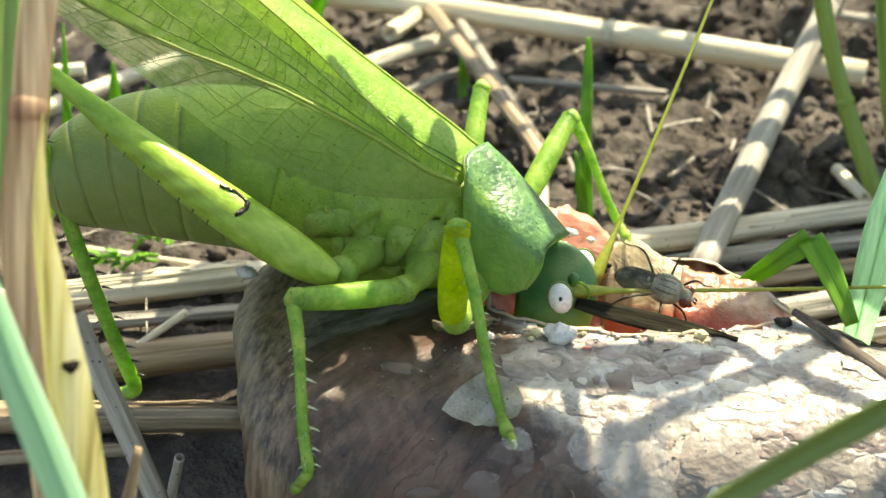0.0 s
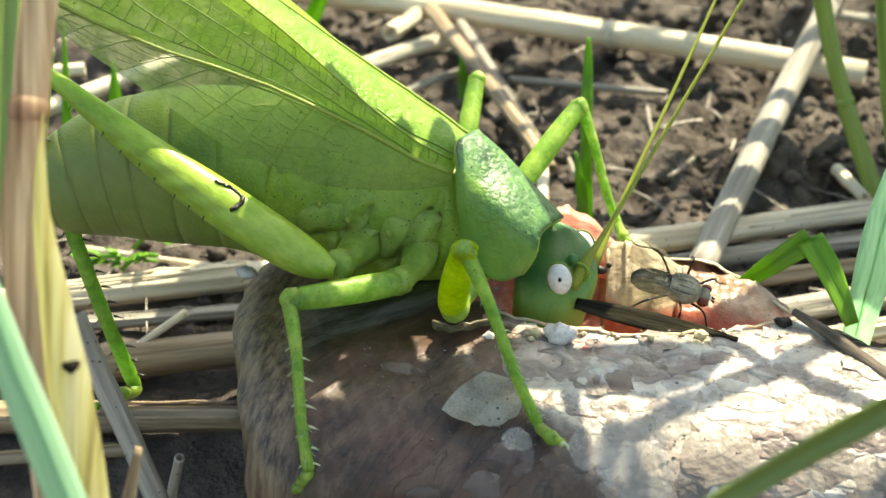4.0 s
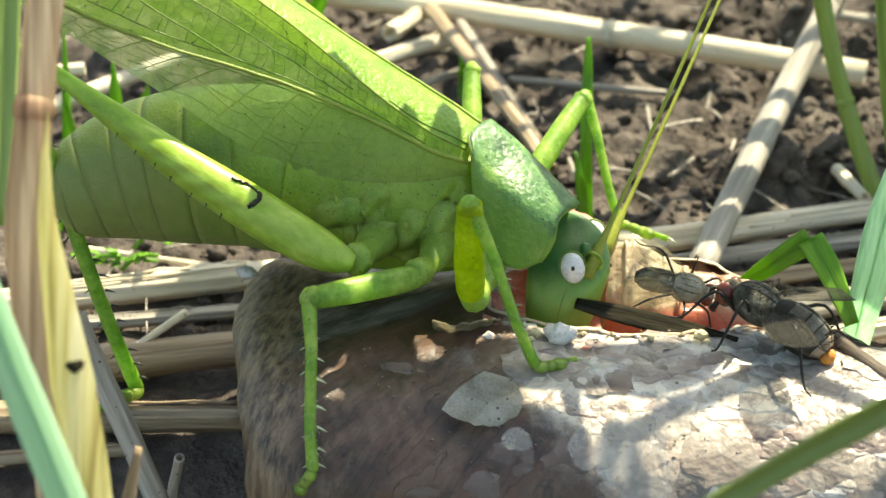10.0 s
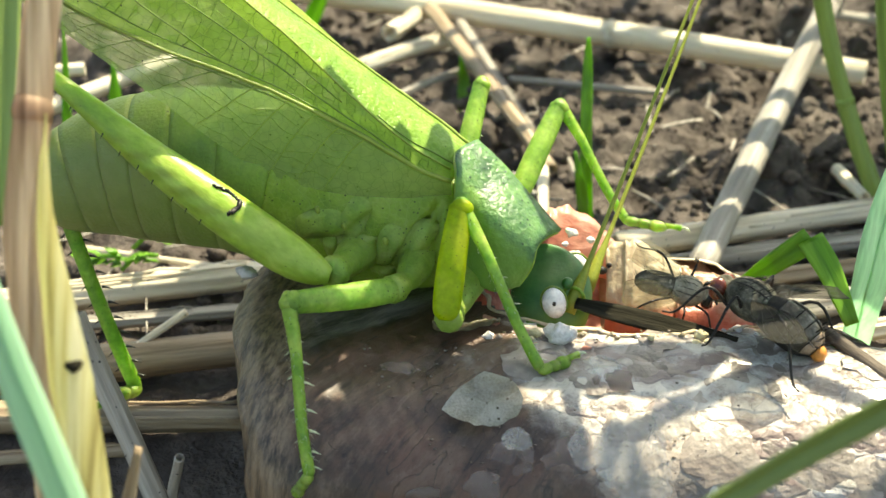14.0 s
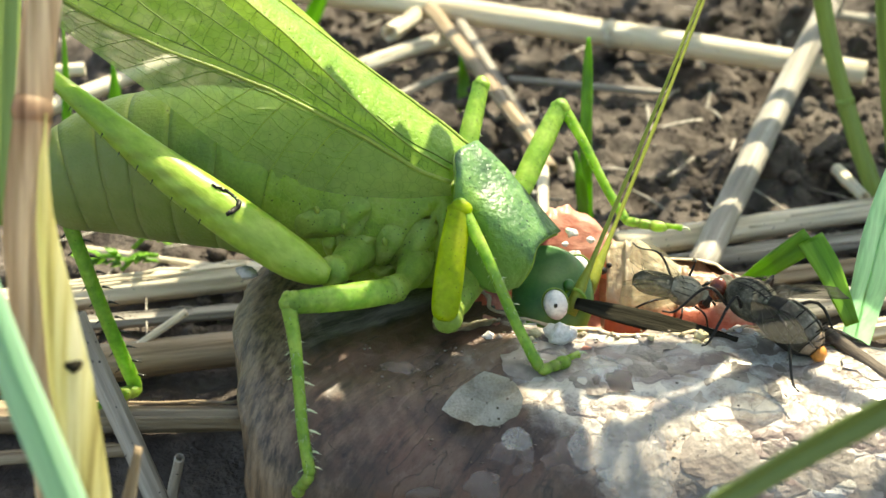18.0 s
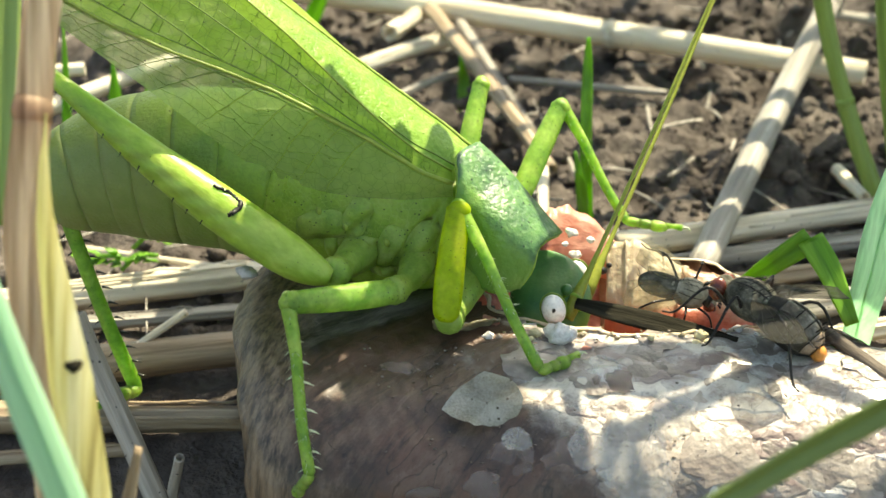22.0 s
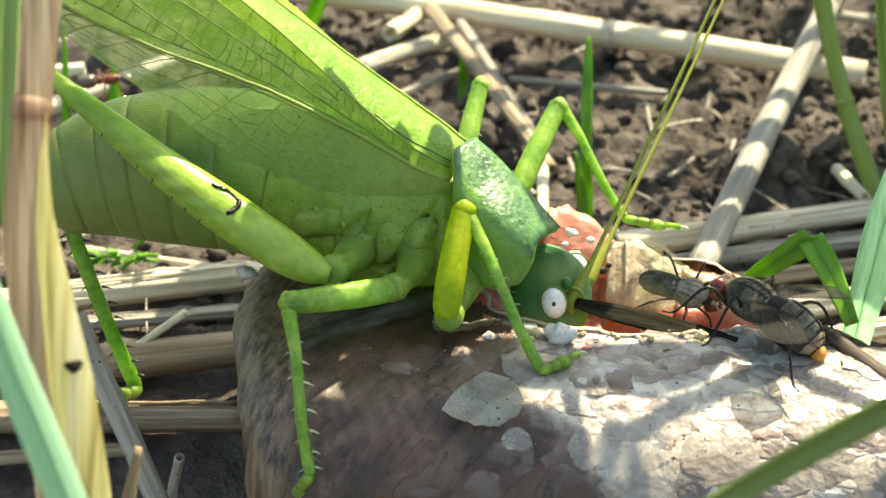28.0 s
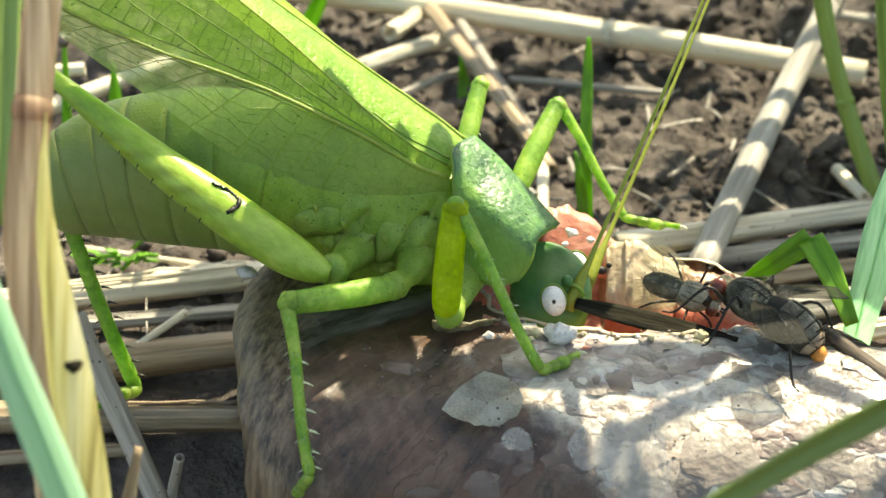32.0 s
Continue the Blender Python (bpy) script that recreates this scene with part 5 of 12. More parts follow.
for k, (i0, i1) in enumerate(((0, 8), (8, 14), (14, 20), (20, 26), (26, 32), (32, 38), (38, 45))):
    part("abdomen_ring", body_piece(i0, i1, 0.010, 0), ABDOMEN, cricket)
CREASES = [((-8.2, 16.83), (-6.59, 16.83), (-5.66, 17.65), (-4.75, 18.46)), ((-6.59, 16.83), (-5.92, 15.59), (-4.69, 14.53)), ((-4.27, 16.62), (-4.68, 14.96), (-4.35, 13.68)),
           ((-3.15, 14.96), (-2.48, 16.21), (-1.57, 17.65), (-0.32, 18.86)), ((-4.69, 14.45), (-3.42, 14.53), (-2.88, 13.89)), ((-0.32, 18.66), (-0.5, 16.21), (-1.06, 13.68)),
           ((-9.15, 21.81), (-8.39, 19.86), (-8.28, 18.66)), ((-10.34, 22.2), (-10.25, 19.86)), ((-1.6, 15.0), (-0.9, 16.6), (-0.4, 17.6)), ((-6.3, 18.3), (-5.4, 17.9), (-4.9, 17.3))]
CREASE_PARTS = [(np.array(a), np.array(b), 1.0 if k < 6 else 0.4) for k, line in enumerate(CREASES) for a, b in zip(line, line[1:])]


def pleated(geo):
    """Soft puckers and a few sharp seams on the flank."""
    out = []
    for v in geo[0]:
        p = np.array(v)
        c = min(body_line, key=lambda q: (q[0] - p[0]) ** 2)
        n = p - np.array((p[0], c[1], c[2]))
        k = 0.10 * noise.noise(Vector((p[0] * 0.8, p[1], p[2] * 0.6))) + 0.035 * noise.noise(Vector(p) * 2.6)
        if n[1] < 0:
            q = np.array((p[0], p[2]))
            cut = 0.0
            for a, b, deep in CREASE_PARTS:
                t = min(1.0, max(0.0, (q - a) @ (b - a) / ((b - a) @ (b - a))))
                d = np.linalg.norm(q - a - (b - a) * t)
                if d < 1.3:
                    cut = max(cut, deep * (0.36 * math.exp(-(d / 0.22) ** 2) - 0.05 * math.exp(-((d - 0.6) / 0.35) ** 2)), key=abs)
            k -= cut
        out.append(tuple(p + n / (np.linalg.norm(n) + 1e-9) * k))
    return out, geo[1]


def fine_body(i0, i1, per):
    line = [np.array(p) for p in body_line[i0:i1 + 1]]
    pts = [line[k] * (1 - j / per) + line[k + 1] * j / per for k in range(len(line) - 1) for j in range(per)] + [line[-1]]
    return tube([p[:3] for p in pts], [p[3] for p in pts], 110, LAT, 0.8)


thorax_geo = pleated(fine_body(45, 90, 3))
part("thorax", thorax_geo, BODY, cricket, "plump green thorax with folded flanks")
for c, r in (((-3.62, -0.12, 17.02), 0.45), ((-7.89, 0.83, 18.75), 0.4), ((-6.19, 0.22, 17.90), 0.3)):
    part("breathing_pore", ball(np.array(c), (r * 0.4, 0, 0.1), (0, 0.18, 0), (-0.1, 0, r * 0.7), 14, 10), VEIN, cricket, "pale oval breathing pore")

# plump plates of the flank between the legs, each following the body's side
thorax_side = np.array([v for v in thorax_geo[0] if v[1] < 3.2])


def flank_y(x, z):
    d = (thorax_side[:, 0] - x) ** 2 + (thorax_side[:, 2] - z) ** 2
    near = np.argsort(d)[:6]
    w = 1 / (d[near] + 0.02)
    return float((thorax_side[near, 1] * w).sum() / w.sum())


def pillow(x, z, long, wide, lean, taper, rise, squareness=0.62):
    """A plump plate on the flank: a rounded, tapering outline, domed and sunk at its rim."""
    ca, sa = math.cos(radians(lean)), math.sin(radians(lean))
    loops = []
    for i in range(9):
        s = 1 - i / 8.4
        loop = []
        for j in range(32):
            a = 2 * math.pi * j / 32
            c, d = math.cos(a), math.sin(a)
            u = math.copysign(abs(c) ** squareness, c) * s
            v = math.copysign(abs(d) ** squareness, d) * s * (1 + taper * u)
            px, pz = x + u * long * ca - v * wide * sa, z + u * long * sa + v * wide * ca
            lift = rise * (1 - s ** 3.2) - 0.10 * s ** 6 + 0.05 * noise.noise(Vector((px * 1.6, 3, pz * 1.6)))
            loop.append(np.array((px, flank_y(px, pz) - lift, pz)))
        loops.append(loop)
    return rings(loops)


for shape in ((-5.20, 16.40, 1.25, 0.80, -8, 0.10, 0.30), (-3.55, 16.10, 1.95, 0.92, 64, 0.28, 0.36), (-1.90, 16.25, 2.25, 0.92, 54, 0.12, 0.38), (-7.75, 17.70, 1.75, 1.15, 8, 0.10, 0.30),
              (-5.60, 18.25, 1.60, 0.95, 62, -0.1, 0.22), (-7.15, 15.95, 0.95, 0.48, 96, 0.2, 0.40), (-3.85, 14.25, 0.95, 0.46, 6, 0.0, 0.36), (-2.70, 14.75, 0.62, 0.45, 40, 0.0, 0.34), (-6.45, 16.55, 0.42, 0.38, 0, 0.0, 0.36)):
    part("flank_plate", pillow(*shape), PLATE, cricket)

# neck shield: a saddle over the front of the thorax
rows = []
ridge_line = spline([(2.10, 4.22, 21.94), (3.65, 3.41, 20.73), (5.57, 2.41, 18.81), (7.47, 1.52, 16.86)], 6)
keel = spline([(0.84, 1.00, 21.52), (1.61, 0.30, 19.99), (3.62, -0.80, 18.91), (5.76, -1.00, 17.26)], 6)
hem_line = spline([(1.38, 0.40, 14.96), (2.37, -0.90, 14.48), (3.49, -1.60, 14.41), (4.78, -1.15, 14.63)], 6)
for i in range(19):
    s = i / 18
    top, side, low = np.array(ridge_line[i]), np.array(keel[i]), np.array(hem_line[i])
    row = [top + np.array((-0.3, y, z)) for y, z in ((6.3, -6.4), (6.3, -5.4), (5.9, -4.3), (4.9, -3.2), (3.4, -2.1), (1.9, -1.12), (0.8, -0.45))] + [top]
    groove = math.exp(-((s - 0.36) / 0.045) ** 2)
    for k in range(1, 11):
        v = k / 10
        arch = math.sin(math.pi * v)
        q = top * (1 - v) + side * v + np.array((-0.75 * arch * (1 - s) ** 3, -0.14 * arch, 0.26 * arch))
        row.append(q + np.array((0, 0.03, -0.07)) * groove + np.array((0, 0, 0.03 * noise.noise(Vector(q) * 2.2))))
    for k in range(1, 19):
        v = k / 18
        arch = math.sin(math.pi * v)
        q = side * (1 - v) + low * v + np.array((-0.30 * arch * (1 - s) ** 2 + 0.22 * arch * s, -0.42 * arch ** 0.7 * (0.2 + 0.8 * s), 0.10 * arch))
        rim = 0.10 if k == 18 or i in (0, 18) else 0.0
        row.append(q + np.array((0, 0.16 * groove * (1 - v) - rim + 0.06 * noise.noise(Vector(q) * 0.9), 0)))
    rows.append(row)
for _ in range(5):
    rows = [r[:1] + [(r[k - 1] + 2 * r[k] + r[k + 1]) / 4 if 9 < k < 30 else r[k] for k in range(1, len(r) - 1)] + r[-1:] for r in rows]
shield = part("neck_shield", sheet(rows, 0.2), SHIELD, cricket, "saddle-shaped blue-green neck shield")
hem = [r for r in rows[0][9:]] + [r[-1] for r in rows[1:]] + [rows[-1][-1 - k] for k in range(1, 28)]
part("shield_hem", tube([p + np.array((0, -0.06, 0)) for p in hem], [0.09] * len(hem), 8), LEG, shield, "pale green rolled hem")


# wings: the near one with a broad flank field, a ridge and a narrow back field
LOW = spline([(0.57, 1.76, 19.35), (-3.33, 1.10, 19.49), (-7.92, 1.13, 20.08), (-12.51, 1.97, 21.63), (-17.61, 1.86, 26.05), (-22.76, 2.35, 30.10), (-27.62, 2.72, 34.14), (-31.33, 4.18, 37.67)], 6)
RIDGE = spline([(0.46, 1.97, 21.04), (-2.42, 1.95, 23.00), (-6.04, 2.96, 25.96), (-9.44, 4.02, 29.00), (-13.73, 4.87, 32.46), (-18.85, 5.53, 36.02), (-25.01, 5.66, 39.25), (-30.68, 5.15, 39.36)], 6)
TOP = spline([(1.75, 4.66, 21.50), (-0.87, 5.49, 23.35), (-4.48, 6.33, 25.80), (-7.67, 6.99, 28.13), (-11.78, 7.43, 31.30), (-17.66, 7.88, 36.09), (-24.20, 7.87, 40.07), (-30.44, 5.68, 39.88)], 6)
MAIN_AT = ((0, 3, 6, 9, 12, 15, 18, 21, 24, 27, 30, 33, 36, 42), (0.60, 0.65, 0.735, 0.74, 0.695, 0.65, 0.595, 0.49, 0.365, 0.265, 0.205, 0.15, 0.12, 0.08))
rows = []
for i, (lo, rd, tp) in enumerate(zip(LOW, RIDGE, TOP)):
    main = float(np.interp(i, *MAIN_AT))
    across = [main * j / 8 for j in range(9)] + [main + (1 - main) * j / 8 for j in range(1, 9)]
    row = [lo + (rd - lo) * u + np.array((0, -0.55, 0.2)) * math.sin(math.pi * u) for u in across]
    row = [p + np.array((0, -0.12 * math.exp(-((j - 8) / 1.2) ** 2) + 0.07 * noise.noise(Vector(p) * 0.7), 0)) for j, p in enumerate(row)]
    for j in range(1, 6):
        u = j / 5
        row.append(rd + (tp - rd) * u + np.array((0, -0.1, 0.25)) * math.sin(math.pi * u))
    rows.append(row)
wing_grid = rows
MAIN, RIM_COL, LAST = 8, 16, 21
near_wing = part("forewing", membrane([r[MAIN:RIM_COL + 1] for r in rows]), WING, cricket, "long leaf-like green forewing with netted veins")
part("forewing_back", membrane([r[RIM_COL:] for r in rows]), WING_BACK, near_wing, "glossy folded back field of the wing")
part("forewing_hem", membrane([r[:MAIN + 1] for r in rows]), WING_PALE, near_wing, "pale see-through lower field of the wing")
rows = []
for lo, rd, tp in zip(LOW, RIDGE, TOP):
    m = np.array((0, 1, 0))
    rows.append([tp + np.array((0, 0.05, -0.12)), tp + (rd - tp) * np.array((0.5, 0, 0.5)) + m * 1.2, tp + (rd - tp) * np.array((1, 0, 1)) + m * 2.6,
                 tp + (lo - tp) * np.array((0.5, 0, 0.5)) + m * 3.9])
part("forewing", membrane(rows), WING, cricket, "far green forewing")


def wing_point(i, j):
    """A place on the near wing, by row and column of its grid."""
    a, b = min(max(int(i), 0), len(wing_grid) - 2), min(max(int(j), 0), LAST - 1)
    fa, fb = i - a, j - b
    g = wing_grid
    return (g[a][b] * (1 - fa) + g[a + 1][b] * fa) * (1 - fb) + (g[a][b + 1] * (1 - fa) + g[a + 1][b + 1] * fa) * fb + np.array((0, -0.03, 0.015))


def wing_vein(track, r0, r1, material):
    """A raised vein along the wing: track gives rows and, for each, the column."""
    i0, i1 = track[0][0], track[0][-1]
    pts = []
    for k in range(48):
        i = i0 + (i1 - i0) * k / 47
        pts.append(wing_point(i, float(np.interp(i, *track)) + 0.10 * noise.noise(Vector((i * 0.5, r0 * 90, 1)))))
    part("wing_vein", tube(pts, [r0 + (r1 - r0) * k / 47 for k in range(48)], 6), material, near_wing)


wing_vein(((0, 42), (8, 8)), 0.15, 0.08, VEIN)
wing_vein(((3, 20, 42), (8.5, 8.9, 9.2)), 0.05, 0.04, VEIN_DARK)
wing_vein(((2, 42), (7.6, 7.3)), 0.035, 0.03, VEIN_DARK)
wing_vein(((21.3, 24, 30, 42), (8.9, 10.0, 11.4, 12.6)), 0.05, 0.03, VEIN_DARK)
wing_vein(((5, 14, 24, 42), (9.6, 10.9, 12.6, 14.3)), 0.05, 0.03, VEIN_DARK)
wing_vein(((12, 24, 42), (13.0, 14.6, 15.5)), 0.035, 0.025, VEIN_DARK)
wing_vein(((0, 42), (16, 16)), 0.07, 0.05, VEIN)
wing_vein(((0, 9), (16.9, 16.3)), 0.06, 0.03, VEIN_DARK)
wing_vein(((0, 42), (21, 21)), 0.13, 0.09, VEIN)
# curved side veins from the main vein down to the hem, dark towards the tip, pale over the body
SIDE = [(9.0, 11.4), (11.2, 13.7), (13.5, 16.0), (16.0, 18.5), (18.5, 21.3), (21.0, 24.3), (23.2, 26.2), (25.7, 28.0), (27.9, 29.5), (29.2, 30.6), (31.5, 33.0)]
for i0, i1 in SIDE:
    tone = VEIN if i0 < 20 else VEIN_DARK
    pts = [wing_point(i0 + (i1 - i0) * (q / 12) ** 0.8 + 0.12 * noise.noise(Vector((q * 0.5, i0, 0))), 8 - 7.9 * (q / 12) ** 1.25) for q in range(13)]
    part("side_vein", tube(pts, [0.045 - 0.028 * q / 12 for q in range(13)], 5), tone, near_wing)
# the ladder of fine cross veins
rng = random.Random(8)
ladder = []
TRACKS = [((0, 3, 20, 42), (8.1, 8.5, 8.9, 9.2)), ((0, 5, 14, 24, 42), (8.7, 9.6, 10.9, 12.6, 14.3)), ((0, 5, 12, 24, 42), (9.6, 11.5, 13.0, 14.6, 15.5)), ((0, 42), (16, 16))]


def cross_vein(p, q, bow):
    """A thread between two (row, column) places of the wing."""
    pts = []
    for u in (0, 0.2, 0.4, 0.6, 0.8, 1.0):
        i = p[0] + (q[0] - p[0]) * u + bow * math.sin(math.pi * u)
        pts.append(wing_point(min(41.9, i), p[1] + (q[1] - p[1]) * u))
    ladder.append(tube(pts, [0.020, 0.018, 0.016, 0.016, 0.018, 0.020], 4))


for one, two, count in zip(TRACKS, TRACKS[1:], (46, 40, 40)):
    for k in range(count):
        i = 2 + 38 * (k + rng.uniform(-0.3, 0.3)) / count
        n = i + rng.uniform(-0.2, 0.6)
        low, high = float(np.interp(i, *one)), float(np.interp(n, *two))
        cross_vein((i, low), (n, high), rng.uniform(-0.25, 0.25))
        if k % 2 and high - low > 1.2:
            cross_vein(((i + n) / 2, low + (high - low) * rng.uniform(0.35, 0.65)), (i + 36 / count, low + (high - low) * rng.uniform(0.35, 0.65)), 0.1)
tagged(part("vein_net", join(*ladder), VEIN_MID, near_wing, "fine dark cross veins"), kind="stuff")
ladder = []
for (a0, a1), (b0, b1) in zip(SIDE, SIDE[1:]):
    for k in range(6):
        q = (k + 0.6 + rng.uniform(-0.4, 0.4)) / 6.4
        w = min(1.0, max(0.02, q + rng.uniform(-0.14, 0.14)))
        one, two = (a0 + (a1 - a0) * q ** 0.8, 8 - 7.9 * q ** 1.25), (b0 + (b1 - b0) * w ** 0.8, 8 - 7.9 * w ** 1.25)
        mid = ((one[0] + two[0]) / 2 + rng.uniform(-0.2, 0.2), (one[1] + two[1]) / 2 + rng.uniform(-0.7, 0.7))
        cross_vein(one, mid, rng.uniform(-0.2, 0.2))
        if rng.random() < 0.8:
            cross_vein(mid, two, rng.uniform(-0.2, 0.2))
tagged(part("vein_net", join(*ladder), VEIN_HEM, near_wing, "fine pale cross veins"), kind="stuff")

# head, built where it rests, turning on the neck
HN = (6.39, 2.48, 13.72)
hl = [((6.51, 2.71, 13.93), 0.9, 0.9), ((6.85, 2.18, 13.81), 1.9, 1.8), ((7.10, 1.67, 13.12), 2.5, 2.4), ((7.21, 1.03, 12.21), 2.7, 2.6), ((6.99, 0.46, 11.03), 2.6, 2.5),
      ((6.64, -0.12, 9.62), 2.35, 2.3), ((6.32, -0.70, 8.22), 1.95, 2.0), ((6.03, -1.13, 7.06), 1.5, 1.6)]
hs = spline([(*c, a, b) for c, a, b in hl], 4)
loops = []
for h in hs:
    c = h[:3]
    loops.append([c + np.array((h[3] * math.cos(t), 0, 0)) + np.array((0, 0.9, 0.35)) * h[4] * math.sin(t) for t in [2 * math.pi * j / 32 for j in range(32)]])
head = local("head", rings([[np.array(p) - HN for p in l] for l in loops]), HEAD, cricket, None, "smooth blue-green head")
head.location = (Vector(HN) - Vector((-6.75, 3.74, 18.90))) * MM
ORIGIN[head.name] = np.array(HN, float)


def head_part(name, geo, material, label=""):
    return part(name, geo, material, head, label)


for c, w in (((7.13, -1.63, 13.20), -1), ((9.16, 3.75, 12.52), 1)):
    e = head_part("eye", ball(c, (0.78, 0, 0), (0, 0.62, 0.1), (-0.12, 0, 1.05), 20, 14), EYE_PALE, "pale grey oval eye with a dark point")
    head_part("eye_rim", tube([np.array(c) + np.array((0.82 * math.cos(t) - 0.12 * math.sin(t), 0.2, 1.09 * math.sin(t))) for t in [2 * math.pi * k / 24 for k in range(25)]], [0.075] * 25, 8), VEIN_DARK, "dark green rim")
head_part("pupil_point", ball((7.08, -2.17, 13.47), (0.13, 0, 0), (0, 0.14, 0), (0, 0, 0.16), 10, 8), DARK, "dark point in the eye")
head_part("antenna_socket", tube([np.array((8.55, -0.05, 12.75)) + np.array((0.62 * math.cos(t), -0.35 * math.cos(t), 0.62 * math.sin(t))) for t in [2 * math.pi * k / 20 for k in range(21)]], [0.11] * 21, 8), LEG, "pale ring round the feeler's root")
head_part("cheek_groove", tube(spline([(6.75, -2.02, 11.9), (6.35, -2.25, 10.6), (6.1, -2.5, 9.2), (6.3, -2.75, 7.9)], 5), [0.014, 0.02] + [0.026] * 12 + [0.02, 0.014], 6), VEIN_DARK, "fine dark seam down the cheek")
head_part("crown_knob", ball((8.10, 0.19, 13.55), (0.32, 0, -0.2), (0, 0.4, 0), (0.2, 0, 0.34), 14, 10), HEAD)
head_part("upper_lip", ball((6.08, -2.12, 6.96), (1.35, 0, 0), (0, 1.2, 0), (0, 0, 0.95), 16, 10), LEG, "pale green upper lip")
for dx in (-0.75, 0.75):
    head_part("mandible", ball(np.array((5.94, -2.50, 6.10)) + np.array((dx, 0, 0)), (0.6, 0, 0), (0, 0.9, 0), (-dx * 0.3, 0, 1.2), 12, 8), LEG)
head_part("palp", tube(spline([(5.13, -3.24, 8.02), (6.13, -4.30, 8.58), (7.17, -4.62, 8.82), (7.33, -5.50, 7.71)], 5), [0.3, 0.27, 0.24, 0.24, 0.27, 0.24, 0.22, 0.22, 0.22, 0.22, 0.25, 0.22, 0.2, 0.2, 0.2, 0.12], 9), LEG, "jointed feeler beside the mouth")
head_part("palp", tube(spline([(7.92, -2.84, 7.50), (8.54, -2.62, 8.69), (8.18, -3.83, 7.79), (6.68, -5.22, 6.59)], 5), [0.26, 0.24, 0.22, 0.22, 0.25, 0.25, 0.22, 0.2, 0.2, 0.2, 0.24, 0.22, 0.22, 0.24, 0.26, 0.15], 9), LEG, "jointed feeler beside the mouth")


def antenna(name):
    pts, rad = [(-1.2, 0, 0), (-0.4, 0, 0), (0.4, 0, 0), (1.1, 0, 0), (1.8, 0, -0.02), (2.6, 0, -0.03)], [0.62, 0.6, 0.54, 0.43, 0.31, 0.23]
    for k in range(4, 61):
        u = k / 60
        pts.append((48 * u, 0.25 * math.sin(3 * u), 1.5 * u * u - 0.6 * u))
        rad.append((0.19 - 0.13 * u) * (1.15 if k % 2 == 0 else 1.0))
    return local("antenna", tube(pts, [0.78 * r for r in rad], 8), ANTENNA, head, None, "long thread-like olive feeler")


antenna_right, antenna_left = antenna("antenna"), antenna("antenna")


HAIR_GEO = tube([(0, 0, 0), (0.25, 0, 0.03), (0.5, 0, 0.08)], [0.022, 0.015, 0.004], 4)
SPINE_GEO = tube([(0, 0, 0), (0.35, 0, 0.04), (0.75, 0, 0.02)], [0.11, 0.07, 0.012], 6)
spine_pale, spine_dark = mesh_of("spine", SPINE_GEO, SPINE), mesh_of("spine", SPINE_GEO, SPINE_DARK)


def spine(parent, at, way, size, dark=False):
    ob = new("spine", spine_dark if dark else spine_pale)
    ob.parent = parent
    x = Vector(way).normalized()
    q = x.to_track_quat("X", "Z")
    ob.matrix_basis = Matrix.LocRotScale(Vector(at) * MM, q, (size, size, size))


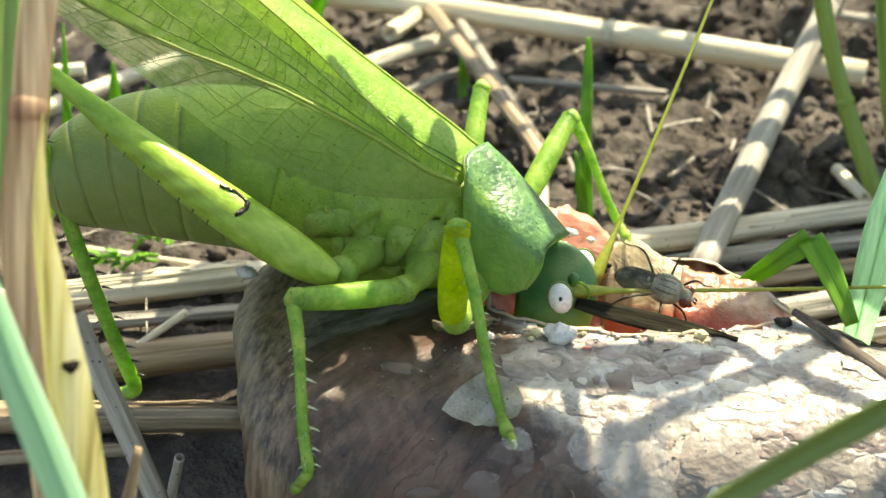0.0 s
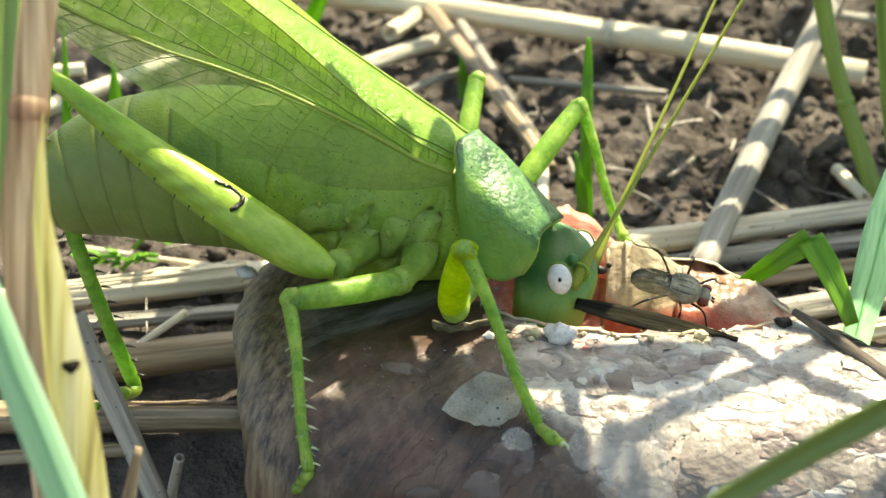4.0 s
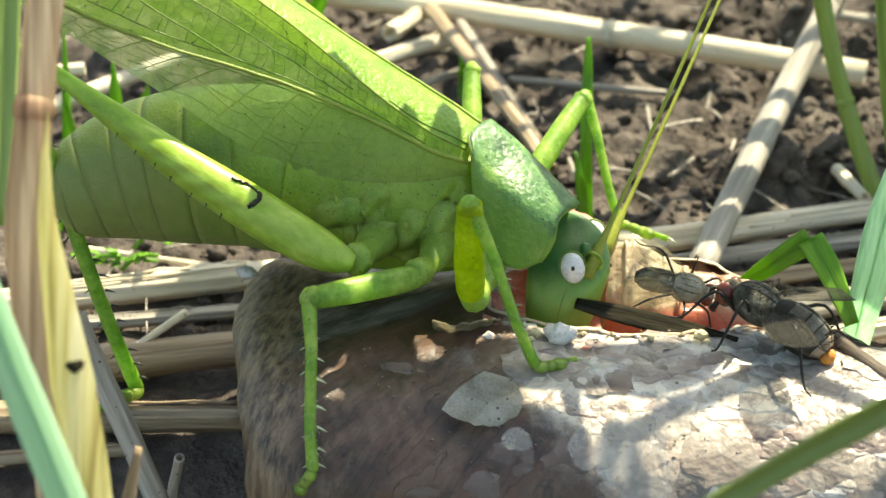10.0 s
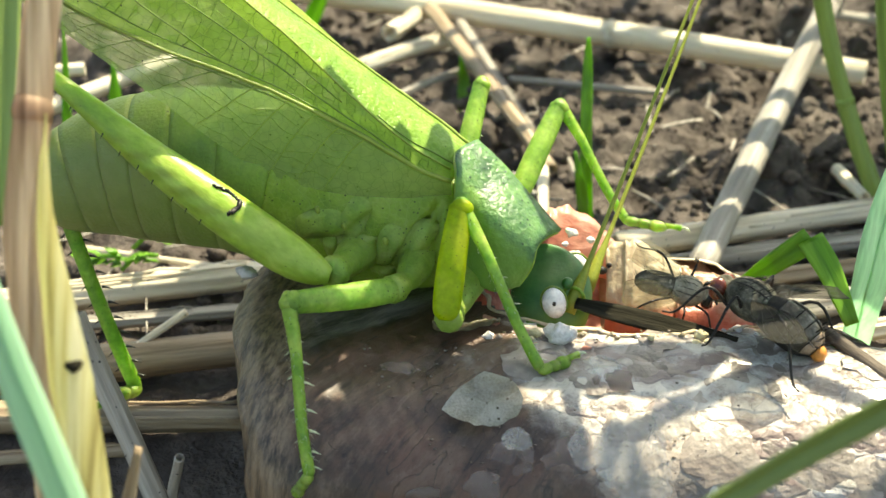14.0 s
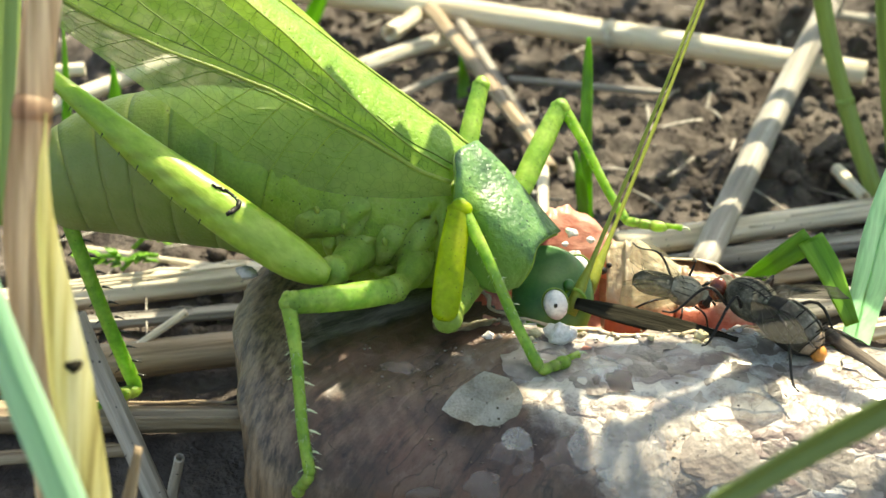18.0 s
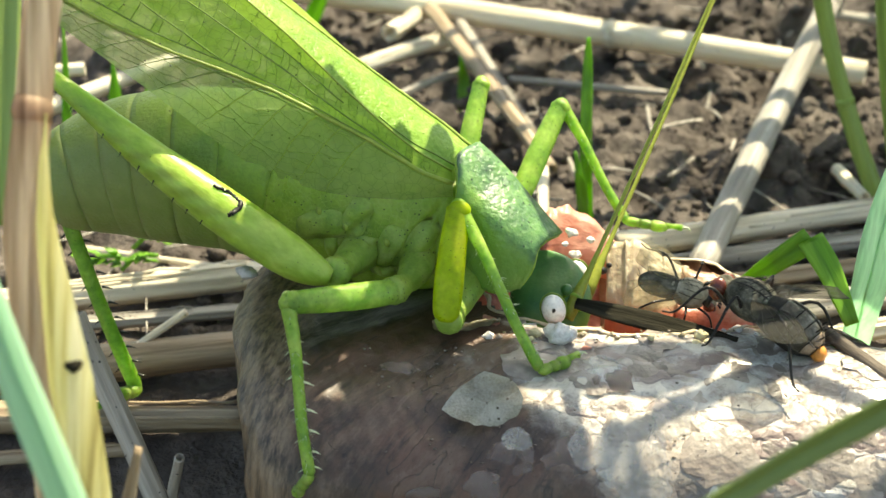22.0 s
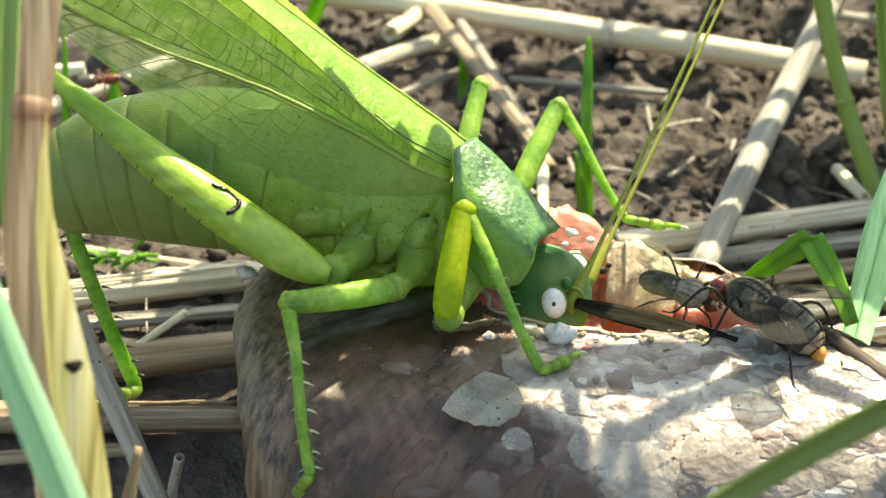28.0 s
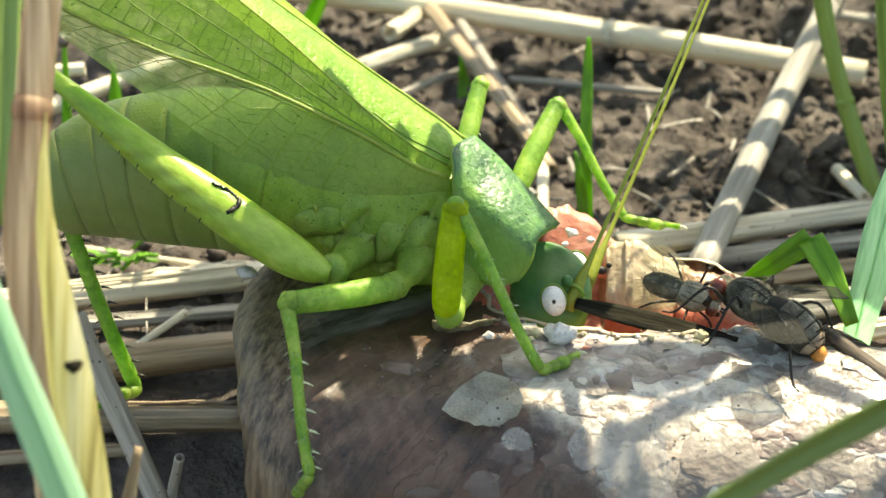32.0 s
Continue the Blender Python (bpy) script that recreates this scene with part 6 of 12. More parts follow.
def leg(thigh_len, shin_len, foot_len, thigh, shin, poses, spines, dark=False, big=False, tone=LEG):
    """Thigh, shin and foot, each along its own x axis, joined end to end."""
    k = [0, 0.04, 0.12, 0.3, 0.5, 0.7, 0.85, 0.94, 0.98, 1.0]
    wide = [0.45, 0.8, 0.97, 1.03, 1.0, 0.95, 0.88, 0.84, 0.86, 0.62] if not big else [0.30, 0.58, 0.79, 0.83, 0.67, 0.43, 0.25, 0.235, 0.25, 0.18]
    sag = [0.15, 0.30, 0.42, 0.46, 0.42, 0.22, 0.06, 0.06, 0.06, 0.06] if big else [0.07 * math.sin(math.pi * x) for x in k]
    f = spline([(x * thigh_len, 0, z * thigh, w * thigh) for x, z, w in zip(k, sag, wide)], 3)
    femur = local("thigh", tube([p[:3] for p in f], [p[3] for p in f], 20, LAT, 0.8), THIGH if big else tone, cricket, poses[0])
    if not big:
        for y in (-1, 1):
            local("knee_lobe", ball((thigh_len * 0.975, y * thigh * 0.42, -0.1), (thigh * 0.55, 0, 0.05), (0, thigh * 0.32, 0), (0, 0, thigh * 0.78), 14, 10), tone, femur)
    wide = [0.75, 1.05, 1.0, 0.85, 0.8, 0.8, 0.8, 0.85, 0.8, 0.5]
    f = spline([(x * shin_len, 0, 0.25 * shin * math.sin(math.pi * x * 2), w * shin) for x, w in zip(k, wide)], 3)
    tibia = local("shin", tube([p[:3] for p in f], [p[3] for p in f], 12), LEG, cricket, poses[1])
    tibia_knee = ball((0, 0, 0), (shin * 1.25, 0, 0), (0, shin * 1.15, 0), (0, 0, shin * 1.25), 12, 8)
    local("knee", tibia_knee, LEG, tibia, None)
    pieces = [ball((foot_len * (0.02 + 0.22 * i) + foot_len * 0.1, 0, -0.05), (foot_len * 0.20, 0, 0), (0, shin * (1.05 + 0.2 * (i == 2)), 0), (0, 0, shin * (0.85 + 0.15 * (i == 2))), 12, 8) for i in range(3)]
    pieces.append(tube([(foot_len * 0.66, 0, 0.05), (foot_len * 0.85, 0, 0.12), (foot_len, 0, 0.1)], [shin * 0.55, shin * 0.45, shin * 0.55], 10))
    tarsus = local("foot", join(*pieces), LEG, cricket, poses[2])
    for s in (-1, 1):
        local("claw", tube(spline([(foot_len, 0, 0.1), (foot_len * 1.09, s * 0.16, 0.16), (foot_len * 1.15, s * 0.3, -0.02)], 3), [0.1, 0.1, 0.09, 0.08, 0.06, 0.04, 0.02], 7), SPINE, tarsus)
    for u, s, size in spines:
        lean = 0.55
        spine(tibia, (u * shin_len, 0, s * shin * 0.7), (lean, -0.15, s), size * (1.0 if big else 0.72), dark)
    if not big:
        hair = HAIR_GEO
        rng = random.Random(int(shin_len * 10))
        coats = []
        for k in range(70):
            x, a = rng.uniform(0.05, 0.97) * shin_len, rng.uniform(0, 6.28)
            ca, sa = math.cos(a), math.sin(a)
            coats.append(([(x + p[0] * 0.6, ca * (shin * 0.72 + p[0] * 0.8) - sa * p[1], sa * (shin * 0.72 + p[0] * 0.8) + ca * p[1]) for p in hair[0]], hair[1]))
        local("hairs", join(*coats), SPINE, tibia, None, "fine pale hairs")
    return {"femur": femur, "tibia": tibia, "tarsus": tarsus}


EVEN = [(0.22, 1, 0.7), (0.34, 1, 1.1), (0.46, 1, 1.3), (0.62, 1, 1.2), (0.74, 1, 1.2), (0.86, 1, 1.0), (0.95, 1, 0.9), (0.28, -1, 0.6), (0.42, -1, 0.7), (0.6, -1, 0.7), (0.78, -1, 0.7), (0.95, -1, 0.7)] + [(0.14 + 0.075 * i, (-1) ** i, 0.28) for i in range(11)]
front_right = leg(7.2, 11.2, 2.7, 0.88, 0.42, (pose(0.00688, -0.00891, -0.00444, -79.0, -46.3, 77.7), pose(0.00795, -0.00405, 0.00076, -61.0, 40.7, -57.0), pose(0.01258, -0.01117, -0.00654, -34.1, -3.6, 27.0)), [(u, s, z * 0.55) for u, s, z in EVEN], tone=LEG_BACKLIT)
middle_right = leg(8.0, 9.9, 2.4, 0.80, 0.42, (pose(0.00405, -0.00714, -0.00337, -152.8, -14.3, -142.7), pose(-0.00212, -0.01184, -0.00139, -77.6, 57.1, -75.7), pose(-0.00079, -0.01705, -0.00970, -170.9, 59.4, 170.9)), EVEN)
front_left = leg(8.2, 9.6, 4.0, 0.80, 0.42, (pose(0.01195, 0.00542, -0.00361, -62.5, -33.1, 60.1), pose(0.01537, 0.01138, 0.00086, -52.5, 46.8, -45.4), pose(0.01998, 0.00670, -0.00613, -31.4, 2.7, -15.1)), [(u, s, z * 0.5) for u, s, z in EVEN], True)
middle_left = leg(8.6, 10.5, 2.6, 0.74, 0.4, (pose(0.00785, 0.00527, -0.00287, -76.7, -38.1, 75.6), pose(0.00953, 0.01183, 0.00243, -108.3, 58.9, -111.2), pose(0.00757, 0.00677, -0.00656, -164.3, 67.6, -176.3)), EVEN[:6])
HIND = [(0.1 + 0.045 * i, 1, 1.0) for i in range(20)] + [(0.12 + 0.05 * i, -1, 0.9) for i in range(17)]
hind_right = leg(26.0, 27.6, 4.2, 1.7, 0.64, (pose(0.00009, -0.00748, -0.00196, -143.4, -28.0, 157.7), pose(-0.02115, 0.00121, 0.01026, -13.1, 77.7, -6.4), pose(-0.01531, 0.00056, -0.01670, -147.9, -13.6, -126.3)), HIND, True, True)
leg(26.0, 27.0, 4.2, 2.0, 0.5, (pose(-0.00047, 0.00355, -0.00485, -144.9, -0.2, 145.4), pose(-0.02187, 0.01831, -0.00475, 167.1, 43.9, 127.1), pose(-0.03360, 0.03383, -0.02348, -139.3, -21.8, -101.5)), HIND, True, True)
# a dark scar on the near thigh, and black spinelets along its lower edge
scar = [(8.9, -0.84, -0.20), (8.3, -0.76, -0.30), (7.9, -0.66, -0.39), (7.4, -0.68, -0.37), (7.0, -0.76, -0.28), (6.75, -0.97, 0.0), (6.9, -1.11, 0.38), (7.05, -1.16, 0.70)]
local("scar", tube([p + np.array((0.13 * noise.noise(Vector((i * 0.9, 1, 0))), 0, 0.13 * noise.noise(Vector((i * 0.9, 5, 2))))) for i, p in enumerate(spline(scar, 4))], [0.08 + 0.09 * abs(noise.noise(Vector((k * 0.6, 3, 1)))) + 0.05 * (k > 16) for k in range(29)], 7, bumps=0.6), DARK, hind_right["femur"], None, "dark brown scar")
for u, y, z in ((0.79, -0.10, 0.72), (0.731, -0.09, 1.01), (0.627, -0.45, 1.20), (0.569, -0.40, 1.48), (0.512, -0.61, 1.52), (0.465, -0.56, 1.70), (0.404, -0.54, 1.86), (0.362, -0.56, 1.92), (0.319, -0.59, 1.98)):
    spine(hind_right["femur"], (26 * u, y, z - 0.08), (-0.3, -0.3, 1), 0.55, True)
# hips
for line, rad in ((((-4.78, 2.71, 15.52), (-5.68, 0.14, 15.87), (-6.35, -2.15, 16.31), (-6.83, -3.69, 16.84)), (1.3, 1.15, 1.0, 0.9)), (((-1.56, 2.62, 15.36), (-1.80, -0.14, 15.19), (-2.53, -2.29, 15.25), (-3.23, -3.78, 15.68)), (1.25, 1.05, 0.86, 0.80)),
                  (((2.45, 2.43, 15.04), (1.66, -0.55, 14.27), (0.77, -3.27, 13.96), (0.21, -4.96, 14.24)), (1.4, 1.0, 0.85, 0.8)), (((4.47, 6.17, 15.11), (4.94, 7.88, 15.07), (5.20, 9.16, 15.29)), (1.3, 1.2, 0.9)),
                  (((0.62, 6.36, 15.44), (0.94, 7.73, 15.81), (1.10, 9.01, 16.03)), (1.3, 1.2, 0.9)), (((-7.00, 4.72, 14.60), (-7.13, 6.22, 14.20), (-7.22, 7.29, 14.05)), (1.6, 1.5, 1.3))):
    r = [v[0] for v in spline([(x,) for x in rad], 6)]
    pinch = [1 + 0.10 * math.sin(9 * i / len(r)) - 0.20 * math.exp(-((i / len(r) - 0.62) / 0.07) ** 2) for i in range(len(r))]
    part("hip", tube(spline(line, 6), [a * b for a, b in zip(r[:-1] + [r[-1] * 0.8], pinch)], 30, bumps=0.10), PLATE, cricket)

# ---- flies ----


def fly(name, size, label, coat, tip, wings, tall=2.75, bristles=0, wing_wide=1.55):
    """A fly facing +x, standing on z = 0; size is its body length in millimetres, wings the splay, lift and length of each."""
    k = size / 7.5
    ob = thing(name, (0, 0, 0), label, "fly", "flies on the fish")
    S = lambda *v: tuple(x * k for x in v)
    th = part("thorax", ball(S(0.6, 0, 2.0), S(1.65, 0, 0.1), S(0, 1.38, 0), S(0, 0, 1.2), 28, 18), coat, ob, "grey striped thorax")
    for y in (-0.75, -0.28, 0.28, 0.75):
        line = []
        for i in range(9):
            u = -0.8 + 0.2 * i
            line.append(S(0.6 + 1.6 * u, y * math.sqrt(1 - u * u), 1.96 + 0.1 * u + 1.2 * math.sqrt(max(0, 1 - u * u)) * math.sqrt(1 - (y / 1.38) ** 2)))
        part("stripe", tube(line, [0.03 * k] + [(0.075 if tip else 0.05) * k] * 7 + [0.03 * k], 8), FLY_STRIPE, th, "dark stripe")
    part("shoulder_plate", ball(S(-1.0, 0, 2.35), S(0.55, 0, -0.1), S(0, 0.6, 0), S(0, 0, 0.4), 14, 8), coat, ob)
    hd = part("head", ball(S(2.45, 0, 1.85), S(0.62, 0, 0), S(0, 0.95, 0), S(0, 0, 0.85), 18, 12), coat, ob)
    for s in (-1, 1):
        part("eye", ball(S(2.52, s * 0.6, 1.95), S(0.52, 0, 0), S(0, 0.42, 0), S(0, 0, 0.7), 14, 10), FLY_EYE, hd, "brick-red eye")
        part("feeler", tube([S(3.2, s * 0.12, 1.9), S(3.45, s * 0.15, 1.7), S(3.5, s * 0.18, 1.45)], [0.1 * k, 0.12 * k, 0.05 * k], 6), DARK, hd)
    part("face", ball(S(2.95, 0, 1.75), S(0.22, 0, 0), S(0, 0.3, 0), S(0, 0, 0.6), 12, 8), EYE_PALE, hd, "silvery face")
    part("mouth", tube([S(2.9, 0, 1.2), S(3.0, 0, 0.8), S(3.1, 0, 0.45)], [0.22 * k, 0.18 * k, 0.26 * k], 8), DARK, hd)
    fat = 1.2 if tip else 1.0
    a = spline([S(-0.4, 0, 1.85, 0.85 * fat), S(-1.2, 0, 1.75, 1.05 * fat), S(-2.3, 0, 1.5, 1.08 * fat), S(-3.2, 0, 1.2, 0.90 * fat), S(-3.8, 0, 0.95, 0.45 * fat)], 6)
    ab = part("abdomen", tube([p[:3] for p in a], [p[3] * 0.97 for p in a], 24, LAT, 1.05), FLY_STRIPE if tip else FLY_GREY, ob, "silver-banded dark abdomen" if tip else "dark olive abdomen")
    if tip:
        part("tail", ball(S(-3.95, 0, 0.86), S(0.42, 0, -0.15), S(0, 0.50, 0), S(0.15, 0, 0.46), 18, 12), FLY_TIP, ab, "orange tail tip")
        for i0, i1, tone in ((6, 10.7, FLY_PALE), (11, 14.7, FLY_PALE), (15, 18.7, FLY_PALE), (19, 23.4, FLY_BROWN)):
            # each band in four plates, with a dark line down the middle and at the sides
            for a0, a1 in ((-1.9, -1.0), (-0.96, -0.06), (0.06, 0.96), (1.0, 1.9)):
                rows = []
                for i in np.linspace(i0, i1, 6):
                    q = a[int(i)] * (1 - i % 1) + a[int(i) + 1] * (i % 1)
                    c, r = q[:3], q[3] * 1.02
                    t = a[int(i) + 1][:3] - a[int(i)][:3]
                    rise = np.array((-t[2], 0, t[0])) / -np.linalg.norm(t)
                    rows.append([c + np.array((0, 1.05 * r * math.sin(w), 0)) + rise * r * math.cos(w) for w in [a0 + (a1 - a0) * q / 5 for q in range(6)]])
                part("band_plate", sheet(rows, 0.03 * k), tone, ab, "silvery plate" if tone is FLY_PALE else "shiny brown plate")
    rng = random.Random(int(size * 10))
    for i in range(bristles):
        u, v = rng.uniform(-0.9, 0.5), rng.uniform(-1.0, 1.0)
        on = np.array((0.6 + 1.5 * u, 1.2 * math.sin(v), 2.0 + 1.12 * math.cos(v) * math.sqrt(1 - u * u)))
        out = np.array((-0.55, 0.8 * math.sin(v), 0.7))
        part("bristle", tube([on * k, (on + out * 0.35) * k, (on + out * 0.75 + np.array((-0.15, 0, 0))) * k], [0.03 * k, 0.022 * k, 0.006 * k], 5), DARK, th)
    for i in range(bristles // 2):
        c = np.array(a[rng.randrange(14, 24)])
        v = rng.uniform(-1.3, 1.3)
        d = np.array((-0.6, math.sin(v), math.cos(v)))
        part("bristle", tube([c[:3] + d * c[3] * 0.85, c[:3] + d * (c[3] + 0.3 * k), c[:3] + d * (c[3] + 0.55 * k)], [0.028 * k, 0.02 * k, 0.006 * k], 5), DARK, ab)
    for s in (-1, 1):
        root = np.array((0.1, s * 0.95, tall - 0.15))
        splay, lift, wing_len = wings[0 if s < 0 else 1]
        way = np.array((-1.0, s * splay, lift))
        way /= np.linalg.norm(way)
        side = np.array((-way[1], way[0], 0.0)) * -s
        side[2] = -0.12

        def spot(u, v):
            w = wing_wide * (math.sin(math.pi * (0.05 + 0.86 * u)) ** 0.55) * (0.55 + 0.5 * u)
            return (root + way * wing_len * u + side * w * (v + 0.55 * u) + np.array((0, 0, 0.10 * math.sin(5 * u + v)))) * k

        wg = part("wing", membrane([[spot(i / 14, j / 4 - 1) for j in range(9)] for i in range(15)]), FLY_WING_SMOKY if tip else FLY_WING, ob, "clear smoky wing")
        for v0, v1, u1, r in ((-1, -1, 0.97, 0.03), (-0.8, -0.72, 0.98, 0.018), (-0.5, -0.25, 0.99, 0.014), (-0.3, 0.25, 0.97, 0.012), (0.1, 0.75, 0.8, 0.012)):
            part("wing_vein", tube([spot(u1 * i / 12, v0 + (v1 - v0) * i / 12) + np.array((0, 0, 0.02)) for i in range(13)], [r * k * (1 - 0.4 * i / 12) for i in range(13)], 5), DARK, wg)
        for x, fx, fy, kz in ((1.5, 4.0, 2.6, 2.2), (0.6, 0.9, 4.2, 2.8), (-0.4, -4.2, 3.8, 2.6)):
            pts = spline([S(x, s * 0.7, 1.3), S((x + fx) / 2, s * fy * 0.62, kz), S(fx * 0.95, s * fy * 0.9, 0.35), S(fx * 1.12, s * fy * 1.02, 0.06)], 5)
            lg = part("leg", tube(pts, [0.125 * k * (1 - 0.62 * i / 15) for i in range(16)], 7), DARK, ob)
            for i in range(3, 13):
                if bristles:
                    p, o = pts[i], np.array((rng.uniform(-0.3, 0.3), s * rng.uniform(0.1, 0.5), rng.uniform(-0.3, 0.4))) * k
                    part("bristle", tube([p, p + o * 0.6, p + o], [0.022 * k, 0.015 * k, 0.005 * k], 4), DARK, lg)
    return ob


small_fly = fly("small_fly", 5.6, "ochre-grey fly with clear wings resting on the torn fish", FLY_OCHRE, False, ((0.10, -0.10, 4.9), (0.10, -0.06, 4.9)), 2.75, 14, 1.75)
large_fly = fly("large_fly", 8.1, "dark grey flesh fly with an orange tail on the fish", FLY_GREY, True, ((1.1, 0.16, 4.9), (0.62, 0.04, 4.6)), 2.6, 40, 1.6)

# ---- ants ----


def ant(name, label, front, behind):
    ob = thing(name, (0, 0, 0), label, "ant")
    hd = part("head", ball((2.3, 0, 1.25), (0.75, 0, -0.1), (0, 0.62, 0), (0.05, 0, 0.52), 16, 10), behind, ob)
    part("thorax", ball((0.75, 0, 1.25), (0.95, 0, 0.1), (0, 0.5, 0), (0, 0, 0.5), 16, 10), front, ob)
    part("waist", ball((-0.35, 0, 1.1), (0.35, 0, 0), (0, 0.25, 0), (0, 0, 0.42), 12, 8), front, ob)
    part("abdomen", ball((-1.45, 0, 1.1), (1.02, 0, 0.05), (0, 0.72, 0), (0, 0, 0.70), 20, 12), behind, ob, "dark banded abdomen")
    for s in (-1, 1):
        part("eye", ball((2.45, s * 0.58, 1.4), (0.16, 0, 0), (0, 0.1, 0), (0, 0, 0.16), 8, 6), DARK, hd)
        part("jaw", tube([(2.95, s * 0.3, 1.1), (3.3, s * 0.3, 1.05), (3.45, s * 0.08, 1.05)], [0.16, 0.12, 0.04], 6), front, hd)
        part("feeler", tube(spline([(2.85, s * 0.35, 1.45), (3.5, s * 1.1, 1.9), (4.5, s * 1.0, 1.2)], 4), [0.1, 0.09, 0.08, 0.08, 0.08, 0.08, 0.08, 0.08, 0.07], 6), behind, hd)
        for x, fx, fy in ((1.2, 2.0, 1.4), (0.7, 0.3, 1.6), (0.3, -1.5, 1.5)):
            part("leg", tube(spline([(x, s * 0.3, 1.0), ((x + fx) / 2, s * fy * 0.55, 1.9), (fx * 0.9, s * fy * 0.85, 0.5), (fx * 1.15, s * fy * 1.1, 0.05)], 4), [0.10, 0.11, 0.11, 0.10, 0.09, 0.08, 0.07, 0.06, 0.055, 0.05, 0.05, 0.045, 0.04], 6), front, ob)
    return ob


red_ant = ant("red_ant", "reddish brown wood ant walking on the fish", ANT_RED, ANT_DARK)
dark_ant = ant("dark_ant", "dark reddish ant climbing among the straws", ANT_RED, ANT_DARK)


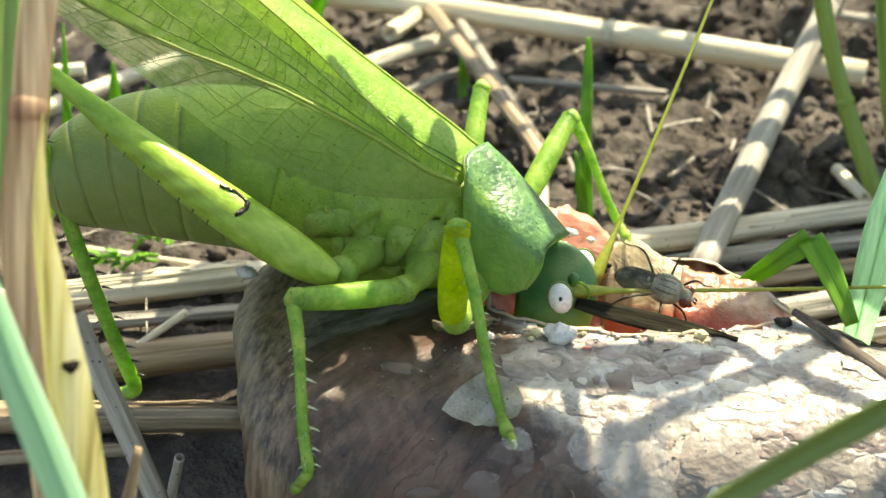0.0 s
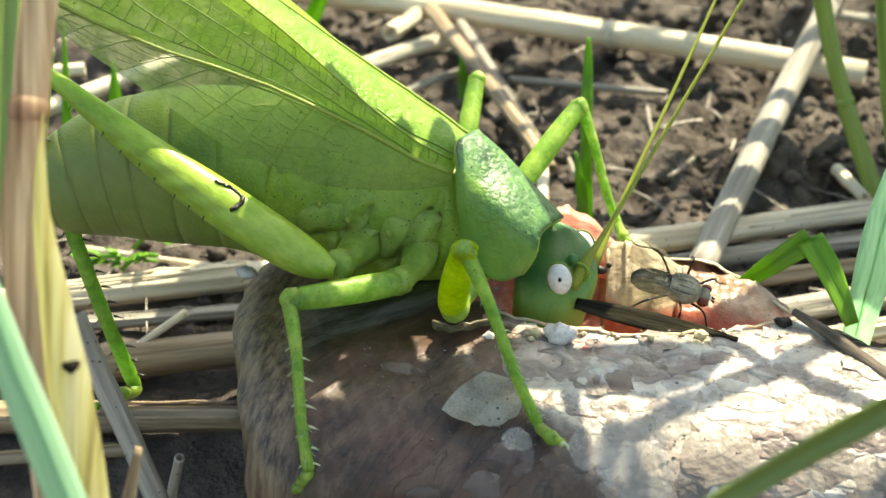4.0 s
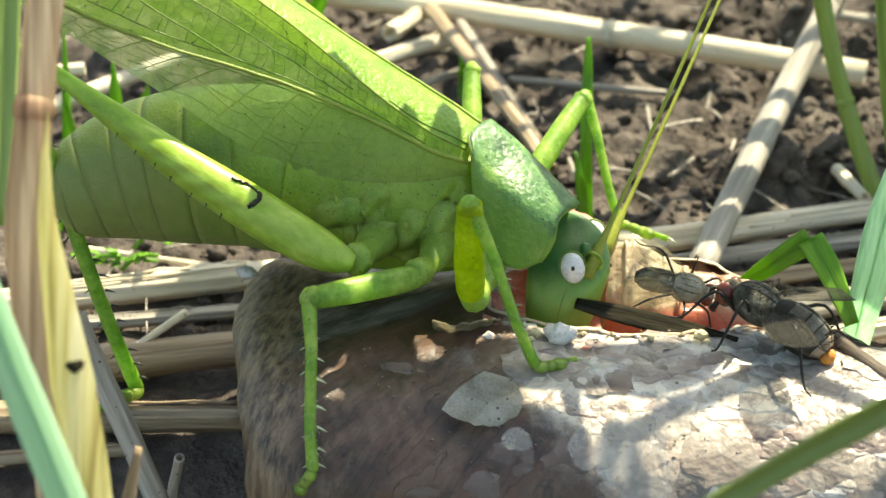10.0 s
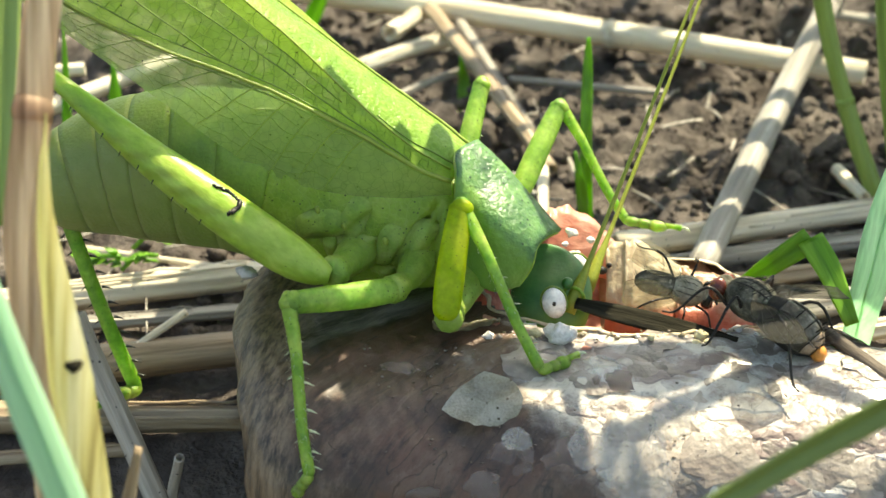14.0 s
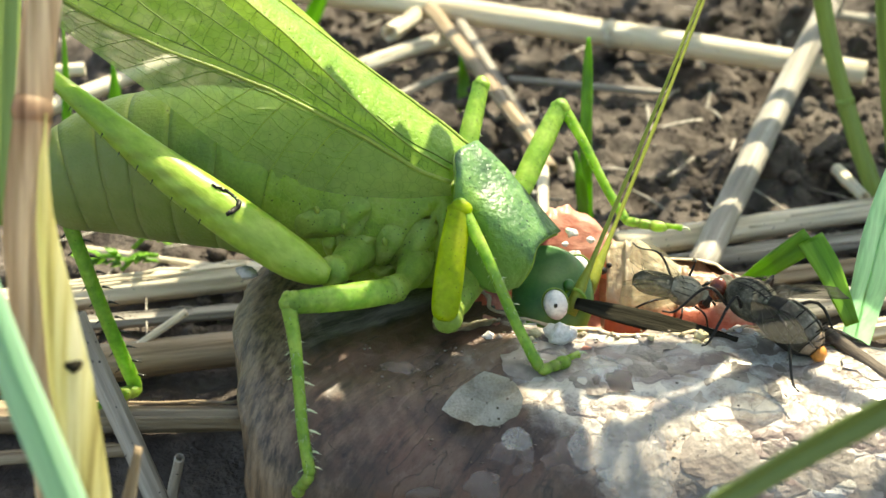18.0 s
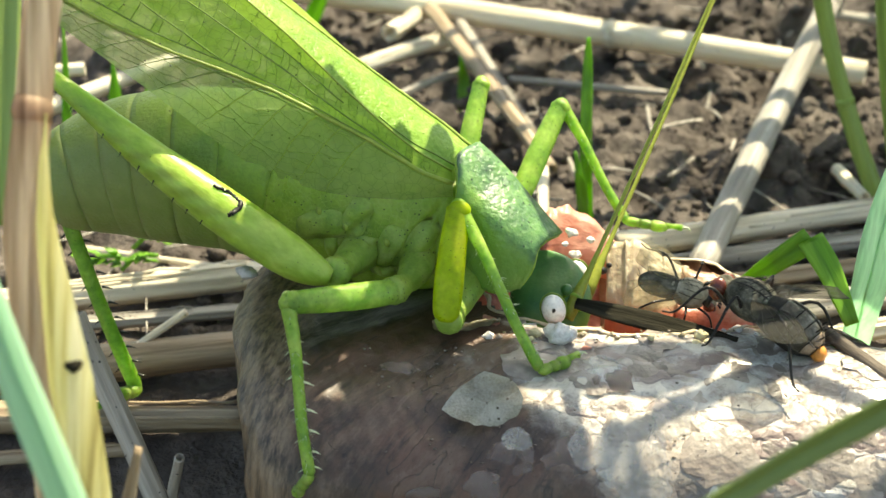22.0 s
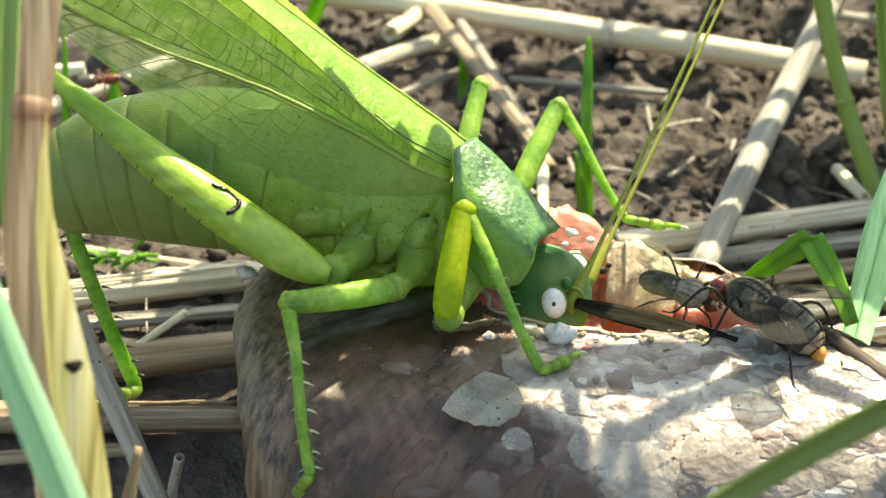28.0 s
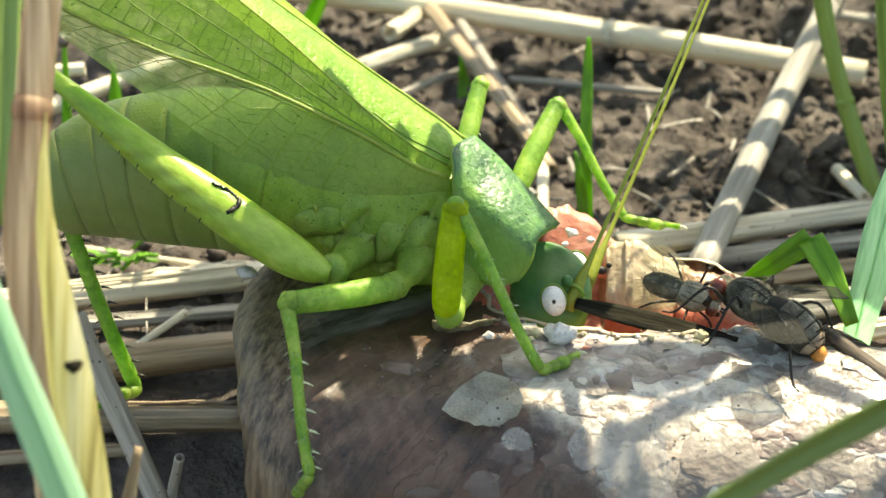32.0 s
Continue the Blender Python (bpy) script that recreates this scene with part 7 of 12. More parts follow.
def motions():
    """Everything that moves, from the start to the end."""
    walk(cricket, [
        (0, pose(-0.00616, 0.00373, 0.01889, -0.0, 1.0, -0.5)),
        (0.5, pose(-0.00631, 0.00376, 0.01894, -0.0, 0.6, -0.3)),
        (1, pose(-0.00621, 0.00377, 0.01895, -0.0, 0.4, -0.3)),
        (1.2, pose(-0.00623, 0.00379, 0.01900, -0.0, 0.3, -0.2)),
        (1.4, pose(-0.00635, 0.00403, 0.01940, -0.0, -0.8, 0.4)),
        (1.6, pose(-0.00651, 0.00423, 0.01976, -0.0, -1.9, 1.1)),
        (1.8, pose(-0.00666, 0.00414, 0.01960, -0.0, -1.7, 1.0)),
        (2, pose(-0.00673, 0.00408, 0.01950, -0.0, -1.6, 0.9)),
        (2.2, pose(-0.00668, 0.00400, 0.01936, -0.0, -1.2, 0.7)),
        (2.5, pose(-0.00659, 0.00377, 0.01897, -0.0, 0.0, -0.0)),
        (3.5, pose(-0.00664, 0.00385, 0.01910, -0.0, -0.9, 0.5)),
        (5.5, pose(-0.00670, 0.00404, 0.01943, -0.0, -2.5, 1.4)),
        (6, pose(-0.00679, 0.00405, 0.01925, -0.0, -3.0, 1.7)),
        (6.2, pose(-0.00681, 0.00413, 0.01937, -0.1, -3.4, 2.0)),
        (6.3, pose(-0.00684, 0.00420, 0.01947, -0.1, -3.7, 2.1)),
        (6.5, pose(-0.00694, 0.00446, 0.01984, -0.1, -4.9, 2.8)),
        (6.7, pose(-0.00712, 0.00465, 0.02008, -0.2, -6.4, 3.7)),
        (6.8, pose(-0.00747, 0.00495, 0.02051, -0.3, -7.8, 4.6)),
        (6.9, pose(-0.00771, 0.00517, 0.02081, -0.4, -9.2, 5.4)),
        (7, pose(-0.00785, 0.00527, 0.02095, -0.5, -9.9, 5.8)),
        (7.3, pose(-0.00806, 0.00536, 0.02111, -0.5, -10.2, 6.0)),
        (7.5, pose(-0.00814, 0.00539, 0.02117, -0.5, -10.2, 6.0)),
        (8, pose(-0.00806, 0.00534, 0.02108, -0.5, -9.6, 5.6)),
        (8.4, pose(-0.00799, 0.00533, 0.02107, -0.5, -9.5, 5.5)),
        (8.5, pose(-0.00799, 0.00533, 0.02107, -0.5, -9.5, 5.5)),
        (9, pose(-0.00786, 0.00537, 0.02115, -0.4, -9.2, 5.4)),
        (9.5, pose(-0.00781, 0.00536, 0.02115, -0.4, -9.0, 5.2)),
        (9.7, pose(-0.00772, 0.00531, 0.02107, -0.4, -8.7, 5.1)),
        (9.8, pose(-0.00710, 0.00505, 0.02074, -0.3, -7.0, 4.1)),
        (9.9, pose(-0.00635, 0.00462, 0.02009, -0.1, -5.4, 3.1)),
        (10, pose(-0.00569, 0.00419, 0.01949, -0.1, -3.2, 1.8)),
        (10.2, pose(-0.00613, 0.00390, 0.01909, -0.0, -1.4, 0.8)),
        (10.5, pose(-0.00658, 0.00375, 0.01892, -0.0, -0.4, 0.3)),
        (11, pose(-0.00640, 0.00376, 0.01894, -0.0, 0.6, -0.3)),
        (11.5, pose(-0.00666, 0.00371, 0.01886, -0.0, 0.4, -0.2)),
        (12.5, pose(-0.00666, 0.00370, 0.01884, -0.0, 0.5, -0.3)),
        (13, pose(-0.00672, 0.00374, 0.01890, -0.0, 0.0, -0.0)),
        (13.5, pose(-0.00674, 0.00373, 0.01889, -0.0, 0.1, -0.1)),
        (16.5, pose(-0.00675, 0.00374, 0.01890, 0.0, -0.0, 0.0)),
        (17.5, pose(-0.00673, 0.00370, 0.01884, -0.0, 0.5, -0.3)),
        (18.5, pose(-0.00681, 0.00376, 0.01893, -0.0, 0.2, -0.1)),
        (19, pose(-0.00675, 0.00373, 0.01889, -0.0, 0.1, -0.1)),
        (20, pose(-0.00675, 0.00374, 0.01890, 0.0, -0.0, 0.0)),
        (21, pose(-0.00676, 0.00375, 0.01892, -0.0, 0.4, -0.2)),
        (22, pose(-0.00665, 0.00370, 0.01884, -0.0, 0.5, -0.3)),
        (22.5, pose(-0.00681, 0.00373, 0.01889, -0.0, 0.1, -0.1)),
        (23.5, pose(-0.00680, 0.00374, 0.01890, -0.0, -0.0, 0.0)),
        (25, pose(-0.00683, 0.00375, 0.01892, -0.0, -0.1, 0.1)),
        (28, pose(-0.00683, 0.00376, 0.01893, -0.0, -0.3, 0.2)),
        (29, pose(-0.00679, 0.00375, 0.01892, -0.0, -0.1, 0.1)),
        (30, pose(-0.00690, 0.00382, 0.01904, -0.0, -0.4, 0.2)),
        (31.5, pose(-0.00695, 0.00383, 0.01906, -0.0, -0.8, 0.5)),
        (32, pose(-0.00688, 0.00379, 0.01899, -0.0, -0.8, 0.5)),
    ])
    walk(head, [
        (0, pose(0.01297, -0.00089, -0.00454, -0.0, -0.7, 0.4)),
        (0.5, pose(0.01304, -0.00086, -0.00449, -0.0, -0.4, 0.2)),
        (1, pose(0.01308, -0.00088, -0.00453, -0.0, -0.3, 0.2)),
        (1.2, pose(0.01287, -0.00076, -0.00432, -0.0, -0.2, 0.1)),
        (1.4, pose(0.01298, -0.00042, -0.00373, -0.0, 0.6, -0.3)),
        (1.6, pose(0.01323, -0.00026, -0.00344, -0.0, 1.5, -0.8)),
        (1.8, pose(0.01327, -0.00039, -0.00367, -0.0, 1.3, -0.7)),
        (2, pose(0.01334, -0.00055, -0.00395, -0.0, 1.2, -0.7)),
        (2.2, pose(0.01317, -0.00059, -0.00403, -0.0, 0.9, -0.5)),
        (2.5, pose(0.01277, -0.00100, -0.00473, -0.0, -0.0, 0.0)),
        (3, pose(0.01308, -0.00088, -0.00452, -0.0, 0.3, -0.2)),
        (3.5, pose(0.01317, -0.00076, -0.00433, -0.0, 0.7, -0.4)),
        (5.5, pose(0.01332, -0.00090, -0.00457, -0.0, 1.8, -1.1)),
        (6, pose(0.01339, -0.00084, -0.00426, -0.0, 2.2, -1.3)),
        (6.2, pose(0.01343, -0.00077, -0.00413, -0.0, 2.5, -1.5)),
        (6.3, pose(0.01347, -0.00070, -0.00398, -0.0, 2.7, -1.6)),
        (6.4, pose(0.01349, -0.00066, -0.00388, -0.1, 3.2, -1.8)),
        (6.5, pose(0.01356, -0.00064, -0.00380, -0.1, 3.7, -2.1)),
        (6.6, pose(0.01356, -0.00078, -0.00399, -0.1, 4.2, -2.4)),
        (6.7, pose(0.01351, -0.00090, -0.00416, -0.1, 4.8, -2.8)),
        (6.8, pose(0.01363, -0.00042, -0.00325, -0.2, 5.9, -3.4)),
        (6.9, pose(0.01387, -0.00042, -0.00315, -0.2, 6.9, -4.0)),
        (7, pose(0.01394, -0.00042, -0.00311, -0.3, 7.5, -4.3)),
        (7.2, pose(0.01393, -0.00044, -0.00316, -0.3, 7.6, -4.4)),
        (7.3, pose(0.01392, -0.00047, -0.00321, -0.3, 7.7, -4.4)),
        (7.5, pose(0.01392, -0.00047, -0.00320, -0.3, 7.7, -4.4)),
        (7.8, pose(0.01386, -0.00053, -0.00332, -0.3, 7.4, -4.3)),
        (8, pose(0.01388, -0.00055, -0.00335, -0.3, 7.2, -4.2)),
        (8.5, pose(0.01389, -0.00052, -0.00330, -0.3, 7.1, -4.1)),
        (8.7, pose(0.01388, -0.00051, -0.00330, -0.3, 7.1, -4.1)),
        (9, pose(0.01389, -0.00047, -0.00325, -0.2, 6.9, -4.0)),
        (9.5, pose(0.01384, -0.00049, -0.00328, -0.2, 6.7, -3.9)),
        (9.7, pose(0.01368, -0.00045, -0.00324, -0.2, 6.5, -3.8)),
        (9.8, pose(0.01349, -0.00041, -0.00327, -0.1, 5.3, -3.1)),
        (9.9, pose(0.01339, -0.00058, -0.00367, -0.1, 4.0, -2.3)),
        (10, pose(0.01289, -0.00094, -0.00443, -0.0, 2.4, -1.4)),
        (10.2, pose(0.01235, -0.00125, -0.00507, -0.0, 1.1, -0.6)),
        (10.5, pose(0.01219, -0.00119, -0.00507, -0.0, 0.3, -0.2)),
        (11, pose(0.01245, -0.00112, -0.00493, -0.0, -0.4, 0.2)),
        (11.5, pose(0.01287, -0.00105, -0.00482, -0.0, -0.3, 0.2)),
        (12.5, pose(0.01288, -0.00103, -0.00478, -0.0, -0.4, 0.2)),
        (13, pose(0.01334, -0.00100, -0.00474, -0.0, -0.0, 0.0)),
        (13.5, pose(0.01303, -0.00108, -0.00488, -0.0, -0.1, 0.1)),
        (14.5, pose(0.01310, -0.00119, -0.00506, 0.0, -0.0, 0.0)),
        (16.5, pose(0.01310, -0.00122, -0.00512, 0.0, -0.0, 0.0)),
        (17.5, pose(0.01302, -0.00123, -0.00513, -0.0, -0.4, 0.2)),
        (18.5, pose(0.01341, -0.00112, -0.00493, -0.0, -0.2, 0.1)),
        (19, pose(0.01315, -0.00123, -0.00514, -0.0, -0.1, 0.1)),
        (20, pose(0.01314, -0.00126, -0.00518, 0.0, -0.0, 0.0)),
        (21, pose(0.01316, -0.00124, -0.00514, -0.0, -0.3, 0.2)),
        (22, pose(0.01299, -0.00128, -0.00523, -0.0, -0.4, 0.2)),
        (22.5, pose(0.01310, -0.00116, -0.00501, -0.0, -0.1, 0.0)),
        (23.5, pose(0.01289, -0.00128, -0.00522, -0.0, 0.0, -0.0)),
        (25, pose(0.01310, -0.00125, -0.00517, -0.0, 0.1, -0.1)),
        (28, pose(0.01308, -0.00124, -0.00515, -0.0, 0.2, -0.1)),
        (29, pose(0.01317, -0.00131, -0.00526, -0.0, 0.1, -0.1)),
        (30, pose(0.01336, -0.00125, -0.00516, -0.0, 0.3, -0.2)),
        (31.5, pose(0.01326, -0.00122, -0.00511, -0.0, 0.6, -0.3)),
        (32, pose(0.01307, -0.00127, -0.00520, -0.0, 0.6, -0.3)),
    ])
    walk(antenna_right, [
        (0, pose(0.00225, -0.00244, -0.00102, -30.0, 0.8, 3.2)),
        (0.5, pose(0.00225, -0.00244, -0.00102, -30.0, 0.4, 3.8)),
        (0.6, pose(0.00225, -0.00244, -0.00102, -30.1, -0.0, 4.3)),
        (0.8, pose(0.00225, -0.00244, -0.00102, -30.9, -6.8, 9.2)),
        (1, pose(0.00225, -0.00244, -0.00102, -31.2, -8.3, 10.2)),
        (1.2, pose(0.00225, -0.00244, -0.00102, -33.7, -17.4, 16.9)),
        (1.4, pose(0.00225, -0.00244, -0.00102, -34.2, -18.0, 18.3)),
        (1.5, pose(0.00225, -0.00244, -0.00102, -39.9, -31.5, 28.0)),
        (1.6, pose(0.00225, -0.00244, -0.00102, -46.5, -40.6, 37.6)),
        (1.8, pose(0.00225, -0.00244, -0.00102, -43.4, -39.2, 33.1)),
        (2, pose(0.00225, -0.00244, -0.00102, -43.8, -39.7, 33.7)),
        (2.2, pose(0.00225, -0.00244, -0.00102, -45.2, -41.2, 35.6)),
        (2.5, pose(0.00225, -0.00244, -0.00102, -48.2, -44.3, 39.8)),
        (3, pose(0.00225, -0.00244, -0.00102, -50.3, -45.7, 42.6)),
        (3.5, pose(0.00225, -0.00244, -0.00102, -49.6, -45.2, 41.7)),
        (5.5, pose(0.00225, -0.00244, -0.00102, -50.3, -45.5, 42.5)),
        (6.3, pose(0.00225, -0.00244, -0.00102, -49.1, -44.4, 41.0)),
        (6.5, pose(0.00225, -0.00244, -0.00102, -48.1, -43.3, 39.6)),
        (6.7, pose(0.00225, -0.00244, -0.00102, -52.5, -46.3, 45.4)),
        (6.8, pose(0.00225, -0.00244, -0.00102, -51.7, -45.2, 44.5)),
        (6.9, pose(0.00225, -0.00244, -0.00102, -53.8, -46.1, 47.2)),
        (7, pose(0.00225, -0.00244, -0.00102, -57.0, -47.6, 51.2)),
        (7.5, pose(0.00225, -0.00244, -0.00102, -53.2, -45.4, 46.5)),
        (8, pose(0.00225, -0.00244, -0.00102, -52.3, -45.1, 45.3)),
        (9.7, pose(0.00225, -0.00244, -0.00102, -52.0, -44.9, 44.8)),
        (9.8, pose(0.00225, -0.00244, -0.00102, -52.3, -45.6, 45.3)),
        (9.9, pose(0.00225, -0.00244, -0.00102, -54.5, -47.5, 48.0)),
        (10, pose(0.00225, -0.00244, -0.00102, -55.6, -48.7, 49.4)),
        (10.5, pose(0.00225, -0.00244, -0.00102, -55.6, -49.2, 49.3)),
        (11, pose(0.00225, -0.00244, -0.00102, -58.9, -50.8, 53.4)),
        (11.5, pose(0.00225, -0.00244, -0.00102, -58.9, -50.8, 53.4)),
        (12, pose(0.00225, -0.00244, -0.00102, -60.5, -51.5, 55.4)),
        (12.5, pose(0.00225, -0.00244, -0.00102, -59.5, -51.1, 54.2)),
        (13, pose(0.00225, -0.00244, -0.00102, -53.7, -48.1, 47.0)),
        (13.5, pose(0.00225, -0.00244, -0.00102, -59.1, -50.8, 53.6)),
        (16.5, pose(0.00225, -0.00244, -0.00102, -58.2, -50.5, 52.6)),
        (18.5, pose(0.00225, -0.00244, -0.00102, -57.7, -50.2, 52.0)),
        (20, pose(0.00225, -0.00244, -0.00102, -55.9, -49.4, 49.7)),
        (22, pose(0.00225, -0.00244, -0.00102, -56.1, -49.5, 50.0)),
        (23, pose(0.00225, -0.00244, -0.00102, -57.1, -50.0, 51.2)),
        (24, pose(0.00225, -0.00244, -0.00102, -56.9, -49.9, 50.9)),
        (25, pose(0.00225, -0.00244, -0.00102, -57.4, -50.1, 51.6)),
        (28, pose(0.00225, -0.00244, -0.00102, -54.8, -48.8, 48.4)),
        (29, pose(0.00225, -0.00244, -0.00102, -54.7, -48.7, 48.2)),
        (30, pose(0.00225, -0.00244, -0.00102, -53.9, -48.2, 47.1)),
        (32, pose(0.00225, -0.00244, -0.00102, -56.5, -49.6, 50.4)),
    ])
    walk(antenna_left, [
        (0, pose(0.00381, 0.00095, -0.00136, -61.2, -43.0, 56.8)),
        (0.6, pose(0.00381, 0.00095, -0.00136, -60.8, -42.7, 56.4)),
        (0.8, pose(0.00381, 0.00095, -0.00136, -63.3, -43.7, 59.4)),
        (1, pose(0.00381, 0.00095, -0.00136, -64.6, -44.1, 60.9)),
        (1.2, pose(0.00381, 0.00095, -0.00136, -64.2, -43.8, 60.5)),
        (1.4, pose(0.00381, 0.00095, -0.00136, -62.8, -42.3, 58.9)),
        (1.5, pose(0.00381, 0.00095, -0.00136, -63.5, -42.1, 59.9)),
        (1.6, pose(0.00381, 0.00095, -0.00136, -63.1, -41.5, 59.4)),
        (1.8, pose(0.00381, 0.00095, -0.00136, -61.8, -41.5, 57.9)),
        (2.2, pose(0.00381, 0.00095, -0.00136, -61.8, -42.1, 57.8)),
        (2.5, pose(0.00381, 0.00095, -0.00136, -62.5, -43.4, 58.4)),
        (3, pose(0.00381, 0.00095, -0.00136, -62.2, -43.0, 58.2)),
        (3.5, pose(0.00381, 0.00095, -0.00136, -60.2, -42.0, 55.8)),
        (5.5, pose(0.00381, 0.00095, -0.00136, -57.2, -40.2, 52.2)),
        (6.3, pose(0.00381, 0.00095, -0.00136, -57.1, -39.4, 52.2)),
        (6.5, pose(0.00381, 0.00095, -0.00136, -56.5, -38.2, 51.6)),
        (6.7, pose(0.00381, 0.00095, -0.00136, -62.2, -40.3, 58.4)),
        (6.8, pose(0.00381, 0.00095, -0.00136, -62.4, -38.3, 59.1)),
        (6.9, pose(0.00381, 0.00095, -0.00136, -65.6, -38.1, 62.9)),
        (7, pose(0.00381, 0.00095, -0.00136, -69.8, -38.6, 67.7)),
        (7.5, pose(0.00381, 0.00095, -0.00136, -66.2, -37.3, 63.8)),
        (8, pose(0.00381, 0.00095, -0.00136, -65.4, -37.7, 62.8)),
        (9.7, pose(0.00381, 0.00095, -0.00136, -64.7, -37.8, 61.9)),
        (9.8, pose(0.00381, 0.00095, -0.00136, -61.4, -37.9, 57.8)),
        (10, pose(0.00381, 0.00095, -0.00136, -58.8, -40.6, 54.2)),
        (10.2, pose(0.00381, 0.00095, -0.00136, -64.2, -43.9, 60.5)),
        (10.5, pose(0.00381, 0.00095, -0.00136, -73.6, -46.7, 71.4)),
        (11, pose(0.00381, 0.00095, -0.00136, -69.5, -45.8, 66.7)),
        (11.5, pose(0.00381, 0.00095, -0.00136, -66.5, -45.0, 63.2)),
        (12, pose(0.00381, 0.00095, -0.00136, -67.8, -45.3, 64.6)),
        (12.5, pose(0.00381, 0.00095, -0.00136, -66.0, -44.8, 62.6)),
        (13, pose(0.00381, 0.00095, -0.00136, -56.2, -40.8, 50.9)),
        (13.5, pose(0.00381, 0.00095, -0.00136, -63.5, -44.0, 59.7)),
        (14, pose(0.00381, 0.00095, -0.00136, -62.4, -43.6, 58.3)),
        (14.5, pose(0.00381, 0.00095, -0.00136, -63.4, -44.0, 59.5)),
        (16.5, pose(0.00381, 0.00095, -0.00136, -62.4, -43.7, 58.3)),
        (18.5, pose(0.00381, 0.00095, -0.00136, -61.7, -43.3, 57.5)),
        (20, pose(0.00381, 0.00095, -0.00136, -59.7, -42.7, 55.0)),
        (21, pose(0.00381, 0.00095, -0.00136, -59.0, -42.4, 54.2)),
        (23, pose(0.00381, 0.00095, -0.00136, -61.5, -43.4, 57.3)),
        (24, pose(0.00381, 0.00095, -0.00136, -60.5, -43.0, 56.0)),
        (25, pose(0.00381, 0.00095, -0.00136, -61.7, -43.4, 57.5)),
        (28, pose(0.00381, 0.00095, -0.00136, -58.0, -41.8, 53.0)),
        (29, pose(0.00381, 0.00095, -0.00136, -57.6, -41.7, 52.5)),
        (30, pose(0.00381, 0.00095, -0.00136, -56.6, -41.1, 51.3)),
        (32, pose(0.00381, 0.00095, -0.00136, -60.2, -42.7, 55.7)),
    ])
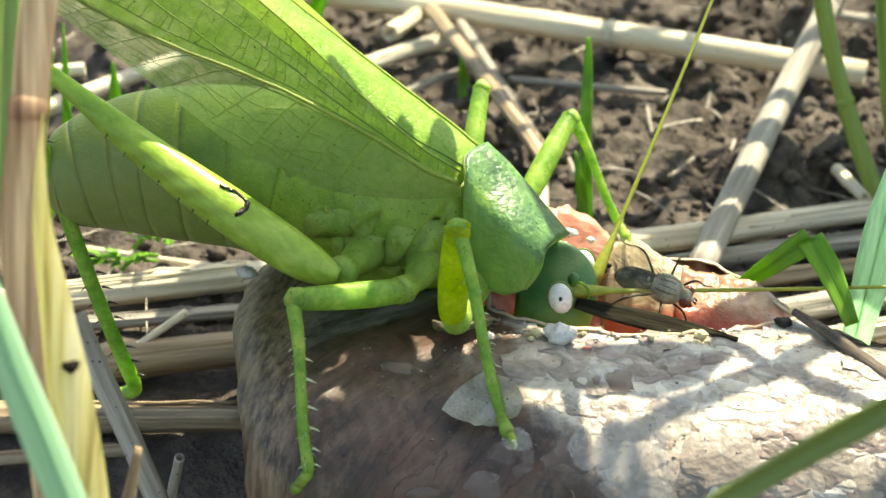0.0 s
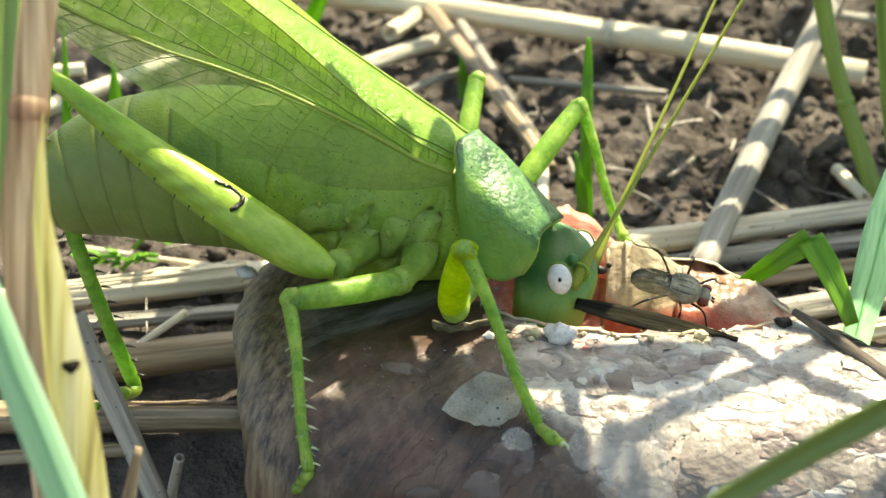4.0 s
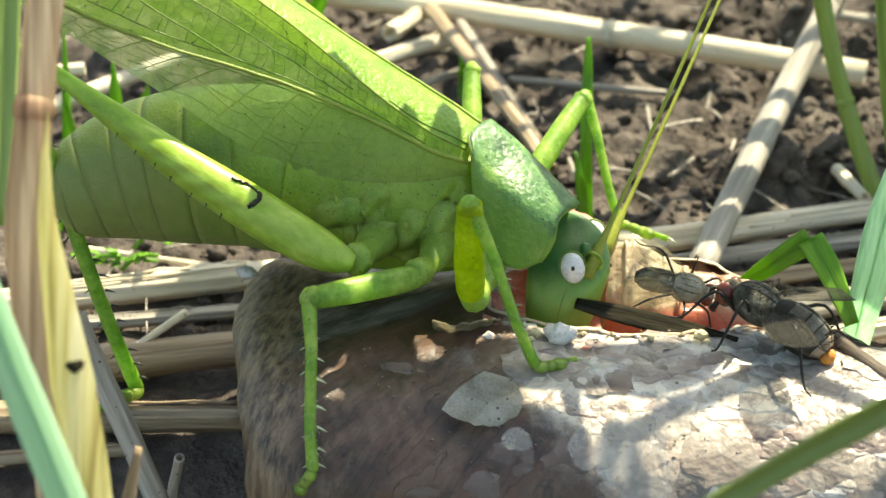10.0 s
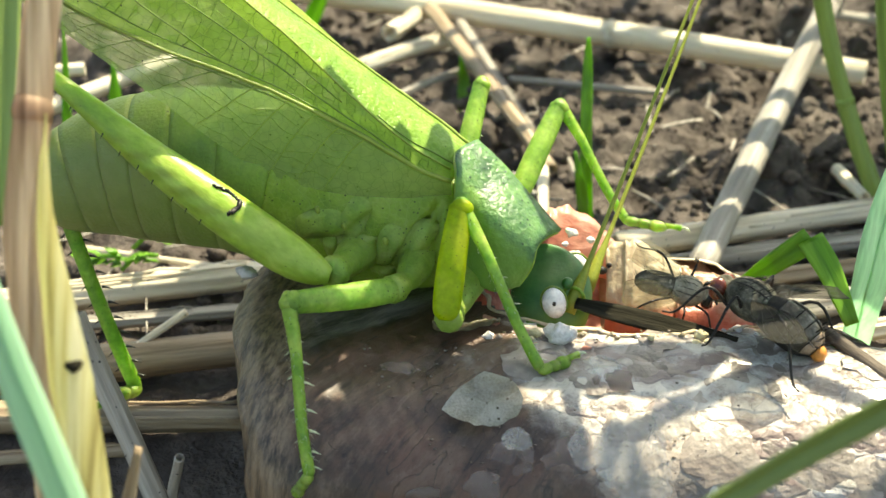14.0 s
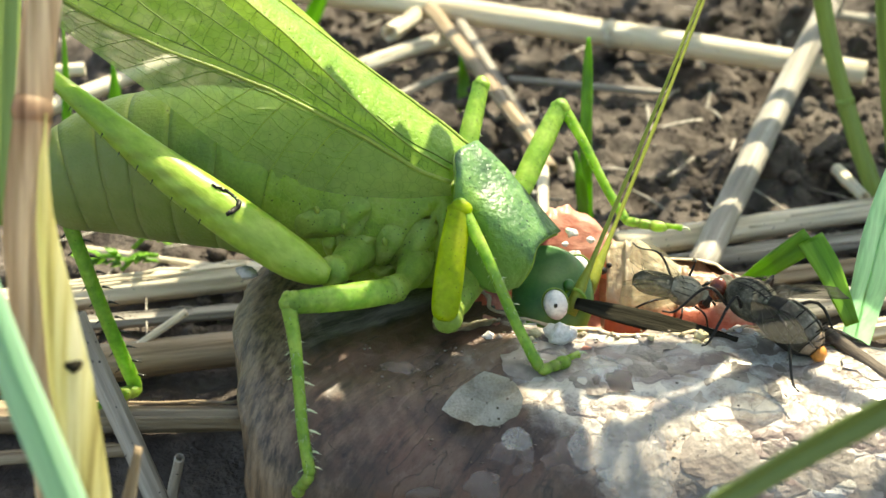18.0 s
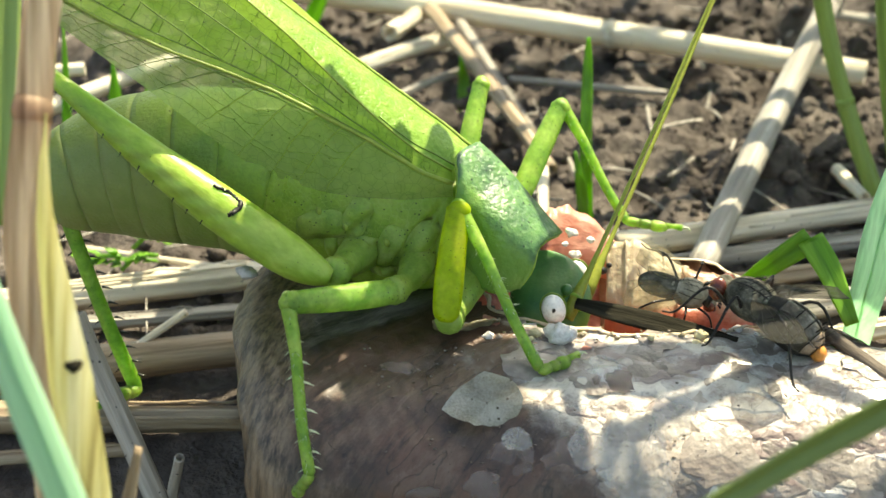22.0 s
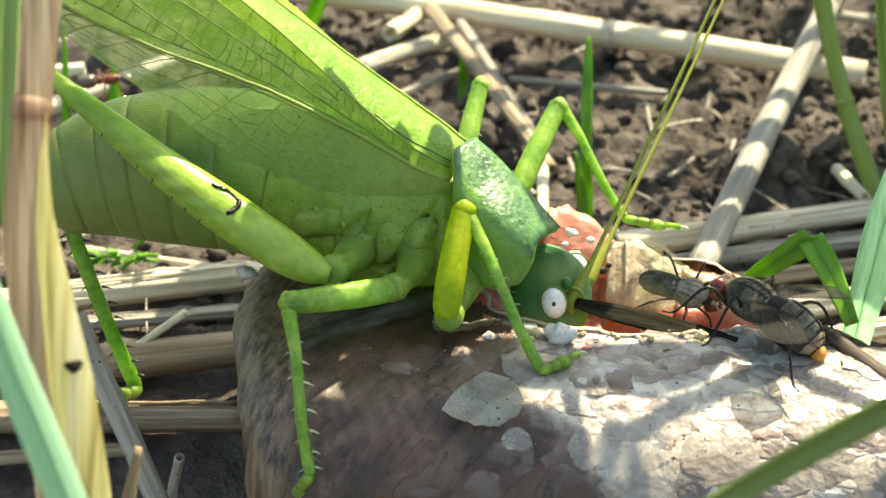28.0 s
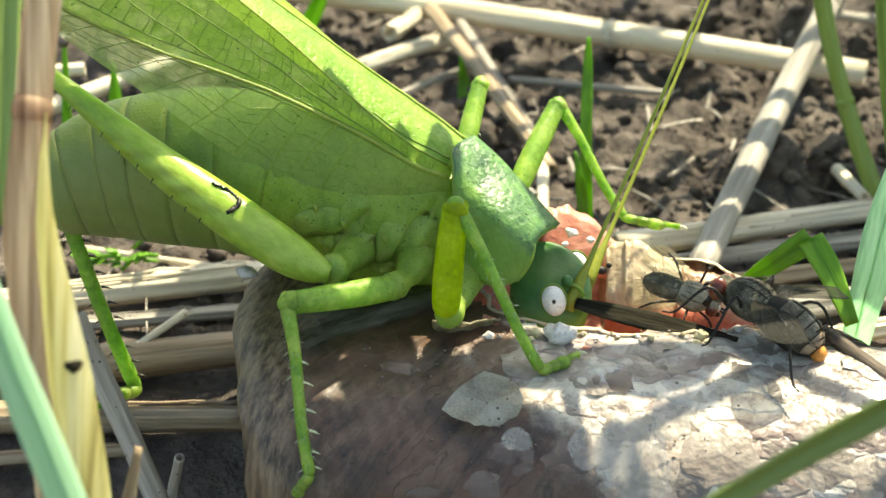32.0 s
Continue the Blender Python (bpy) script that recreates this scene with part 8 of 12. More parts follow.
    walk(front_right["femur"], [
        (0, pose(0.00688, -0.00891, -0.00444, 81.7, -82.0, -82.5)),
        (0.5, pose(0.00688, -0.00891, -0.00444, 77.5, -79.6, -79.0)),
        (1, pose(0.00688, -0.00891, -0.00444, 82.4, -78.4, -83.5)),
        (1.2, pose(0.00688, -0.00891, -0.00444, 83.7, -75.7, -84.8)),
        (1.4, pose(0.00688, -0.00891, -0.00444, -27.2, -81.9, 23.2)),
        (1.5, pose(0.00688, -0.00891, -0.00444, -6.3, -80.1, 0.7)),
        (1.6, pose(0.00688, -0.00891, -0.00444, 22.1, -77.1, -29.7)),
        (1.8, pose(0.00688, -0.00891, -0.00444, 67.0, -58.6, -77.0)),
        (2, pose(0.00688, -0.00891, -0.00444, 60.7, -59.4, -72.7)),
        (2.2, pose(0.00688, -0.00891, -0.00444, 62.1, -61.3, -72.7)),
        (2.5, pose(0.00688, -0.00891, -0.00444, 61.9, -67.5, -69.8)),
        (3, pose(0.00688, -0.00891, -0.00444, 66.6, -64.2, -74.6)),
        (3.5, pose(0.00688, -0.00891, -0.00444, 67.4, -61.9, -75.9)),
        (5.5, pose(0.00688, -0.00891, -0.00444, 67.4, -53.8, -79.2)),
        (5.6, pose(0.00688, -0.00891, -0.00444, 66.6, -53.6, -78.9)),
        (6, pose(0.00688, -0.00891, -0.00444, 66.4, -52.9, -79.4)),
        (6.2, pose(0.00688, -0.00891, -0.00444, 68.6, -50.3, -81.6)),
        (6.3, pose(0.00688, -0.00891, -0.00444, 68.0, -48.5, -82.0)),
        (6.4, pose(0.00688, -0.00891, -0.00444, 66.8, -45.6, -83.0)),
        (6.5, pose(0.00688, -0.00891, -0.00444, 66.8, -42.3, -84.6)),
        (6.6, pose(0.00688, -0.00891, -0.00444, 62.7, -39.9, -85.0)),
        (6.7, pose(0.00688, -0.00891, -0.00444, 69.5, -37.2, -87.6)),
        (6.8, pose(0.00688, -0.00891, -0.00444, -95.3, -28.8, -89.9)),
        (6.9, pose(0.00688, -0.00891, -0.00444, -94.0, -25.3, -89.8)),
        (7, pose(0.00688, -0.00891, -0.00444, 72.6, -69.0, -76.9)),
        (7.1, pose(0.00688, -0.00891, -0.00444, -76.9, -28.0, -87.4)),
        (7.2, pose(0.00688, -0.00891, -0.00444, -57.6, -63.4, 52.3)),
        (7.3, pose(0.00688, -0.00891, -0.00444, 61.1, -65.4, -70.3)),
        (7.4, pose(0.00688, -0.00891, -0.00444, 88.9, -51.3, -88.6)),
        (7.5, pose(0.00688, -0.00891, -0.00444, 124.5, -37.0, -91.7)),
        (7.6, pose(0.00688, -0.00891, -0.00444, 123.2, -37.5, -91.9)),
        (7.8, pose(0.00688, -0.00891, -0.00444, 152.0, -35.5, -92.7)),
        (8, pose(0.00688, -0.00891, -0.00444, 239.1, -30.6, -91.4)),
        (8.4, pose(0.00688, -0.00891, -0.00444, 243.8, -31.2, -90.7)),
        (8.5, pose(0.00688, -0.00891, -0.00444, 377.4, -36.6, -79.8)),
        (8.7, pose(0.00688, -0.00891, -0.00444, 367.4, -35.7, -77.2)),
        (9, pose(0.00688, -0.00891, -0.00444, 368.9, -35.8, -77.6)),
        (9.5, pose(0.00688, -0.00891, -0.00444, 366.7, -35.6, -75.9)),
        (9.7, pose(0.00688, -0.00891, -0.00444, 373.0, -36.3, -77.6)),
        (9.8, pose(0.00688, -0.00891, -0.00444, 407.7, -44.9, -77.2)),
        (9.9, pose(0.00688, -0.00891, -0.00444, 429.0, -58.6, -78.4)),
        (10, pose(0.00688, -0.00891, -0.00444, 442.4, -79.8, -83.2)),
        (10.2, pose(0.00688, -0.00891, -0.00444, 312.6, -87.5, 46.4)),
        (10.5, pose(0.00688, -0.00891, -0.00444, 279.7, -46.9, 79.0)),
        (11, pose(0.00688, -0.00891, -0.00444, 277.3, -49.5, 81.7)),
        (11.5, pose(0.00688, -0.00891, -0.00444, 278.3, -50.5, 80.6)),
        (12.5, pose(0.00688, -0.00891, -0.00444, 277.7, -50.4, 81.3)),
        (13, pose(0.00688, -0.00891, -0.00444, 280.7, -48.6, 77.8)),
        (13.5, pose(0.00688, -0.00891, -0.00444, 280.2, -49.1, 78.4)),
        (14.5, pose(0.00688, -0.00891, -0.00444, 280.9, -48.1, 77.6)),
        (16.5, pose(0.00688, -0.00891, -0.00444, 281.0, -47.6, 77.5)),
        (17.5, pose(0.00688, -0.00891, -0.00444, 278.5, -49.4, 80.3)),
        (18.5, pose(0.00688, -0.00891, -0.00444, 281.5, -47.1, 77.0)),
        (19, pose(0.00688, -0.00891, -0.00444, 280.5, -47.6, 78.2)),
        (20, pose(0.00688, -0.00891, -0.00444, 281.0, -46.3, 77.7)),
        (21, pose(0.00688, -0.00891, -0.00444, 280.5, -47.1, 78.1)),
        (22, pose(0.00688, -0.00891, -0.00444, 277.9, -48.6, 81.0)),
        (22.5, pose(0.00688, -0.00891, -0.00444, 280.9, -46.6, 77.7)),
        (25, pose(0.00688, -0.00891, -0.00444, 282.0, -44.3, 76.6)),
        (28, pose(0.00688, -0.00891, -0.00444, 282.3, -42.4, 76.4)),
        (29, pose(0.00688, -0.00891, -0.00444, 281.5, -42.9, 77.2)),
        (30, pose(0.00688, -0.00891, -0.00444, 302.7, -79.6, 54.4)),
        (31.5, pose(0.00688, -0.00891, -0.00444, 315.7, -81.7, 41.2)),
        (32, pose(0.00688, -0.00891, -0.00444, 303.3, -80.5, 54.0)),
    ])
    walk(front_right["tibia"], [
        (0, pose(0.00702, -0.00990, 0.00269, -62.5, 62.0, -58.0)),
        (0.5, pose(0.00713, -0.01019, 0.00264, -62.8, 62.9, -58.3)),
        (1, pose(0.00705, -0.01036, 0.00261, -63.0, 63.5, -58.7)),
        (1.2, pose(0.00705, -0.01069, 0.00254, -60.6, 63.8, -55.8)),
        (1.4, pose(0.00782, -0.00851, 0.00269, 22.6, 68.8, 35.9)),
        (1.5, pose(0.00813, -0.00890, 0.00265, 9.3, 47.2, 44.1)),
        (1.6, pose(0.00828, -0.00971, 0.00258, 1.2, 41.4, 42.7)),
        (1.8, pose(0.00773, -0.01257, 0.00171, -40.6, 64.1, -31.9)),
        (2, pose(0.00797, -0.01241, 0.00176, -45.0, 64.4, -37.3)),
        (2.2, pose(0.00791, -0.01222, 0.00188, -45.0, 63.3, -37.1)),
        (2.5, pose(0.00784, -0.01150, 0.00221, -46.3, 60.1, -38.1)),
        (3, pose(0.00772, -0.01193, 0.00204, -44.0, 60.6, -35.4)),
        (3.5, pose(0.00771, -0.01220, 0.00191, -44.6, 61.7, -36.3)),
        (5.5, pose(0.00768, -0.01309, 0.00137, -45.8, 64.6, -38.3)),
        (5.6, pose(0.00771, -0.01311, 0.00135, -45.7, 64.6, -38.2)),
        (6, pose(0.00770, -0.01327, 0.00143, -45.5, 64.7, -38.0)),
        (6.2, pose(0.00758, -0.01357, 0.00122, -45.3, 65.4, -37.9)),
        (6.3, pose(0.00757, -0.01375, 0.00109, -45.7, 65.8, -38.4)),
        (6.4, pose(0.00751, -0.01404, 0.00084, -46.1, 66.8, -39.1)),
        (6.5, pose(0.00740, -0.01436, 0.00055, -46.3, 67.6, -39.5)),
        (6.6, pose(0.00738, -0.01458, 0.00034, -47.8, 68.3, -41.3)),
        (6.7, pose(0.00714, -0.01483, 0.00006, -52.5, 69.7, -47.1)),
        (6.8, pose(0.00690, -0.01541, -0.00085, -54.6, 69.2, -49.5)),
        (6.9, pose(0.00690, -0.01562, -0.00126, -59.3, 70.3, -55.0)),
        (7, pose(0.00751, -0.01163, 0.00280, 48.6, 63.0, 62.4)),
        (7.1, pose(0.00718, -0.01550, -0.00094, -58.2, 74.0, -54.3)),
        (7.2, pose(0.00901, -0.00617, 0.00249, -83.2, 11.1, -84.9)),
        (7.3, pose(0.00798, -0.01196, 0.00260, 51.8, 65.1, 63.4)),
        (7.4, pose(0.00700, -0.01371, 0.00153, 37.4, 72.8, 46.7)),
        (7.5, pose(0.00671, -0.01493, 0.00011, 44.2, 66.6, 56.6)),
        (7.6, pose(0.00669, -0.01490, 0.00015, 27.9, 73.7, 37.4)),
        (7.8, pose(0.00659, -0.01503, -0.00006, -31.0, 78.0, -25.5)),
        (8, pose(0.00673, -0.01535, -0.00062, -56.1, 75.3, -52.2)),
        (8.4, pose(0.00681, -0.01533, -0.00056, -57.5, 75.6, -53.8)),
        (8.5, pose(0.00796, -0.01489, 0.00007, -21.1, 78.7, -15.3)),
        (8.7, pose(0.00824, -0.01489, -0.00004, 9.9, 73.9, 19.7)),
        (9, pose(0.00820, -0.01488, -0.00003, 10.8, 73.4, 21.0)),
        (9.5, pose(0.00837, -0.01485, -0.00005, 12.1, 72.5, 22.9)),
        (9.7, pose(0.00818, -0.01483, 0.00001, 11.8, 71.1, 23.5)),
        (9.8, pose(0.00805, -0.01410, 0.00087, 8.0, 72.5, 18.8)),
        (9.9, pose(0.00767, -0.01274, 0.00195, -4.3, 73.3, 5.4)),
        (10, pose(0.00704, -0.01022, 0.00284, -31.9, 70.3, -23.5)),
        (10.2, pose(0.00710, -0.00868, 0.00284, -38.5, 61.3, -28.7)),
        (10.5, pose(0.00782, -0.00409, 0.00082, -60.8, 41.5, -56.6)),
        (11, pose(0.00756, -0.00428, 0.00103, -59.2, 41.9, -54.5)),
        (11.5, pose(0.00764, -0.00439, 0.00112, -58.2, 42.1, -53.2)),
        (12.5, pose(0.00758, -0.00438, 0.00111, -57.7, 41.8, -52.7)),
        (13, pose(0.00789, -0.00426, 0.00096, -60.1, 42.1, -55.6)),
        (13.5, pose(0.00784, -0.00429, 0.00100, -59.5, 42.0, -54.8)),
        (14.5, pose(0.00792, -0.00422, 0.00092, -60.2, 41.8, -55.8)),
        (16.5, pose(0.00793, -0.00418, 0.00088, -60.6, 41.4, -56.3)),
        (17.5, pose(0.00767, -0.00430, 0.00103, -58.3, 41.3, -53.5)),
        (18.5, pose(0.00799, -0.00413, 0.00083, -60.4, 41.0, -56.1)),
        (19, pose(0.00788, -0.00416, 0.00088, -60.2, 41.2, -55.9)),
        (20, pose(0.00795, -0.00405, 0.00076, -61.0, 40.7, -57.0)),
        (21, pose(0.00789, -0.00412, 0.00084, -60.0, 40.7, -55.7)),
        (22, pose(0.00763, -0.00421, 0.00096, -58.7, 40.9, -54.1)),
        (22.5, pose(0.00794, -0.00408, 0.00079, -60.4, 40.6, -56.2)),
        (25, pose(0.00808, -0.00390, 0.00059, -61.8, 39.8, -58.1)),
        (28, pose(0.00814, -0.00375, 0.00042, -62.6, 39.0, -59.2)),
        (29, pose(0.00805, -0.00377, 0.00047, -62.1, 39.0, -58.6)),
        (30, pose(0.00764, -0.00785, 0.00264, -43.8, 57.2, -34.6)),
        (31.5, pose(0.00767, -0.00823, 0.00269, -41.9, 58.6, -32.4)),
        (32, pose(0.00759, -0.00795, 0.00266, -43.6, 57.7, -34.4)),
    ])
    walk(front_right["tarsus"], [
        (0, pose(0.00981, -0.01436, -0.00719, -71.8, -4.6, -80.6)),
        (0.5, pose(0.00981, -0.01453, -0.00733, -70.4, -5.3, -80.1)),
        (1, pose(0.00965, -0.01463, -0.00741, -68.7, -6.1, -79.5)),
        (1.2, pose(0.00983, -0.01478, -0.00751, -42.4, -18.8, -75.1)),
        (1.4, pose(0.01110, -0.00614, -0.00776, -22.9, -24.8, -73.3)),
        (1.5, pose(0.01359, -0.00360, -0.00556, 20.6, -37.1, -72.4)),
        (1.6, pose(0.01446, -0.00400, -0.00482, 52.8, -49.8, -74.1)),
        (1.8, pose(0.01188, -0.01515, -0.00837, -8.8, -28.8, -70.4)),
        (2, pose(0.01181, -0.01534, -0.00834, -15.1, -26.4, -65.0)),
        (2.2, pose(0.01192, -0.01525, -0.00813, -17.2, -25.5, -65.1)),
        (2.5, pose(0.01222, -0.01495, -0.00750, -19.7, -24.4, -65.1)),
        (3, pose(0.01220, -0.01511, -0.00772, -25.9, -21.6, -65.4)),
        (3.5, pose(0.01200, -0.01535, -0.00794, -30.7, -19.9, -67.4)),
        (5.5, pose(0.01145, -0.01607, -0.00875, -69.3, 6.8, -75.0)),
        (5.6, pose(0.01149, -0.01608, -0.00876, -69.7, 6.3, -75.4)),
        (5.8, pose(0.01146, -0.01615, -0.00883, -70.7, 5.3, -76.6)),
        (6, pose(0.01147, -0.01622, -0.00870, -71.7, 4.3, -77.6)),
        (6.2, pose(0.01126, -0.01643, -0.00896, -69.4, 0.9, -77.1)),
        (6.3, pose(0.01115, -0.01660, -0.00913, -68.1, -0.7, -76.9)),
        (6.4, pose(0.01094, -0.01683, -0.00945, -67.0, -2.2, -76.8)),
        (6.5, pose(0.01070, -0.01708, -0.00980, -65.9, -3.6, -76.7)),
        (6.6, pose(0.01049, -0.01732, -0.01007, -64.6, -5.0, -76.5)),
        (6.7, pose(0.00979, -0.01768, -0.01044, -47.2, -10.5, -68.4)),
        (6.8, pose(0.00949, -0.01844, -0.01133, -45.9, -14.6, -71.9)),
        (6.9, pose(0.00906, -0.01871, -0.01181, -44.6, -16.8, -73.9)),
        (7, pose(0.00987, -0.00712, -0.00718, -81.2, -6.8, -86.0)),
        (7.1, pose(0.00899, -0.01802, -0.01170, -58.0, -20.0, -82.7)),
        (7.2, pose(0.01000, -0.01712, 0.00034, 59.0, 51.4, 76.2)),
        (7.3, pose(0.01009, -0.00775, -0.00756, -84.4, -15.7, -88.4)),
        (7.4, pose(0.00927, -0.01130, -0.00917, -81.1, -14.8, -87.3)),
        (7.5, pose(0.00917, -0.01122, -0.01017, -89.2, -9.5, -89.7)),
        (7.6, pose(0.00919, -0.01298, -0.01059, -94.1, -15.3, -91.2)),
        (7.8, pose(0.00868, -0.01603, -0.01102, -88.4, -16.9, -89.6)),
        (8, pose(0.00847, -0.01760, -0.01146, -83.1, -21.2, -88.8)),
        (8.4, pose(0.00845, -0.01757, -0.01141, -82.9, -21.2, -88.7)),
        (8.5, pose(0.01008, -0.01547, -0.01092, -2.7, 35.7, 48.6)),
        (8.7, pose(0.01116, -0.01384, -0.01081, -6.5, 35.5, 41.6)),
        (9, pose(0.01118, -0.01374, -0.01077, -21.4, -22.8, -59.6)),
        (9.5, pose(0.01147, -0.01354, -0.01073, -6.4, 34.8, 43.7)),
        (9.7, pose(0.01150, -0.01339, -0.01059, -8.1, 33.1, 44.2)),
        (9.8, pose(0.01124, -0.01302, -0.00981, -17.7, 25.9, 37.6)),
        (9.9, pose(0.01086, -0.01244, -0.00878, -24.7, 17.6, 31.0)),
        (10, pose(0.01051, -0.01173, -0.00770, -28.6, 9.6, 20.7)),
        (10.2, pose(0.01182, -0.01126, -0.00698, -29.2, 10.6, 33.8)),
        (10.5, pose(0.01243, -0.01109, -0.00661, -31.6, 5.9, 32.3)),
        (11, pose(0.01240, -0.01107, -0.00645, -34.2, -2.4, 28.6)),
        (11.5, pose(0.01261, -0.01104, -0.00640, -34.1, -2.4, 28.4)),
        (12.5, pose(0.01264, -0.01102, -0.00636, -34.2, -2.7, 28.3)),
        (13, pose(0.01259, -0.01112, -0.00654, -34.0, -2.3, 27.9)),
        (13.5, pose(0.01263, -0.01110, -0.00650, -34.1, -2.5, 28.0)),
        (14.5, pose(0.01260, -0.01112, -0.00655, -34.0, -2.6, 27.7)),
        (16.5, pose(0.01259, -0.01116, -0.00653, -34.1, -2.9, 27.5)),
        (17.5, pose(0.01268, -0.01106, -0.00636, -34.3, -3.5, 27.7)),
        (18.5, pose(0.01270, -0.01115, -0.00651, -34.2, -3.5, 27.4)),
        (19, pose(0.01261, -0.01114, -0.00649, -34.2, -3.5, 27.2)),
        (20, pose(0.01258, -0.01117, -0.00654, -34.1, -3.6, 27.0)),
        (21, pose(0.01268, -0.01113, -0.00647, -34.3, -3.9, 27.2)),
        (22, pose(0.01260, -0.01107, -0.00637, -34.4, -4.0, 27.3)),
        (22.5, pose(0.01267, -0.01114, -0.00650, -34.2, -3.7, 27.1)),
        (23.5, pose(0.01262, -0.01117, -0.00654, -34.1, -3.5, 27.0)),
        (25, pose(0.01263, -0.01120, -0.00659, -34.1, -3.4, 26.9)),
        (28, pose(0.01260, -0.01122, -0.00663, -34.0, -3.3, 26.8)),
        (29, pose(0.01259, -0.01119, -0.00659, -34.1, -3.4, 26.9)),
        (30, pose(0.01264, -0.01130, -0.00677, -34.0, -3.2, 26.8)),
        (31.5, pose(0.01259, -0.01136, -0.00687, -33.8, -2.8, 26.5)),
        (32, pose(0.01252, -0.01132, -0.00681, -33.8, -2.8, 26.5)),
    ])
    walk(middle_right["femur"], [
        (0, pose(0.00405, -0.00714, -0.00337, -153.0, -14.3, -145.5)),
        (0.5, pose(0.00405, -0.00714, -0.00337, -153.0, -14.4, -144.8)),
        (1, pose(0.00405, -0.00714, -0.00337, -152.5, -13.3, -146.5)),
        (1.2, pose(0.00405, -0.00714, -0.00337, -152.2, -12.8, -146.6)),
        (1.4, pose(0.00405, -0.00714, -0.00337, -150.2, -9.6, -146.3)),
        (1.6, pose(0.00405, -0.00714, -0.00337, -148.5, -6.3, -146.7)),
        (1.8, pose(0.00405, -0.00714, -0.00337, -149.5, -9.0, -144.4)),
        (2, pose(0.00405, -0.00714, -0.00337, -150.2, -10.4, -143.6)),
        (2.2, pose(0.00405, -0.00714, -0.00337, -150.9, -11.5, -143.8)),
        (2.5, pose(0.00405, -0.00714, -0.00337, -153.1, -14.7, -143.7)),
        (3.5, pose(0.00405, -0.00714, -0.00337, -152.0, -12.8, -145.5)),
        (5.4, pose(0.00405, -0.00714, -0.00337, -150.6, -10.2, -146.4)),
        (5.5, pose(0.00405, -0.00714, -0.00337, -150.3, -4.3, -173.1)),
        (5.6, pose(0.00405, -0.00714, -0.00337, -174.0, -68.0, -173.1)),
        (5.8, pose(0.00405, -0.00714, -0.00337, -179.9, -63.8, -163.6)),
        (6, pose(0.00404, -0.00714, -0.00353, -177.7, -63.8, -165.2)),
        (6.2, pose(0.00404, -0.00714, -0.00355, -183.7, -59.9, -155.0)),
        (6.3, pose(0.00404, -0.00714, -0.00356, -180.0, -51.4, -150.2)),
        (6.4, pose(0.00403, -0.00714, -0.00360, -181.4, -48.2, -143.9)),
        (6.5, pose(0.00403, -0.00714, -0.00363, -173.3, -40.5, -142.8)),
        (6.6, pose(0.00402, -0.00714, -0.00367, -163.6, -30.8, -139.3)),
        (6.7, pose(0.00401, -0.00714, -0.00370, -143.8, -5.8, -140.9)),
        (6.8, pose(0.00399, -0.00714, -0.00378, -142.3, -0.4, -144.6)),
        (6.9, pose(0.00397, -0.00714, -0.00385, -141.0, 4.7, -146.5)),
        (7, pose(0.00396, -0.00714, -0.00386, -140.3, 7.0, -146.6)),
        (7.5, pose(0.00396, -0.00714, -0.00386, -139.6, 8.7, -145.9)),
        (8, pose(0.00397, -0.00714, -0.00386, -140.7, 8.1, -148.0)),
        (9.5, pose(0.00398, -0.00714, -0.00384, -141.3, 7.9, -148.9)),
        (9.7, pose(0.00398, -0.00714, -0.00382, -141.4, 7.7, -149.1)),
        (9.8, pose(0.00401, -0.00714, -0.00374, -143.2, 5.9, -151.7)),
        (9.9, pose(0.00402, -0.00714, -0.00365, -145.9, -1.3, -152.4)),
        (10, pose(0.00404, -0.00714, -0.00354, -149.4, -10.6, -146.8)),
        (10.2, pose(0.00405, -0.00714, -0.00344, -152.4, -15.0, -142.1)),
        (10.5, pose(0.00405, -0.00714, -0.00337, -153.3, -15.1, -142.1)),
        (11, pose(0.00405, -0.00714, -0.00337, -151.7, -12.2, -145.8)),
        (11.5, pose(0.00405, -0.00714, -0.00337, -153.0, -14.7, -142.7)),
        (12.5, pose(0.00405, -0.00714, -0.00337, -153.1, -14.7, -142.7)),
        (13, pose(0.00405, -0.00714, -0.00337, -152.8, -14.3, -142.8)),
        (13.5, pose(0.00405, -0.00714, -0.00337, -152.9, -14.6, -142.4)),
        (16.5, pose(0.00405, -0.00714, -0.00337, -152.8, -14.3, -142.7)),
        (17.5, pose(0.00405, -0.00714, -0.00337, -153.2, -15.0, -142.1)),
        (18.5, pose(0.00405, -0.00714, -0.00337, -152.8, -14.5, -141.5)),
        (19, pose(0.00405, -0.00714, -0.00337, -152.8, -14.4, -142.7)),
        (20, pose(0.00405, -0.00714, -0.00337, -152.8, -14.3, -142.7)),
        (21, pose(0.00405, -0.00714, -0.00337, -152.7, -14.3, -142.0)),
        (22, pose(0.00405, -0.00714, -0.00337, -152.9, -14.4, -143.4)),
        (22.5, pose(0.00405, -0.00714, -0.00337, -153.0, -14.7, -142.2)),
        (23.5, pose(0.00405, -0.00714, -0.00337, -152.8, -14.4, -142.6)),
        (28, pose(0.00405, -0.00714, -0.00337, -152.6, -14.0, -142.8)),
        (29, pose(0.00405, -0.00714, -0.00337, -152.5, -13.9, -143.3)),
        (30, pose(0.00405, -0.00714, -0.00337, -152.0, -13.3, -142.1)),
        (31.5, pose(0.00405, -0.00714, -0.00337, -152.0, -13.4, -142.2)),
        (32, pose(0.00405, -0.00714, -0.00337, -152.2, -13.3, -143.4)),
    ])
